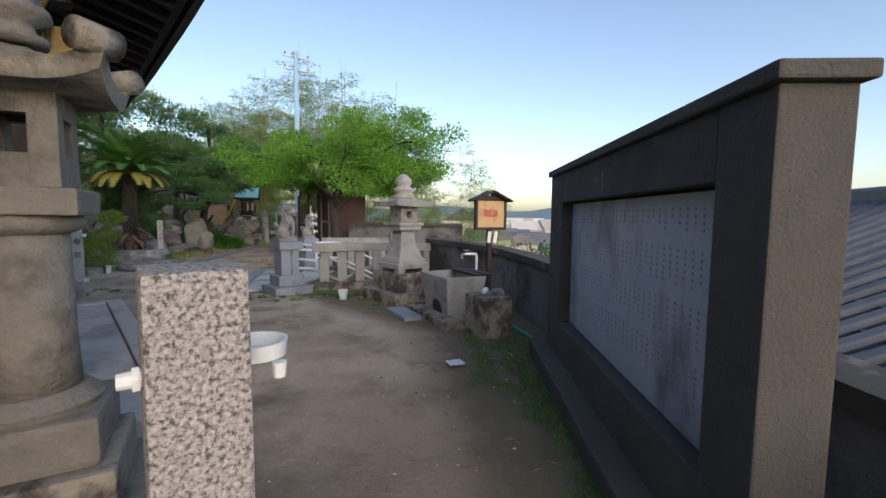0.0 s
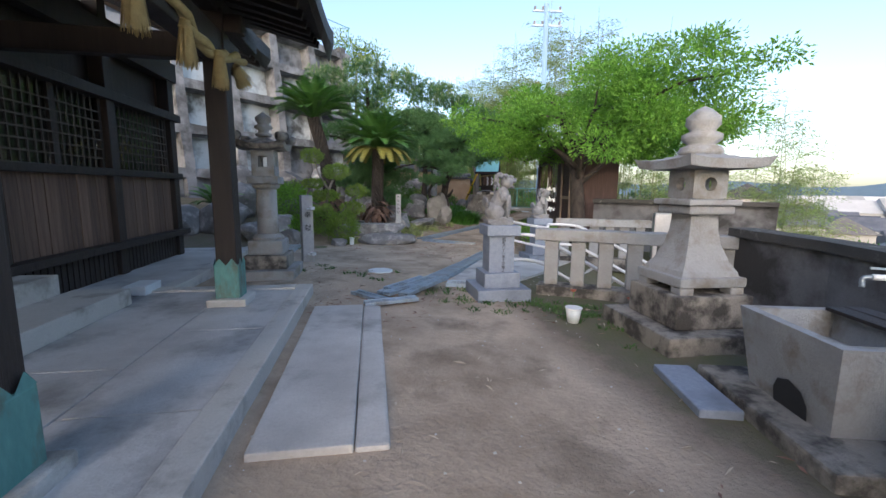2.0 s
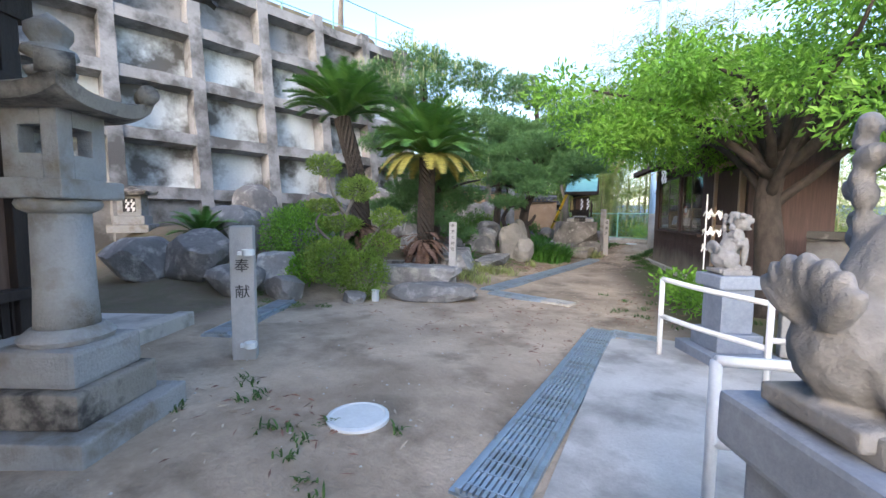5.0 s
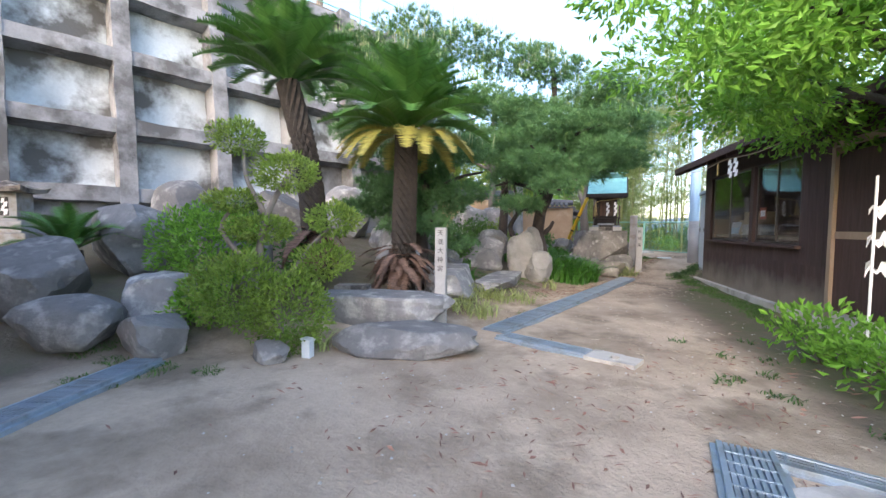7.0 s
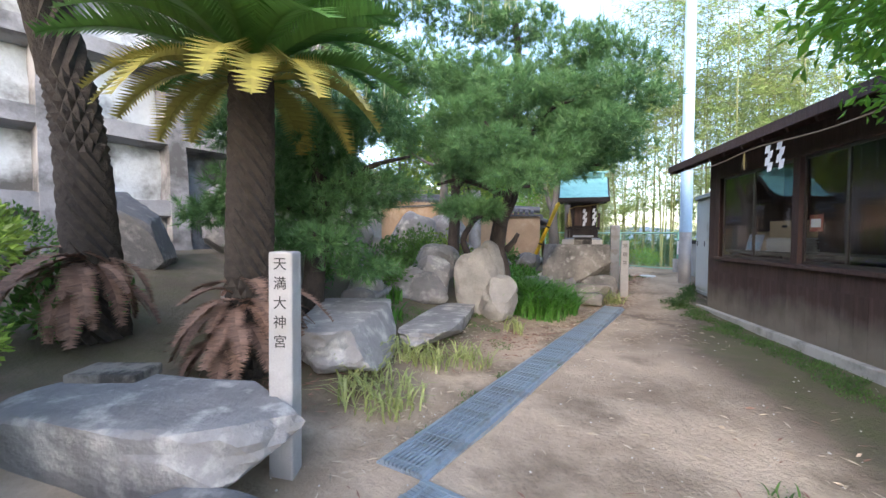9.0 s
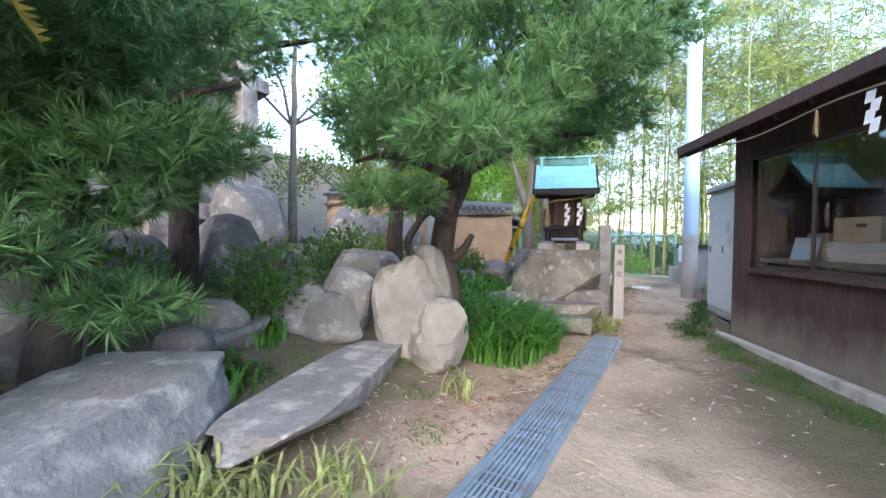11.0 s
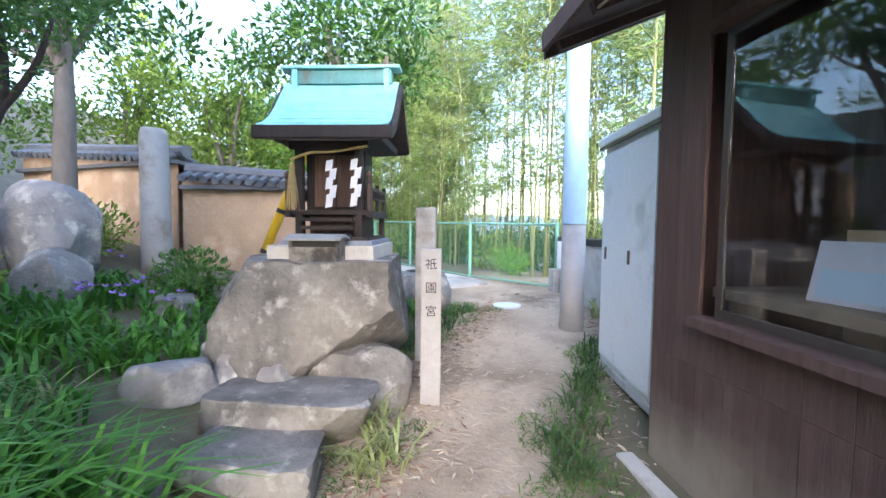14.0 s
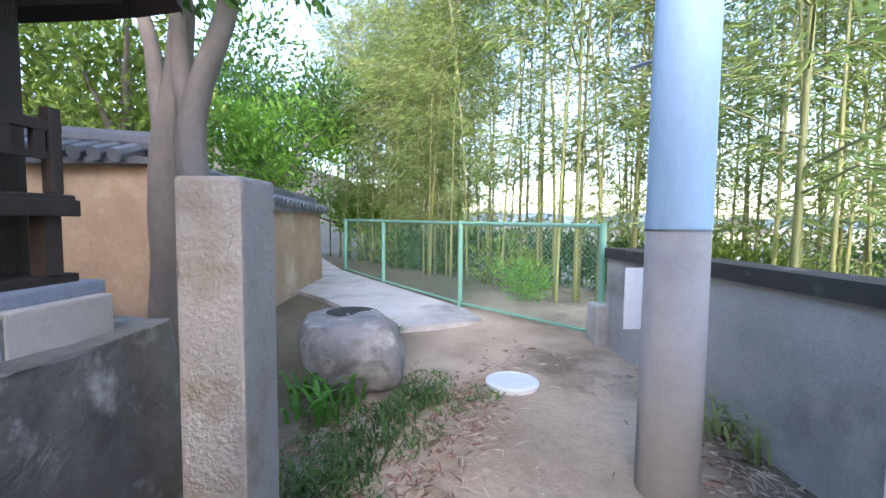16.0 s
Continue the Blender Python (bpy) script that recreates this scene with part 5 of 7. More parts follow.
            if q > 0:
                p -= d * q * 0.96
        p += c * (0.022 * noise.noise(c * 7 + off) + 0.014 * noise.noise(c * 15 + off))
        v.co = Vector((p.x * sx / 2, p.y * sy / 2, (p.z + 0.8) * sz / 1.7))
    me = mesh_from(bm, "rock", M_ROCK, True)
    me.set_sharp_from_angle(angle=radians(22))
    return me


ROCKN = [0]


def rock(x, y, sx, sy, sz, rz=0, label="rough grey garden rock bedded in the earth", z=None, material=None, name="garden_rock", flat=0.0, **k):
    ROCKN[0] += 1
    me = rock_mesh(sx, sy, sz, ROCKN[0] + 10, flat=flat, **k)
    if material:
        me.materials[0] = material
    zz_ = (ground_z(x, y) if z is None else z) - sz * 0.10
    return thing(name, label, "rock", pose(x, y, zz_, 0, 0, rz), "garden rocks", bm=me)


HM = pose(-8.94, 19.14, 0.165, 0, 0, 21) @ Matrix.Scale(0.86, 4)
rock(-9.02, 18.99, 1.38, 1.40, 0.88, 21, "great flat-topped boulder carrying a small shrine", z=0.30, material=M_BOULDER, sub=5, cuts=0, flat=0.74, box=7.0, rough=0.09, faces=(((-0.22, -1, 0.12), 0.86), ((0.30, -1, -0.05), 0.90), ((0.8, -0.55, -0.75), 0.86), ((-1, -0.5, 0.5), 1.0), ((1, 0.1, 0.1), 0.95)))
rock(-9.25, 19.1, 1.15, 1.1, 0.50, 60, "rough boulder bedded under the great boulder", material=M_BOULDER)
rock(-8.50, 18.80, 0.72, 0.62, 0.48, 30, "rounded boulder under the shrine boulder", material=M_BOULDER, sub=4)
rock(-9.35, 18.42, 0.55, 0.4, 0.35, 0, "small packing stone under a boulder")
rock(-8.86, 18.42, 0.32, 0.28, 0.34, 0, "small lichened packing stone")
rock(-8.62, 18.26, 1.05, 0.55, 0.40, 18, "long flat stepping rock before the small shrine", material=M_BOULDER, flat=0.55, box=5, cuts=3)
rock(-8.47, 17.82, 0.85, 0.48, 0.28, 14, "low flat stepping rock beside the path", material=M_BOULDER, flat=0.55, box=4, cuts=3)
rock(-9.45, 18.02, 0.55, 0.4, 0.26, 40)
hk = thing("small_shrine", "small dark wooden shrine under a green copper roof", "shrine", HM @ pose(0, 0, 0.0))
for i in range(2):
    for j in range(3):
        part("base_block", bx(0.462, 0.316, 0.135, -0.252 + 0.466 * i, -0.36 + 0.32 * j, 0.975, bevel=0.008), M_KERB, hk, "pale cut granite base block")
part("base_slab", bx(0.82, 0.86, 0.045, 0, 0.02, 1.108, bevel=0.008), M_BGRAN, hk, "blue-grey stone slab")
part("sill", bx(0.74, 0.8, 0.06, 0, 0, 1.12, bevel=0.008), M_WOOD, hk)
part("lower_box", bx(0.50, 0.48, 0.20, 0, 0.12, 1.18, bevel=0.005), M_WOOD, hk)
part("floor", bx(0.78, 0.72, 0.04, 0, 0.02, 1.38, bevel=0.006), M_WOOD, hk)
part("body", bx(0.48, 0.46, 0.58, 0, 0.14, 1.42, bevel=0.005), M_WOOD, hk)
for sx in (-1, 1):
    part("post", bx(0.07, 0.07, 0.82, sx * 0.27, -0.30, 1.18, bevel=0.006), M_WOOD, hk)
    part("wall_post", bx(0.06, 0.06, 0.6, sx * 0.25, -0.08, 1.42), M_WOOD, hk)
    part("door_leaf", bx(0.19, 0.02, 0.48, sx * 0.105, -0.105, 1.46), M_WOODB, hk)
    part("side_rail", bx(0.03, 0.66, 0.03, sx * 0.37, 0.02, 1.60), M_WOOD, hk)
    part("side_rail", bx(0.02, 0.66, 0.02, sx * 0.37, 0.02, 1.52), M_WOOD, hk)
    part("newel", lathe([(0.022, 1.42), (0.022, 1.66), (0.030, 1.67), (0.018, 1.685), (0.030, 1.72), (0.024, 1.75), (0.0, 1.775)], 12, cx=sx * 0.37, cy=-0.335), M_WOODB, hk, "turned newel post")
    for q in range(7):
        part("baluster", bx(0.022, 0.03, 0.07, sx * 0.37, -0.25 + 0.09 * q, 1.53), M_WOOD, hk)
    part("side_beam", bx(0.05, 0.74, 0.05, sx * 0.37, 0.02, 1.355, bevel=0.005), M_WOOD, hk)
    part("brace", bx(0.05, 0.05, 0.20, sx * 0.35, 0.32, 1.18), M_WOOD, hk)
    for yy in (-0.3, 0.0, 0.33):
        part("rail_post", bx(0.035, 0.035, 0.25, sx * 0.37, yy, 1.42, bevel=0.004), M_WOOD, hk)
for k in range(3):
    part("stair_tread", bx(0.46, 0.09, 0.03, 0, -0.36 - 0.05 * k, 1.32 - 0.07 * k), M_WOOD, hk)
part("lintel", bx(0.72, 0.07, 0.08, 0, -0.30, 1.96, bevel=0.006), M_WOOD, hk)
part("eave_frame", bx(0.98, 0.9, 0.07, 0, 0.02, 2.03, bevel=0.01), M_WOOD, hk)
for s in (-1, 1):
    prof = [(-0.62, 2.12), (-0.5, 2.17), (-0.38, 2.25), (-0.26, 2.37), (-0.14, 2.52), (0.0, 2.68)] if s < 0 else [(0.5, 2.16), (0.36, 2.26), (0.22, 2.40), (0.1, 2.56), (0.0, 2.68)]
    R = pose(0, 0.1, 0, 0, 0, 90)
    prof = [(-a, z) for a, z in prof]
    bm = roof_sheet(prof, -0.56, 0.56, 0.02, 0.02, 8)
    bmesh.ops.transform(bm, matrix=pose(0, 0.1, 0) @ Matrix(((0, 1, 0, 0), (-1, 0, 0, 0), (0, 0, 1, 0), (0, 0, 0, 1))), verts=bm.verts)
    part("roof_slope", bm, M_CROOF, hk, "green patinated copper sheet")
    bm = roof_sheet([(a * 0.985, z - 0.03) for a, z in prof], -0.60, 0.60, 0.09, 0.02, 8)
    bmesh.ops.transform(bm, matrix=pose(0, 0.1, 0) @ Matrix(((0, 1, 0, 0), (-1, 0, 0, 0), (0, 0, 1, 0), (0, 0, 0, 1))), verts=bm.verts)
    part("roof_board", bm, M_WOOD, hk)
    for k in range(1, 6):
        a, z = prof[0][0] + (prof[-1][0] - prof[0][0]) * k / 6, 0
        z = float(np.interp(k / 6, [i / (len(prof) - 1) for i in range(len(prof))], [p[1] for p in prof]))
        part("roof_seam", bx(1.12, 0.012, 0.012, 0, 0.1 - a, z - 0.003), M_CROOF, hk)
part("eave_fascia", bx(1.2, 0.05, 0.11, 0, -0.50, 2.02, bevel=0.008), M_WOOD, hk)
part("ridge", bx(1.0, 0.10, 0.14, 0, 0.1, 2.65, bevel=0.008), M_COPPER, hk)
part("ridge_cap", bx(1.16, 0.17, 0.03, 0, 0.1, 2.79, bevel=0.006), M_CROOF, hk)
for s in (-1, 1):
    part("ridge_end", bx(0.05, 0.15, 0.20, s * 0.45, 0.1, 2.6, bevel=0.006), M_CROOF, hk)
sr = thing("straw_rope", "thin straw rope with zigzag paper streamers on a small shrine", "rope", HM)
part("cord", tube(bend([(-0.33, -0.36, 1.86), (-0.15, -0.37, 1.92), (0.05, -0.37, 1.93), (0.36, -0.36, 1.98)]), 0.012, 7), M_ROPE, sr)
zz2 = zigzag(0.40, 0.06, 5)
for x, z in ((0.0, 1.85), (0.22, 1.86)):
    part("paper_streamer", zz2, None, sr, m=pose(x, -0.385, z))
part("straw_end", straw_brush(90, 0.42, 0.07, 0.015, 11), None, sr, kind="stuff", m=pose(-0.32, -0.36, 1.84))
ob_ = thing("offering_box", "small weathered wooden offering box on a boulder", "offering box", HM @ pose(0.0, -0.62, 0.99))
part("box", bx(0.40, 0.22, 0.12, 0, 0, 0, bevel=0.006), M_DSTONE, ob_)
# Solid black block under the lid, painting the shade inside the box.
part("inner", bx(0.36, 0.18, 0.06, 0, 0.01, 0.12), M_BLACK, ob_)
for s_ in (-1, 1):
    part("side_board", bx(0.02, 0.22, 0.07, s_ * 0.19, 0, 0.12), M_DSTONE, ob_)
    part("lid_board", bx(0.47, 0.16, 0.018, 0, s_ * 0.072, 0.19, rx=-s_ * 13, bevel=0.004), M_STONE, ob_)
yp = thing("yellow_pipe", "slanting yellow plastic pipe leaning behind the boulder", "pipe")
part("tube", tube([(-10.15, 19.35, 0.75), (-9.72, 19.55, 1.9), (-9.5, 19.7, 2.3)], 0.045, 12), M_YEL, yp, smooth=True)
for q in (0.2, 0.55):
    c = Vector((-10.15, 19.35, 0.75)).lerp(Vector((-9.72, 19.55, 1.9)), q)
    part("band", tube([c, c + Vector((0.015, 0.007, 0.04))], 0.047, 12), M_BLACK, yp)

# ---- basin, block, sign and hose by the parapet ----
TB = pose(0.12, 5.32, 0, 0, 0, 28)
bs = thing("slab", "flat dark stone slab under the basin", "slab", TB, bm=bx(0.86, 1.12, 0.12, 0.02, -0.02, -0.03, bevel=0.02), material=M_DSTONE)
st = thing("stepping_slab", "thin grey slab lying before the basin", "slab", pose(-0.50, 5.32, -0.01, 0, 0, 28), bm=bx(0.24, 0.62, 0.06, bevel=0.012), material=M_BGRAN)
basin = thing("water_basin", "tapered stone water basin with an arch painted as shade", "basin", TB @ pose(0, 0, 0.09))
bm = bmesh.new()
def frustum(bm, w0, d0, w1, d1, z0, z1):
    a = [bm.verts.new((sx * w0 / 2, sy * d0 / 2, z0)) for sx, sy in ((-1, -1), (1, -1), (1, 1), (-1, 1))]
    b = [bm.verts.new((sx * w1 / 2, sy * d1 / 2, z1)) for sx, sy in ((-1, -1), (1, -1), (1, 1), (-1, 1))]
    return a, b
a, b = frustum(bm, 0.44, 0.60, 0.56, 0.74, 0, 0.46)
c, d = frustum(bm, 0.40, 0.58, 0.44, 0.62, 0.30, 0.46)
bm.faces.new(a[::-1])
for i in range(4):
    j = (i + 1) % 4
    bm.faces.new((a[i], a[j], b[j], b[i]))
    bm.faces.new((b[i], b[j], d[j], d[i]))
    bm.faces.new((d[i], d[j], c[j], c[i]))
bm.faces.new(c)
bmesh.ops.recalc_face_normals(bm, faces=bm.faces)
part("bowl", bm, M_STONE, basin)
# Flat black arch on the basin's side, in place of a shaded recess.
bm = bmesh.new()
arch = [(-0.12, 0.0), (-0.12, 0.08), (-0.085, 0.14), (0, 0.17), (0.085, 0.14), (0.12, 0.08), (0.12, 0.0)]
vv = [bm.verts.new((-0.232 - 0.06 * z / 0.46, y - 0.05, z + 0.002)) for y, z in arch]
bm.faces.new(vv)
part("hollow", bm, M_BLACK, basin, "flat black arch painted as shade")
for k in range(2):
    part("cover_board", bx(0.11, 0.66, 0.022, 0.20 + 0.12 * k, -0.03, 0.462 + 0.004 * k, rz=3 * k - 2, bevel=0.004), M_WOOD, basin, "dark cover board")
tap = thing("tap", "white plastic standpipe tap behind the basin", "tap", pose(0.46, 5.72, 0))
part("pipe", tube(bend([(0, 0, 0), (0, 0, 0.6), (0, 0, 0.74), (-0.03, -0.01, 0.77), (-0.16, -0.04, 0.77)], 5), 0.018, 10), M_RAIL, tap, smooth=True)
part("spout", tube(bend([(-0.16, -0.04, 0.77), (-0.20, -0.05, 0.76), (-0.20, -0.05, 0.71)], 4), 0.014, 8), M_STEEL, tap, smooth=True)
part("handle", bx(0.07, 0.015, 0.012, -0.14, -0.035, 0.815), M_STEEL, tap)
blk = thing("stone_block", "square dark stone block with worn top", "stone", pose(0.50, 4.52, 0, 0, 0, 28))
part("block", bx(0.36, 0.42, 0.50, 0, 0, -0.06, bevel=0.025, taper=0.97), M_DSTONE, blk)
bo = thing("plastic_bottle", "small white plastic bottle lying on a stone block", "bottle", pose(0.47, 4.56, 0.475, 0, 0, 70))
part("body", tube([(-0.07, 0, 0), (-0.065, 0, 0), (0.05, 0, 0), (0.065, 0, 0)], [0.02, 0.028, 0.028, 0.012], 12), M_PLAST, bo, smooth=True)
part("cap", tube([(0.065, 0, 0), (0.085, 0, 0)], 0.012, 10), M_BGRAN, bo)
rock(0.60, 4.45, 0.13, 0.1, 0.08, 0, "small pale stone on a stone block", z=0.445, name="pebble")
hose = thing("garden_hose", "green garden hose lying along the parapet", "hose")
part("hose", tube(bend([(0.30, 6.3, 0.35), (0.42, 5.85, 0.16), (0.62, 5.3, 0.03), (0.82, 4.7, 0.025), (0.98, 4.1, 0.025), (1.02, 3.8, 0.03)], 8), 0.02, 10), M_HOSE, hose, smooth=True)
sg = thing("notice_sign", "roofed wooden notice sign with faded red paint", "sign", pose(0.66, 5.86, 0, 0, 0, 26))
part("post", bx(0.06, 0.06, 1.15, 0, 0.03, 0, bevel=0.005), M_WOOD, sg)
part("panel", bx(0.44, 0.03, 0.38, 0, 0, 1.12), M_PAPERW, sg, "pale board with a worn red patch")
for s in (-1, 1):
    part("side_frame", bx(0.04, 0.05, 0.42, s * 0.235, 0, 1.10, bevel=0.004), M_WOOD, sg)
    part("frame_rail", bx(0.43, 0.05, 0.035, 0, 0, 1.30 + s * 0.2, bevel=0.004), M_WOOD, sg)
    part("roof_board", bx(0.34, 0.22, 0.025, s * 0.145, 0, 1.555, ry=s * 24, bevel=0.004), M_WOOD, sg)
part("gable", bx(0.3, 0.03, 0.08, 0, 0, 1.50), M_WOOD, sg)
part("patch", bx(0.22, 0.004, 0.10, 0.0, -0.017, 1.28), M_RED, sg, "faded red patch")
for x in (-0.05, 0.05):
    part("paper_strip", bx(0.05, 0.012, 0.16, x, -0.04, 0.92, ry=8), M_WHITE, sg)
cup = thing("plastic_cup", "white plastic cup standing on the earth", "cup", pose(-1.52, 6.30, -0.01))
part("cup", lathe([(0.05, 0.0), (0.062, 0.07), (0.075, 0.15), (0.07, 0.15), (0.055, 0.06), (0.045, 0.02)], 24), M_PLAST, cup, smooth=True)
part("rim", lathe([(0.078, 0.145), (0.08, 0.155), (0.074, 0.158)], 24), M_WHITE, cup)
pk = thing("plastic_wrapper", "crumpled pale blue plastic wrapper on the ground", "litter", pose(0.12, 3.55, 0.005, 0, 0, 20))
bm = bmesh.new()
bmesh.ops.create_grid(bm, x_segments=6, y_segments=5, size=0.07)
for v in bm.verts:
    v.co.z = 0.015 + 0.014 * noise.noise(v.co * 40)
part("film", bm, M_PLAST, pk)
gb = thing("marker_stub", "small white plastic stub beside the shrub", "stub", pose(-7.84, 9.72, -0.14, 0, 0, 30))
part("tube", bx(0.085, 0.085, 0.16, bevel=0.006), M_PLAST, gb)
part("cap", bx(0.11, 0.10, 0.02, 0, 0, 0.16, ry=8, bevel=0.004), M_PLAST, gb)
pp = pose(-6.36, 7.18, -0.03, 0, 0, 62)
for z, lab in ((0.90, "white bracket on a stone post"), (0.12, "white pipe ring at the foot of a stone post")):
    h = thing("pipe_bracket", lab, "bracket", pp @ pose(0.04, -0.13, z))
    part("plate", bx(0.13, 0.05, 0.03, 0, 0, 0, bevel=0.004), M_PLAST, h)
    part("ring", lathe([(0.045, 0.0), (0.05, 0.05), (0.042, 0.05), (0.04, 0.0)], 18, cx=0.02, cy=-0.04), M_PLAST, h)
wp = thing("streamer_pole", "thin pole carrying white paper streamers", "pole", pose(-4.08, 12.9, -0.2))
part("stick", tube([(0, 0, 0), (0, 0, 1.75)], 0.011, 8), M_RAIL, wp)
for k, z in enumerate((1.46, 1.2, 0.96)):
    bm = bmesh.new()
    bmesh.ops.create_grid(bm, x_segments=10, y_segments=5, size=0.5)
    for v in bm.verts:
        x, y = v.co.x, v.co.y
        v.co = Vector((-x * 0.24 + 0.08, 0.05 * noise.noise((x * 9, y * 9, k)), z + y * (0.08 + 0.05 * math.sin(x * 11 + k)) + 0.03 * math.sin(x * 20)))
    part("streamer", bm, M_WHITE, wp)
ib = thing("blue_bin", "pale blue crate by the entrance steps", "crate", sh(-1.2, 7.0, 0.1))
part("body", bx(0.22, 0.34, 0.10, bevel=0.01), M_PLAST, ib)
rb = thing("stone_basin", "natural rock water bowl with its dark inside painted black", "basin", pose(-9.42, 21.55, 0.12, 0, 0, 40))
me = rock_mesh(0.72, 1.10, 0.62, 71, flat=0.55, box=3.4, cuts=5)
part("bowl", me, None, rb)
# Black disc on the top, painted for the bowl's dark water and shade.
part("hollow", lathe([(0.15, 0.495), (0.19, 0.506), (0.0, 0.507)], 16), M_BLACK, rb, "black disc painted for dark water and shade")
bench = thing("flat_stone", "flat stone lid on a garden rock", "stone", pose(-8.78, 10.86, 0.27, 0, 0, 40), bm=bx(0.42, 0.26, 0.07, bevel=0.015), material=M_DSTONE)
sk = thing("stone_shrine", "small stone shrine with white paper under the wall", "shrine", pose(-14.3, 7.85, 0.75, 0, 0, -30 + 90))
part("base", bx(0.8, 0.7, 0.18, 0, 0, 0, bevel=0.02), M_STONE, sk)
part("plinth", bx(0.6, 0.5, 0.2, 0, 0, 0.18, bevel=0.02), M_STONE, sk)
part("body", bx(0.46, 0.42, 0.46, 0, 0, 0.38, bevel=0.01), M_STONE, sk)
# Thin black sheet on the solid body, painting the opening's shade.
part("opening", bx(0.24, 0.01, 0.3, 0, -0.212, 0.46), M_BLACK, sk)
part("roof", lantern_roof(0.75, 0.84, 0.14, 0.05), M_DSTONE, sk)
zs = zigzag(0.26, 0.05)
for x in (-0.06, 0.04):
    part("paper_streamer", zs, None, sk, m=pose(x, -0.22, 0.74))
lg_w = wall_run("wall_lane", "dark weathered board wall beyond the stairs", [(-2.95, 13.1, 0), (0.6, 13.0, 0)], -2.5, 0.95, 0.12, M_DCONC, M_BOARDC, 0.12)
wbx = thing("covered_stack", "stack wrapped in pale translucent sheeting", "stack", pose(-1.25, 11.9, -0.4, 0, 0, 10))
part("sheeting", bx(0.48, 0.5, 1.2, bevel=0.04), M_CONC, wbx)

# ---- garden rocks ----
for x, y, sx, sy, sz, rz in (
        (-10.4, 8.05, 1.3, 0.9, 0.8, 20), (-9.3, 8.2, 1.0, 0.7, 0.42, 40), (-8.75, 8.72, 0.6, 0.5, 0.42, 0), (-11.2, 7.3, 1.2, 0.9, 0.7, 10),
        (-7.98, 9.45, 0.4, 0.3, 0.18, 0), (-9.6, 9.0, 0.9, 0.8, 0.5, 10), (-10.3, 10.0, 1.1, 0.8, 0.7, 50), (-11.6, 9.0, 1.3, 1.0, 0.9, 0),
        
        (-9.3, 12.1, 0.8, 0.6, 0.8, 10), (-9.7, 13.55, 0.45, 0.35, 0.3, 0), (-10.05, 13.95, 0.5, 0.4, 0.38, 0),
        (-10.1, 14.75, 0.7, 0.5, 0.45, 30), (-9.74, 14.88, 0.7, 0.5, 0.42, 20), (-9.95, 15.25, 0.7, 0.5, 0.62, 10),
        (-10.3, 15.7, 0.9, 0.7, 0.75, 10), (-10.2, 12.75, 0.8, 0.55, 0.95, 30), (-11.4, 13.6, 1.0, 0.8, 0.7, 0), (-11.8, 14.9, 1.1, 0.9, 0.9, 20),
        (-10.9, 16.5, 0.9, 0.7, 0.6, 40), (-11.5, 18.3, 0.6, 0.5, 0.5, 15), (-12.6, 17.6, 1.2, 1.0, 1.0, 60), (-12.4, 18.7, 1.1, 0.8, 1.0, 0),
        (-10.4, 19.5, 0.6, 0.5, 0.45, 0), (-10.8, 20.1, 0.55, 0.5, 0.35, 20), (-10.7, 18.9, 0.5, 0.4, 0.22, 0),
        (-12.9, 15.8, 1.3, 1.0, 1.3, 20), (-12.6, 11.8, 1.4, 1.2, 1.0, 60), (-13.2, 10.2, 1.3, 1.0, 1.1, 30), (-12.9, 13.6, 1.3, 1.1, 1.2, 0)):
    rock(x, y, sx, sy, sz, rz)
ROUNDED = "pale rounded garden rock at the foot of a pine"
rock(-9.12, 15.33, 0.68, 0.52, 0.98, 40, ROUNDED, z=0.08, box=2.3, cuts=2, rough=0.2, material=M_PALER)
rock(-9.10, 15.62, 0.5, 0.5, 0.98, 10, ROUNDED, z=0.08, box=2.2, cuts=1, rough=0.2, material=M_PALER)
rock(-8.72, 15.34, 0.60, 0.52, 0.52, 60, ROUNDED, z=0.08, box=2.6, cuts=7, rough=0.3, material=M_PALER)
rock(-8.98, 12.86, 1.75, 0.85, 0.46, 137, "large pale flat-topped garden rock", flat=0.62, sub=5, box=4.0, cuts=3)
rock(-8.85, 14.2, 2.0, 0.6, 0.22, 113, "long flat stone lying in the garden", flat=0.45, box=4.5, cuts=3)
rock(-7.42, 10.55, 1.4, 0.75, 0.30, 38, "low purplish grey rock at the garden edge", box=2.6, cuts=3, flat=0.8)
rock(-8.15, 10.9, 1.7, 0.85, 0.44, 30, "broad flat garden rock carrying a stone lid", box=3.2, cuts=3, flat=0.7)
rock(-9.9, 13.95, 1.3, 0.42, 0.26, 125, "long flat stone lying in the garden", flat=0.5)


# ---- plants ----
def leaf_arrays(P, D, size, aspect, rs, fold=0.25):
    """Leaves at the points P, growing along D: two faces each, folded along the midrib."""
    n = len(P)
    D = D / np.linalg.norm(D, axis=1, keepdims=True)
    A = rs.normal(size=(n, 3))
    S = np.cross(D, A)
    S /= np.linalg.norm(S, axis=1, keepdims=True) + 1e-9
    U = np.cross(S, D)
    L = size * rs.uniform(0.65, 1.25, (n, 1))
    W = L * aspect
    v = np.stack([P, P + D * L * 0.5 + S * W * 0.5 + U * W * fold, P + D * L - U * L * 0.12, P + D * L * 0.5 - S * W * 0.5 + U * W * fold], 1)
    i = np.arange(n)[:, None] * 4
    f = np.concatenate([i + np.array([[0, 1, 2]]), i + np.array([[0, 2, 3]])], 0)
    return v.reshape(-1, 3), f


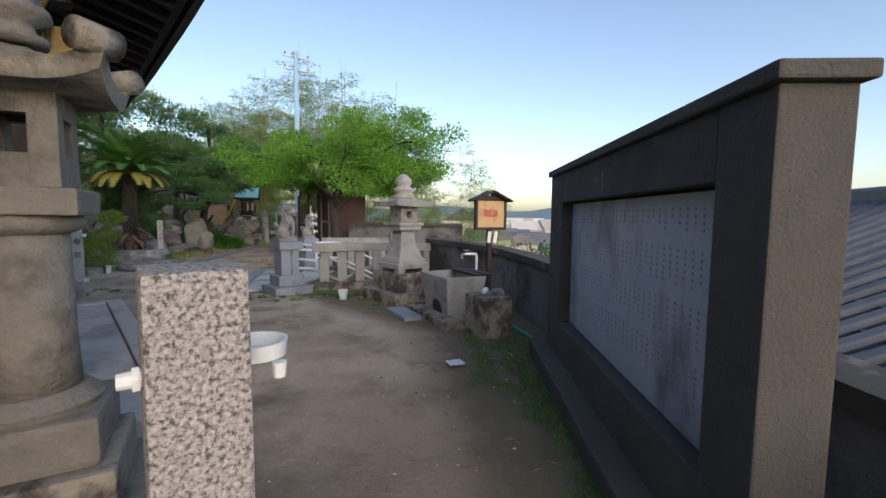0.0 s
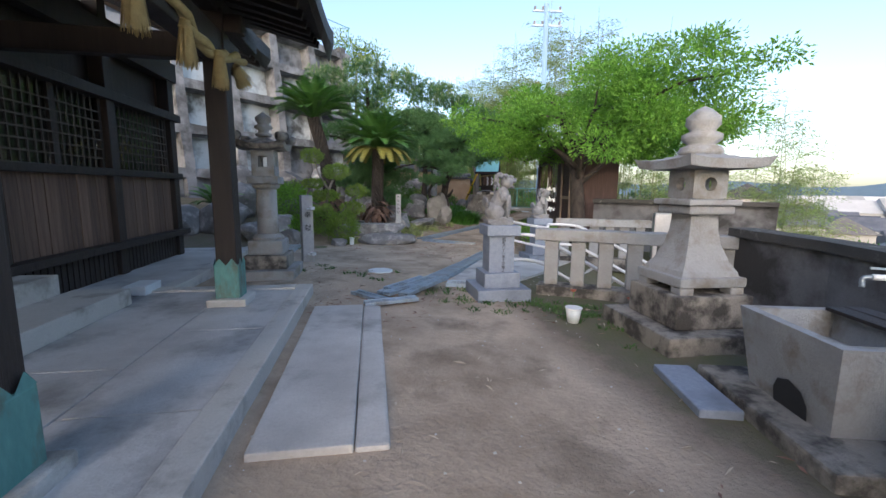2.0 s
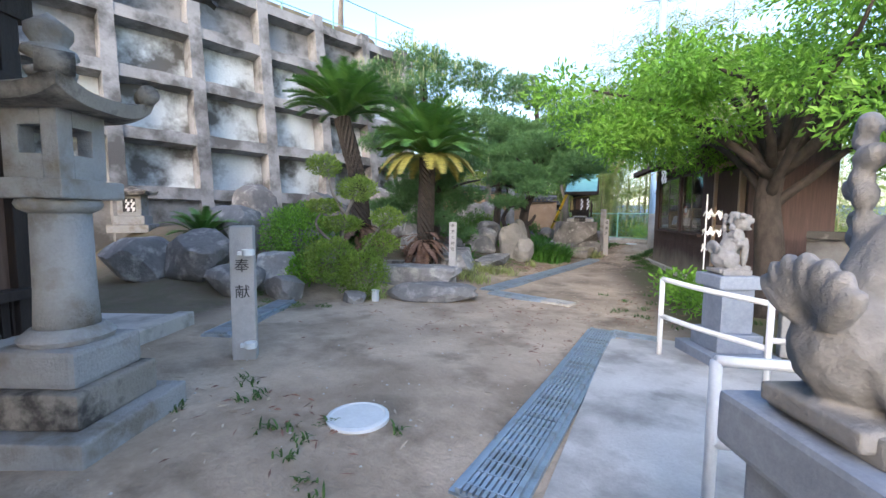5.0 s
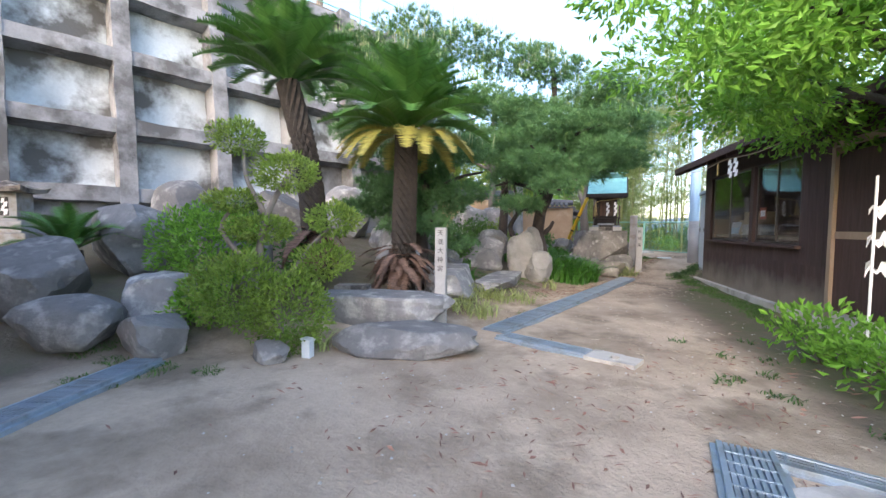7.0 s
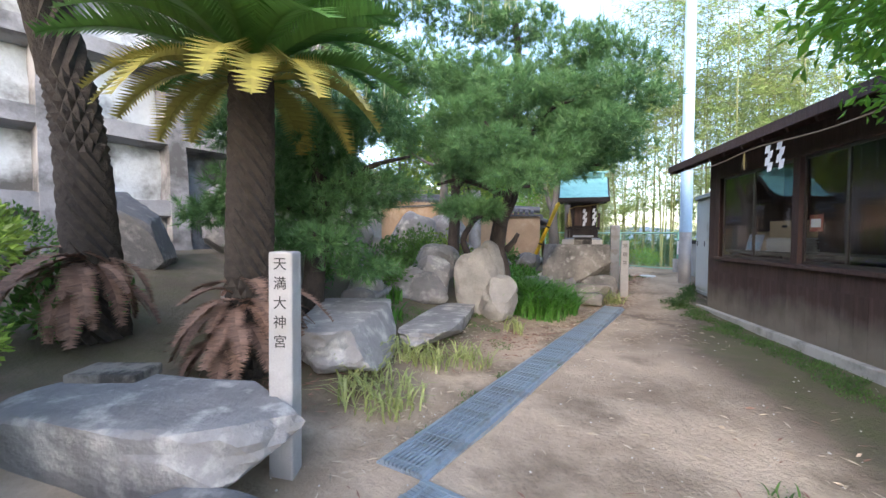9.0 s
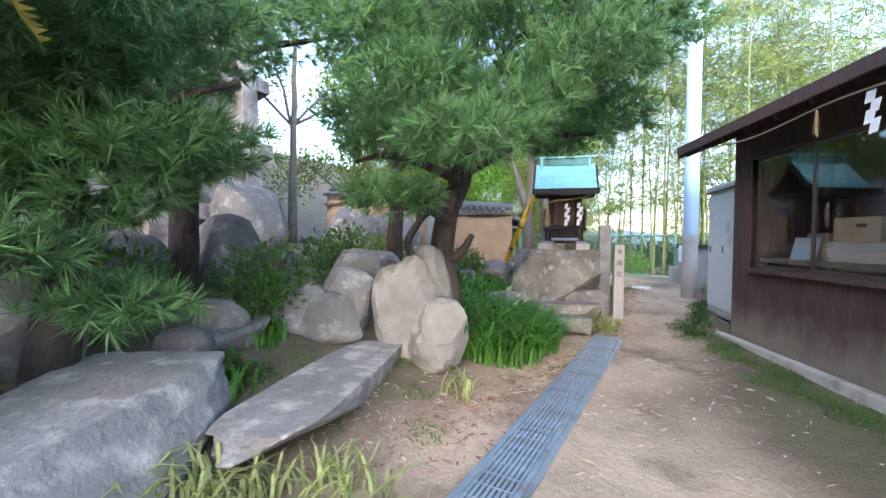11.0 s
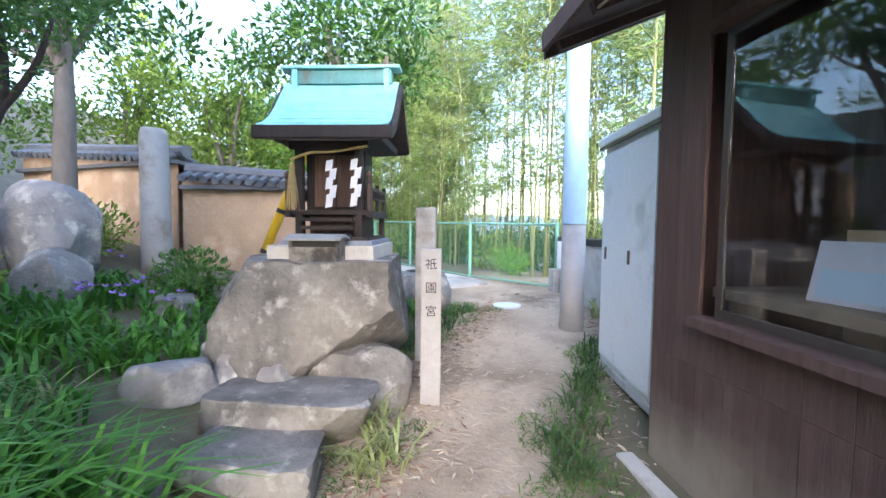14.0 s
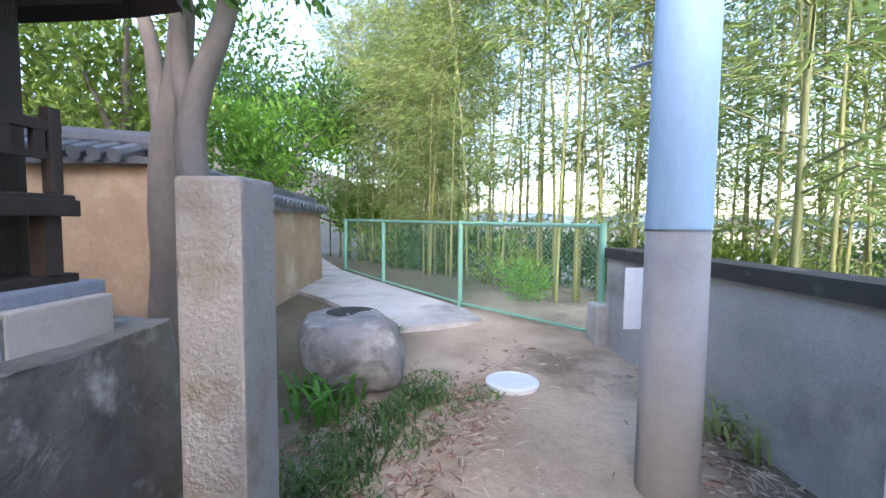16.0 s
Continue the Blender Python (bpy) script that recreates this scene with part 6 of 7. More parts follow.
def leaf_mesh(name, P, D, size, aspect, material, seed):
    v, f = leaf_arrays(np.array(P), np.array(D), size, aspect, np.random.RandomState(seed))
    return pydata(name, v, f, material)


def in_clumps(clumps, per, rs, shell=0.55, up=0.3):
    """Points scattered through ellipsoid clumps (x, y, z, rx, ry, rz), with outward directions."""
    P, D = [], []
    for x, y, z, rx, ry, rz in clumps:
        n = int(per * rx * ry + per * rz * (rx + ry) / 2)
        d = rs.normal(size=(n, 3))
        d /= np.linalg.norm(d, axis=1, keepdims=True)
        r = shell + (1 - shell) * rs.random((n, 1)) ** 0.7
        r *= 1 + 0.18 * np.sin(d[:, :1] * 5 + x) * np.cos(d[:, 1:2] * 4 + y)
        P.append(np.array([[x, y, z]]) + d * r * np.array([[rx, ry, rz]]))
        D.append(d + rs.normal(size=(n, 3)) * 0.6 + np.array([[0, 0, up]]))
    return np.concatenate(P), np.concatenate(D)


def limb_tree(t, limbs, material, seg=8):
    for k, (pts, r0, r1) in enumerate(limbs):
        c = bend(pts, 5)
        n = len(c) - 1
        c = [p + Vector((noise.noise(p * 2 + Vector((k, 0, 0))), noise.noise(p * 2 + Vector((0, k, 5))), 0)) * 0.05 for p in c]
        part("trunk" if k == 0 else "limb", tube(c, [r0 + (r1 - r0) * i / n for i in range(n + 1)], seg if k else 14), material, t, smooth=True)


# spreading bright-green tree beside the stairs
CT = (-3.35, 13.0, -0.15)
ct = thing("broadleaf_tree", "spreading tree with fresh bright green leaves", "tree", pose(*CT))
rs = np.random.RandomState(3)
limbs = [([(0, 0, -0.1), (0.03, 0.02, 0.8), (-0.05, 0.05, 1.6), (0.05, 0.1, 2.4)], 0.20, 0.13)]
tips = []
for k in range(13):
    a = k * 2.4 + 0.3
    rr = 1.3 + 0.9 * rs.random()
    zz_ = 2.3 + 1.1 * rs.random()
    limbs.append(([(0.0, 0.05, 1.5 + 0.07 * k), (rr * 0.4 * math.cos(a), rr * 0.4 * math.sin(a), 2.2 + 0.1 * k), (rr * math.cos(a), rr * math.sin(a), zz_)], 0.07, 0.015))
limbs.append(([(0, 0, 1.9), (1.1, -0.6, 2.9), (2.0, -1.1, 3.4), (2.9, -1.4, 3.45)], 0.08, 0.012))
limbs.append(([(0, 0, 1.9), (-1.0, -0.9, 2.8), (-1.8, -1.9, 3.0)], 0.07, 0.012))
limb_tree(ct, limbs, M_BARK)
cl = []
for k in range(64):
    a, q = rs.random() * 6.283, math.sqrt(rs.random())
    r = 2.9 * q
    cl.append((r * math.cos(a) + 0.35, r * math.sin(a) * 0.85, 2.1 + 1.3 * rs.random() + 1.5 * (1 - q * q) * rs.random(), 0.55 + 0.25 * rs.random(), 0.55 + 0.2 * rs.random(), 0.26 + 0.14 * rs.random()))
for k in range(12):
    q = k / 11
    cl.append((1.2 + 1.9 * q + rs.normal() * 0.3, -0.5 - 1.2 * q + rs.normal() * 0.4, 3.0 + 0.9 * math.sin(q * 2.4) + rs.normal() * 0.2, 0.5, 0.5, 0.25))
for k in range(12):
    q = k / 11
    cl.append((-0.6 - 1.6 * q + rs.normal() * 0.25, -0.6 - 1.6 * q + rs.normal() * 0.3, 2.35 + 0.5 * math.sin(q * 2.4) + rs.normal() * 0.3, 0.45, 0.45, 0.22))
P, D = in_clumps(cl, 1000, rs, 0.25, -0.1)
part("crown", leaf_mesh("crown", P, D, 0.088, 0.42, M_LEAF, 5), None, ct)


def needle_tufts(P, D, rs, n=26, L=0.10, w=0.0035, spread=0.55):
    """Tufts of needles at P pointing along D."""
    m = len(P)
    D = D / np.linalg.norm(D, axis=1, keepdims=True)
    d = np.repeat(D, n, 0) + rs.normal(size=(m * n, 3)) * spread
    d /= np.linalg.norm(d, axis=1, keepdims=True)
    p = np.repeat(P, n, 0)
    s = np.cross(d, rs.normal(size=(m * n, 3)))
    s /= np.linalg.norm(s, axis=1, keepdims=True) + 1e-9
    l = L * rs.uniform(0.7, 1.2, (m * n, 1))
    v = np.stack([p - s * w, p + s * w, p + d * l], 1).reshape(-1, 3)
    f = np.arange(m * n * 3).reshape(-1, 3)
    return v, f


def pine(name, label, base, limbs, pads, seed, per=170, needle=0.10, candles=70, n=20):
    t = thing("pine_tree", label, "pine tree", pose(*base))
    limb_tree(t, limbs, M_BARK, 7)
    rs = np.random.RandomState(seed)
    P, D = in_clumps([(x, y, z, rx * 1.05, ry * 1.05, rz * 0.85) for x, y, z, rx, ry, rz in pads], per * 2.3, rs, 0.35, 0.6)
    v, f = needle_tufts(P, D, rs, n, needle * 1.15, 0.0055, 0.6)
    part("needle_mass", pydata("needle_mass", v, f, M_PINE), None, t, kind="stuff")
    if candles:
        bm = bmesh.new()
        tops = np.argsort(-(P[:, 2] + rs.normal(size=len(P)) * 0.35))[:candles * 3]
        for i in rs.permutation(tops)[:candles]:
            p = Vector(P[i])
            h = rs.uniform(0.14, 0.34)
            tube([p, p + Vector((rs.normal() * 0.02, rs.normal() * 0.02, h))], [0.009, 0.005], 5, bm=bm)
        part("shoot_mass", bm, M_CAND, t, "pale upright spring shoots", kind="stuff")
    return t


pine("p", "low garden pine with spreading dark needle pads", (-9.62, 12.82, 0.12),
     [([(0, 0, -0.1), (0.03, 0, 0.4), (-0.05, 0.1, 1.0), (0.05, 0.05, 1.7), (-0.1, 0.1, 2.3)], 0.15, 0.06),
      ([(0, 0, 0.9), (0.4, -0.3, 1.1), (0.8, -0.5, 1.05)], 0.05, 0.015), ([(0, 0.05, 1.2), (-0.6, -0.2, 1.5), (-1.0, -0.3, 1.5)], 0.05, 0.015),
      ([(0, 0.05, 1.5), (0.5, 0.4, 1.8), (0.9, 0.6, 1.9)], 0.05, 0.015)],
     [(0.55, -0.35, 1.0, 0.45, 0.4, 0.16), (0.25, 0.1, 1.35, 0.6, 0.55, 0.28), (-0.5, -0.3, 1.35, 0.6, 0.5, 0.25), (0.6, 0.4, 1.55, 0.55, 0.5, 0.22), (-0.3, 0.2, 1.8, 0.6, 0.55, 0.28),
      (0.2, -0.1, 1.95, 0.6, 0.5, 0.26), (-0.9, -0.1, 1.75, 0.55, 0.5, 0.22), (0.1, 0.2, 2.3, 0.5, 0.5, 0.25), (0.7, 0.1, 0.72, 0.35, 0.3, 0.13), (0.05, -0.5, 1.0, 0.4, 0.35, 0.13), (-0.1, -0.5, 1.55, 0.55, 0.5, 0.25), (-1.2, -0.5, 1.3, 0.5, 0.45, 0.2), (-0.5, -0.5, 2.15, 0.5, 0.5, 0.24), (0.75, 0.2, 2.2, 0.5, 0.5, 0.22)], 21, 230, 0.11, 45)
pine("p", "tall leaning garden pine with open needle pads", (-8.98, 15.82, 0.1),
     [([(-0.05, 0.0, -0.1), (0.0, 0.0, 0.4), (-0.10, -0.02, 0.9), (-0.02, 0.0, 1.35), (0.18, 0.05, 1.9), (0.12, 0.2, 2.7), (0.1, 0.3, 3.5), (0.0, 0.3, 4.6)], 0.165, 0.05),
      ([(0.0, 0.05, 0.85), (0.12, 0.12, 0.98), (0.2, 0.15, 1.12)], 0.06, 0.03),
      ([(0.0, 0.0, 1.25), (0.1, -0.5, 1.35), (0.2, -1.05, 1.32)], 0.06, 0.015), ([(0.1, 0.0, 1.6), (0.5, -0.6, 1.75), (1.1, -1.3, 1.65)], 0.06, 0.015),
      ([(0.15, 0.1, 1.8), (0.7, 0.4, 2.1), (1.2, 0.9, 2.2)], 0.06, 0.02), ([(0.1, 0.1, 1.7), (-0.5, -0.3, 1.95), (-0.9, -0.5, 1.9)], 0.06, 0.02),
      ([(0.15, 0.2, 2.3), (0.8, -0.2, 2.8), (1.4, -0.3, 2.9)], 0.05, 0.015), ([(0.1, 0.3, 2.9), (-0.7, 0.5, 3.4), (-1.1, 0.6, 3.4)], 0.05, 0.015), ([(0.12, 0.1, 2.1), (0.3, -0.6, 2.4), (0.5, -1.3, 2.5)], 0.05, 0.015)],
     [(0.2, -1.05, 1.42, 0.5, 0.45, 0.17), (-0.25, -0.8, 1.5, 0.4, 0.36, 0.14), (1.1, -1.35, 1.75, 0.48, 0.42, 0.2), (1.1, -0.8, 2.1, 0.55, 0.5, 0.24), (0.5, -1.3, 2.2, 0.55, 0.5, 0.24), (0.45, -0.6, 1.95, 0.5, 0.45, 0.2),
      (0.9, 0.5, 2.2, 0.6, 0.55, 0.28), (1.3, 0.95, 2.45, 0.6, 0.6, 0.25), (-0.6, -0.4, 2.1, 0.55, 0.5, 0.2), (0.7, -0.1, 2.6, 0.7, 0.6, 0.28), (1.6, -0.4, 2.45, 0.55, 0.5, 0.25),
      (1.35, -0.2, 3.0, 0.65, 0.6, 0.26), (-0.6, 0.4, 3.0, 0.7, 0.6, 0.28), (0.3, 0.2, 3.4, 0.8, 0.7, 0.3), (-1.0, 0.5, 3.6, 0.6, 0.6, 0.25), (1.0, 0.3, 3.8, 0.7, 0.6, 0.28), (0.1, 0.2, 4.3, 0.8, 0.7, 0.3), (-0.4, 0.3, 4.8, 0.55, 0.5, 0.3),
      (0.1, -1.2, 2.7, 0.6, 0.55, 0.25), (1.2, 0.2, 2.7, 0.7, 0.6, 0.3), (1.6, 0.6, 3.0, 0.7, 0.6, 0.3), (0.6, -0.8, 2.95, 0.65, 0.6, 0.28), (-0.1, -0.5, 3.4, 0.75, 0.7, 0.3), (1.4, 0.6, 3.6, 0.7, 0.7, 0.3)], 22, 190, 0.12, 130)
pine("p", "broad dark pine behind the cycads", (-11.6, 14.3, 0.5),
     [([(0, 0, -0.1), (0.1, 0, 1.0), (-0.1, 0.1, 2.2), (0.0, 0.1, 3.6), (0.1, 0, 4.6)], 0.17, 0.05),
      ([(0, 0, 1.6), (0.8, -0.5, 2.0), (1.5, -0.8, 2.1)], 0.06, 0.02), ([(0, 0, 2.2), (-0.9, -0.5, 2.6), (-1.5, -0.8, 2.7)], 0.06, 0.02), ([(0, 0, 2.6), (0.6, 0.9, 3.0), (0.9, 1.4, 3.2)], 0.06, 0.02)],
     [(0.9, -0.6, 2.1, 0.85, 0.75, 0.34), (1.6, -0.3, 2.4, 0.8, 0.7, 0.32), (-0.9, -0.6, 2.8, 0.9, 0.8, 0.34), (0.1, -0.6, 2.9, 0.95, 0.85, 0.36), (0.9, 0.4, 3.3, 0.95, 0.9, 0.36), (-0.4, 0.3, 3.7, 0.95, 0.9, 0.36),
      (0.3, -0.2, 4.2, 1.0, 0.95, 0.4), (-0.9, -0.4, 4.2, 0.9, 0.85, 0.36), (0.2, 0, 5.0, 0.9, 0.9, 0.36), (-1.1, -0.8, 4.8, 0.8, 0.8, 0.34), (1.2, 0.7, 4.6, 0.9, 0.9, 0.36), (1.9, 1.3, 4.2, 0.8, 0.8, 0.34), (1.2, -0.7, 1.5, 0.7, 0.6, 0.3), (1.6, 0.9, 3.3, 0.8, 0.8, 0.34), (-1.6, -1.2, 3.8, 0.8, 0.7, 0.34)], 23, 140, 0.12, 420, 20)
pine("p", "dense pine with pale spring shoots", (-10.9, 17.0, 0.35),
     [([(0, 0, -0.1), (0.1, 0, 1.2), (0.0, 0.1, 2.4), (0.1, 0.1, 3.4)], 0.14, 0.05), ([(0, 0, 1.6), (0.7, -0.4, 2.0), (1.2, -0.6, 2.2)], 0.05, 0.02)],
     [(0.6, -0.4, 2.5, 0.7, 0.6, 0.3), (-0.4, -0.3, 2.7, 0.7, 0.6, 0.3), (0.1, 0.3, 3.2, 0.8, 0.7, 0.34), (0.5, -0.1, 3.7, 0.6, 0.6, 0.3), (-0.2, -0.2, 3.9, 0.6, 0.6, 0.3)], 24, 160, 0.12, 80, 20)


# cycads
def frond_mesh(L, arch, droop, material, n=44, seed=0):
    r = random.Random(seed)
    v, f = [], []
    mid = []
    for k in range(n + 1):
        q = k / n
        mid.append(Vector((L * q * (1 - 0.12 * droop * q), 0, arch * math.sin(q * 2.2) * L * 0.45 - droop * L * q ** 2.4 * 0.55)))
    for k in range(n):
        a, b = mid[k], mid[k + 1]
        i = len(v)
        v += [a + Vector((0, -0.006, 0)), a + Vector((0, 0.006, 0)), b + Vector((0, 0.004, 0)), b + Vector((0, -0.004, 0))]
        f.append((i, i + 1, i + 2, i + 3))
        q = (k + 0.5) / n
        if q < 0.10:
            continue
        w = 0.17 * L * (math.sin(min(q * 1.25, 1) * math.pi * 0.5) ** 0.6) * (1 - max(q - 0.7, 0) * 1.9)
        d = (b - a).normalized()
        for s in (-1, 1):
            tip = a + Vector((0, s * w, 0.30 * w + r.uniform(-0.01, 0.01))) + d * w * 0.6
            i = len(v)
            e = d * 0.017
            v += [a - e, a + e, tip]
            f.append((i, i + 1, i + 2))
    return pydata("frond", v, f, material)


FR = [frond_mesh(1.0, 0.30, 0.35, M_CYC, seed=1), frond_mesh(1.0, 0.42, 0.42, M_CYC, seed=2), frond_mesh(1.0, 0.25, 0.5, M_CYC, seed=3)]
FY = frond_mesh(1.0, 0.35, 0.6, M_CYCY, seed=4)
FD = frond_mesh(0.8, 0.1, 1.0, M_CYCD, seed=5)


def cycad(base, pts, r0, r1, n, L, seed, yellow=10, label="sago cycad with a crown of stiff fronds"):
    t = thing("cycad", label, "cycad", pose(*base), "cycads")
    c = bend(pts, 6)
    c = [c[0].lerp(c[0], 0)] + c
    fine = []
    for p0, p1 in zip(c[1:], c[2:]):
        fine += [p0, p0.lerp(p1, 0.5)]
    fine.append(c[-1])
    bm = tube(fine, [r0 + (r1 - r0) * i / (len(fine) - 1) for i in range(len(fine))], 22)
    for k, v in enumerate(bm.verts):
        ring, s = divmod(k, 22)
        ax = fine[min(ring, len(fine) - 1)]
        v.co = ax + (v.co - ax) * (1.0 + (0.16 if (ring + s) % 2 else -0.10))
    part("trunk", bm, M_CYTR, t, "scaly dark trunk")
    r = random.Random(seed)
    top = Vector(pts[-1])
    for k in range(n):
        a = k * 137.5 + r.uniform(-8, 8)
        e = 68 - 62 * (k / n) ** 0.9 + r.uniform(-6, 6)
        s = L * r.uniform(0.85, 1.1)
        part("frond", FR[k % 3], None, t, m=Matrix.Translation(top) @ pose(0, 0, 0, 0, 0, a) @ pose(0.05, 0, 0, r.uniform(-15, 15), -e, 0) @ Matrix.Scale(s, 4))
    for k in range(yellow):
        part("frond", FY, None, t, "yellowed drooping frond", m=Matrix.Translation(top - Vector((0, 0, 0.05))) @ pose(0, 0, 0, 0, 0, k * 360 / max(yellow, 1) + r.uniform(-10, 10)) @ pose(0.05, 0, 0, 0, 8 + r.uniform(-6, 6), 0) @ Matrix.Scale(L * 0.85, 4))
    return t


cycad((-8.76, 11.7, 0.1), [(0, 0, 0), (0.0, 0.0, 0.9), (0.03, 0.0, 1.65), (0.04, 0, 2.28)], 0.16, 0.14, 74, 1.2, 5, 16, "sago cycad with yellowing lower fronds")
cycad((-10.02, 10.95, 0.3), [(0.08, 0.1, 0), (0.05, 0.03, 0.9), (-0.05, -0.02, 1.8), (-0.3, -0.18, 2.9)], 0.18, 0.15, 74, 1.2, 6, 0, "tall sago cycad leaning over the rocks")
cycad((-11.3, 8.35, 0.35), [(0, 0, 0), (0, 0, 0.25), (0, 0, 0.4)], 0.14, 0.12, 26, 0.7, 7, 0, "small low cycad among rocks")
def dead_skirt(x, y, z, n, seed, s=0.6):
    t = thing("dead_fronds", "heap of dry purplish brown cycad fronds", "dry fronds", pose(x, y, z), "dry frond heaps")
    r = random.Random(seed)
    for k in range(n):
        part("frond", FD, None, t, m=pose(r.uniform(-0.1, 0.1), r.uniform(-0.1, 0.1), r.uniform(0.1, 0.45), 0, r.uniform(-35, 30), k * 137.5) @ Matrix.Scale(s * r.uniform(0.7, 1.1), 4))
dead_skirt(-8.72, 11.6, 0.30, 60, 3, 0.7)
dead_skirt(-9.85, 10.95, 0.6, 40, 4, 0.8)
dead_skirt(-9.45, 12.15, 0.25, 36, 6, 0.75)


# clipped shrubs
def leafy(name, label, category, clumps, size, material, per, seed, base=(0, 0, 0), limbs=(), aspect=0.45, bark=None, group="", shell=0.6, up=0.5):
    t = thing(name, label, category, pose(*base), group)
    if limbs:
        limb_tree(t, limbs, bark or M_GBARK, 7)
    rs = np.random.RandomState(seed)
    for k, c in enumerate(clumps):
        P, D = in_clumps([c], per, rs, shell, up)
        part("foliage", leaf_mesh("foliage", P, D, size, aspect, material, seed + k), None, t)
    return t


leafy("cloud_pruned_shrub", "cloud-pruned shrub with rounded leaf pads on bent stems", "shrub",
      [(-0.72, 0.10, 2.14, 0.29, 0.27, 0.17), (-0.19, 0.38, 1.76, 0.33, 0.31, 0.19), (-0.62, 0.02, 1.47, 0.30, 0.27, 0.11), (-0.36, 0.18, 1.18, 0.36, 0.32, 0.13), (0.18, 0.70, 1.28, 0.27, 0.25, 0.17), (0.10, 0.62, 0.86, 0.30, 0.28, 0.19),
       (-0.20, -0.12, 0.60, 0.46, 0.42, 0.36), (0.14, 0.24, 0.40, 0.40, 0.38, 0.40)],
      0.05, M_LEAFS, 9000, 41, (-8.24, 9.45, -0.13),
      [([(0.0, 0.2, -0.05), (-0.1, 0.2, 0.5), (-0.3, 0.12, 0.95), (-0.28, 0.2, 1.3), (-0.22, 0.32, 1.6), (-0.19, 0.38, 1.72)], 0.05, 0.02), ([(-0.1, 0.2, 0.5), (0.05, 0.45, 0.95), (0.18, 0.68, 1.22)], 0.035, 0.015),
       ([(-0.28, 0.2, 1.3), (-0.5, 0.12, 1.7), (-0.7, 0.1, 2.08)], 0.03, 0.012), ([(-0.2, 0.15, 0.75), (-0.55, 0.0, 0.95), (-0.75, -0.05, 1.2), (-0.62, 0.02, 1.44)], 0.035, 0.015)])
leafy("rounded_shrub", "rounded bright green clipped shrub", "shrub", [(0, 0, 0.4, 0.62, 0.6, 0.5)], 0.065, M_LEAF, 6500, 51, (-9.9, 9.55, 0.45), [([(0, 0, 0), (0, 0, 0.3), (0, 0, 0.5)], 0.04, 0.02)])
leafy("azalea_shrub", "low dark green shrub against the retaining wall", "shrub", [(0, 0, 0.35, 0.6, 0.5, 0.4)], 0.06, M_LEAFD, 2400, 52, (-11.9, 10.6, 0.7), [([(0, 0, 0), (0, 0, 0.3), (0, 0, 0.4)], 0.04, 0.02)])
for k, (x, y, s, ma, lab) in enumerate(((-10.6, 13.4, 0.5, M_LEAFD, "dark leafy shrub among garden rocks"), (-10.4, 14.6, 0.55, M_LEAFD, "dark leafy shrub among garden rocks"), (-11.3, 16.3, 0.6, M_LEAFD, "dark leafy shrub among garden rocks"),
                                   (-11.4, 17.4, 0.55, M_LEAFS, "loose green shrub among garden rocks"), (-11.0, 19.3, 0.4, M_LEAFD, "low dark shrub before the earthen wall"), (-3.9, 12.2, 0.45, M_LEAF, "loose bright green shrub by the path"), (-4.4, 13.0, 0.4, M_LEAF, "loose bright green shrub by the path"),
                                   (-12.9, 19.3, 0.5, M_LEAFS, "low shrub before the earthen wall"), (-8.9, 24.6, 0.4, M_LEAF, "green bush behind the mesh fence"), (-10.1, 10.9, 0.45, M_LEAFD, "dark fern-like shrub below a cycad"), (-9.2, 9.2, 0.35, M_LEAF, "small bright shrub between rocks"))):
    leafy("shrub", lab, "shrub", [(0, 0, s * 0.7, s, s * 0.9, s * 0.65), (s * 0.5, -s * 0.4, s * 0.5, s * 0.6, s * 0.6, s * 0.45)], 0.085, ma, 1700, 60 + k, (x, y, ground_z(x, y)), [([(0, 0, 0), (0, 0, s * 0.4), (0.02, 0, s * 0.8)], 0.03, 0.015)], group="garden shrubs", shell=0.2)

# trees beyond the small shrine
leafy("camellia_tree", "grey-trunked tree with glossy dark leaves", "tree",
      [(0.3, 0.0, 3.1, 0.8, 0.75, 0.55), (-0.5, 0.1, 3.4, 0.7, 0.7, 0.55), (0.9, 0.3, 2.7, 0.6, 0.6, 0.4), (0.2, -0.1, 3.9, 0.7, 0.7, 0.5), (1.2, -0.1, 3.2, 0.5, 0.5, 0.35), (-0.1, 0.4, 4.4, 0.5, 0.5, 0.4), (0.75, -0.3, 2.25, 0.4, 0.4, 0.3), (-0.9, -0.3, 2.9, 0.5, 0.5, 0.35)],
      0.11, M_LEAFD, 900, 81, (-10.35, 20.75, 0.5),
      [([(0, 0, -0.2), (0.05, 0, 0.5), (0.0, 0.0, 1.2), (0.05, 0.1, 2.2), (-0.1, 0.1, 3.4)], 0.16, 0.05), ([(0.35, -0.15, -0.1), (0.5, -0.1, 0.7), (0.45, -0.1, 1.4), (0.75, -0.1, 2.0), (0.9, 0.0, 2.8)], 0.12, 0.04),
       ([(0.0, 0, 1.3), (-0.3, 0.1, 2.0), (-0.6, 0.1, 3.0)], 0.08, 0.03), ([(0.45, -0.1, 1.4), (0.3, -0.1, 2.2), (0.2, 0, 3.2)], 0.07, 0.025)], shell=0.1, up=-0.1)
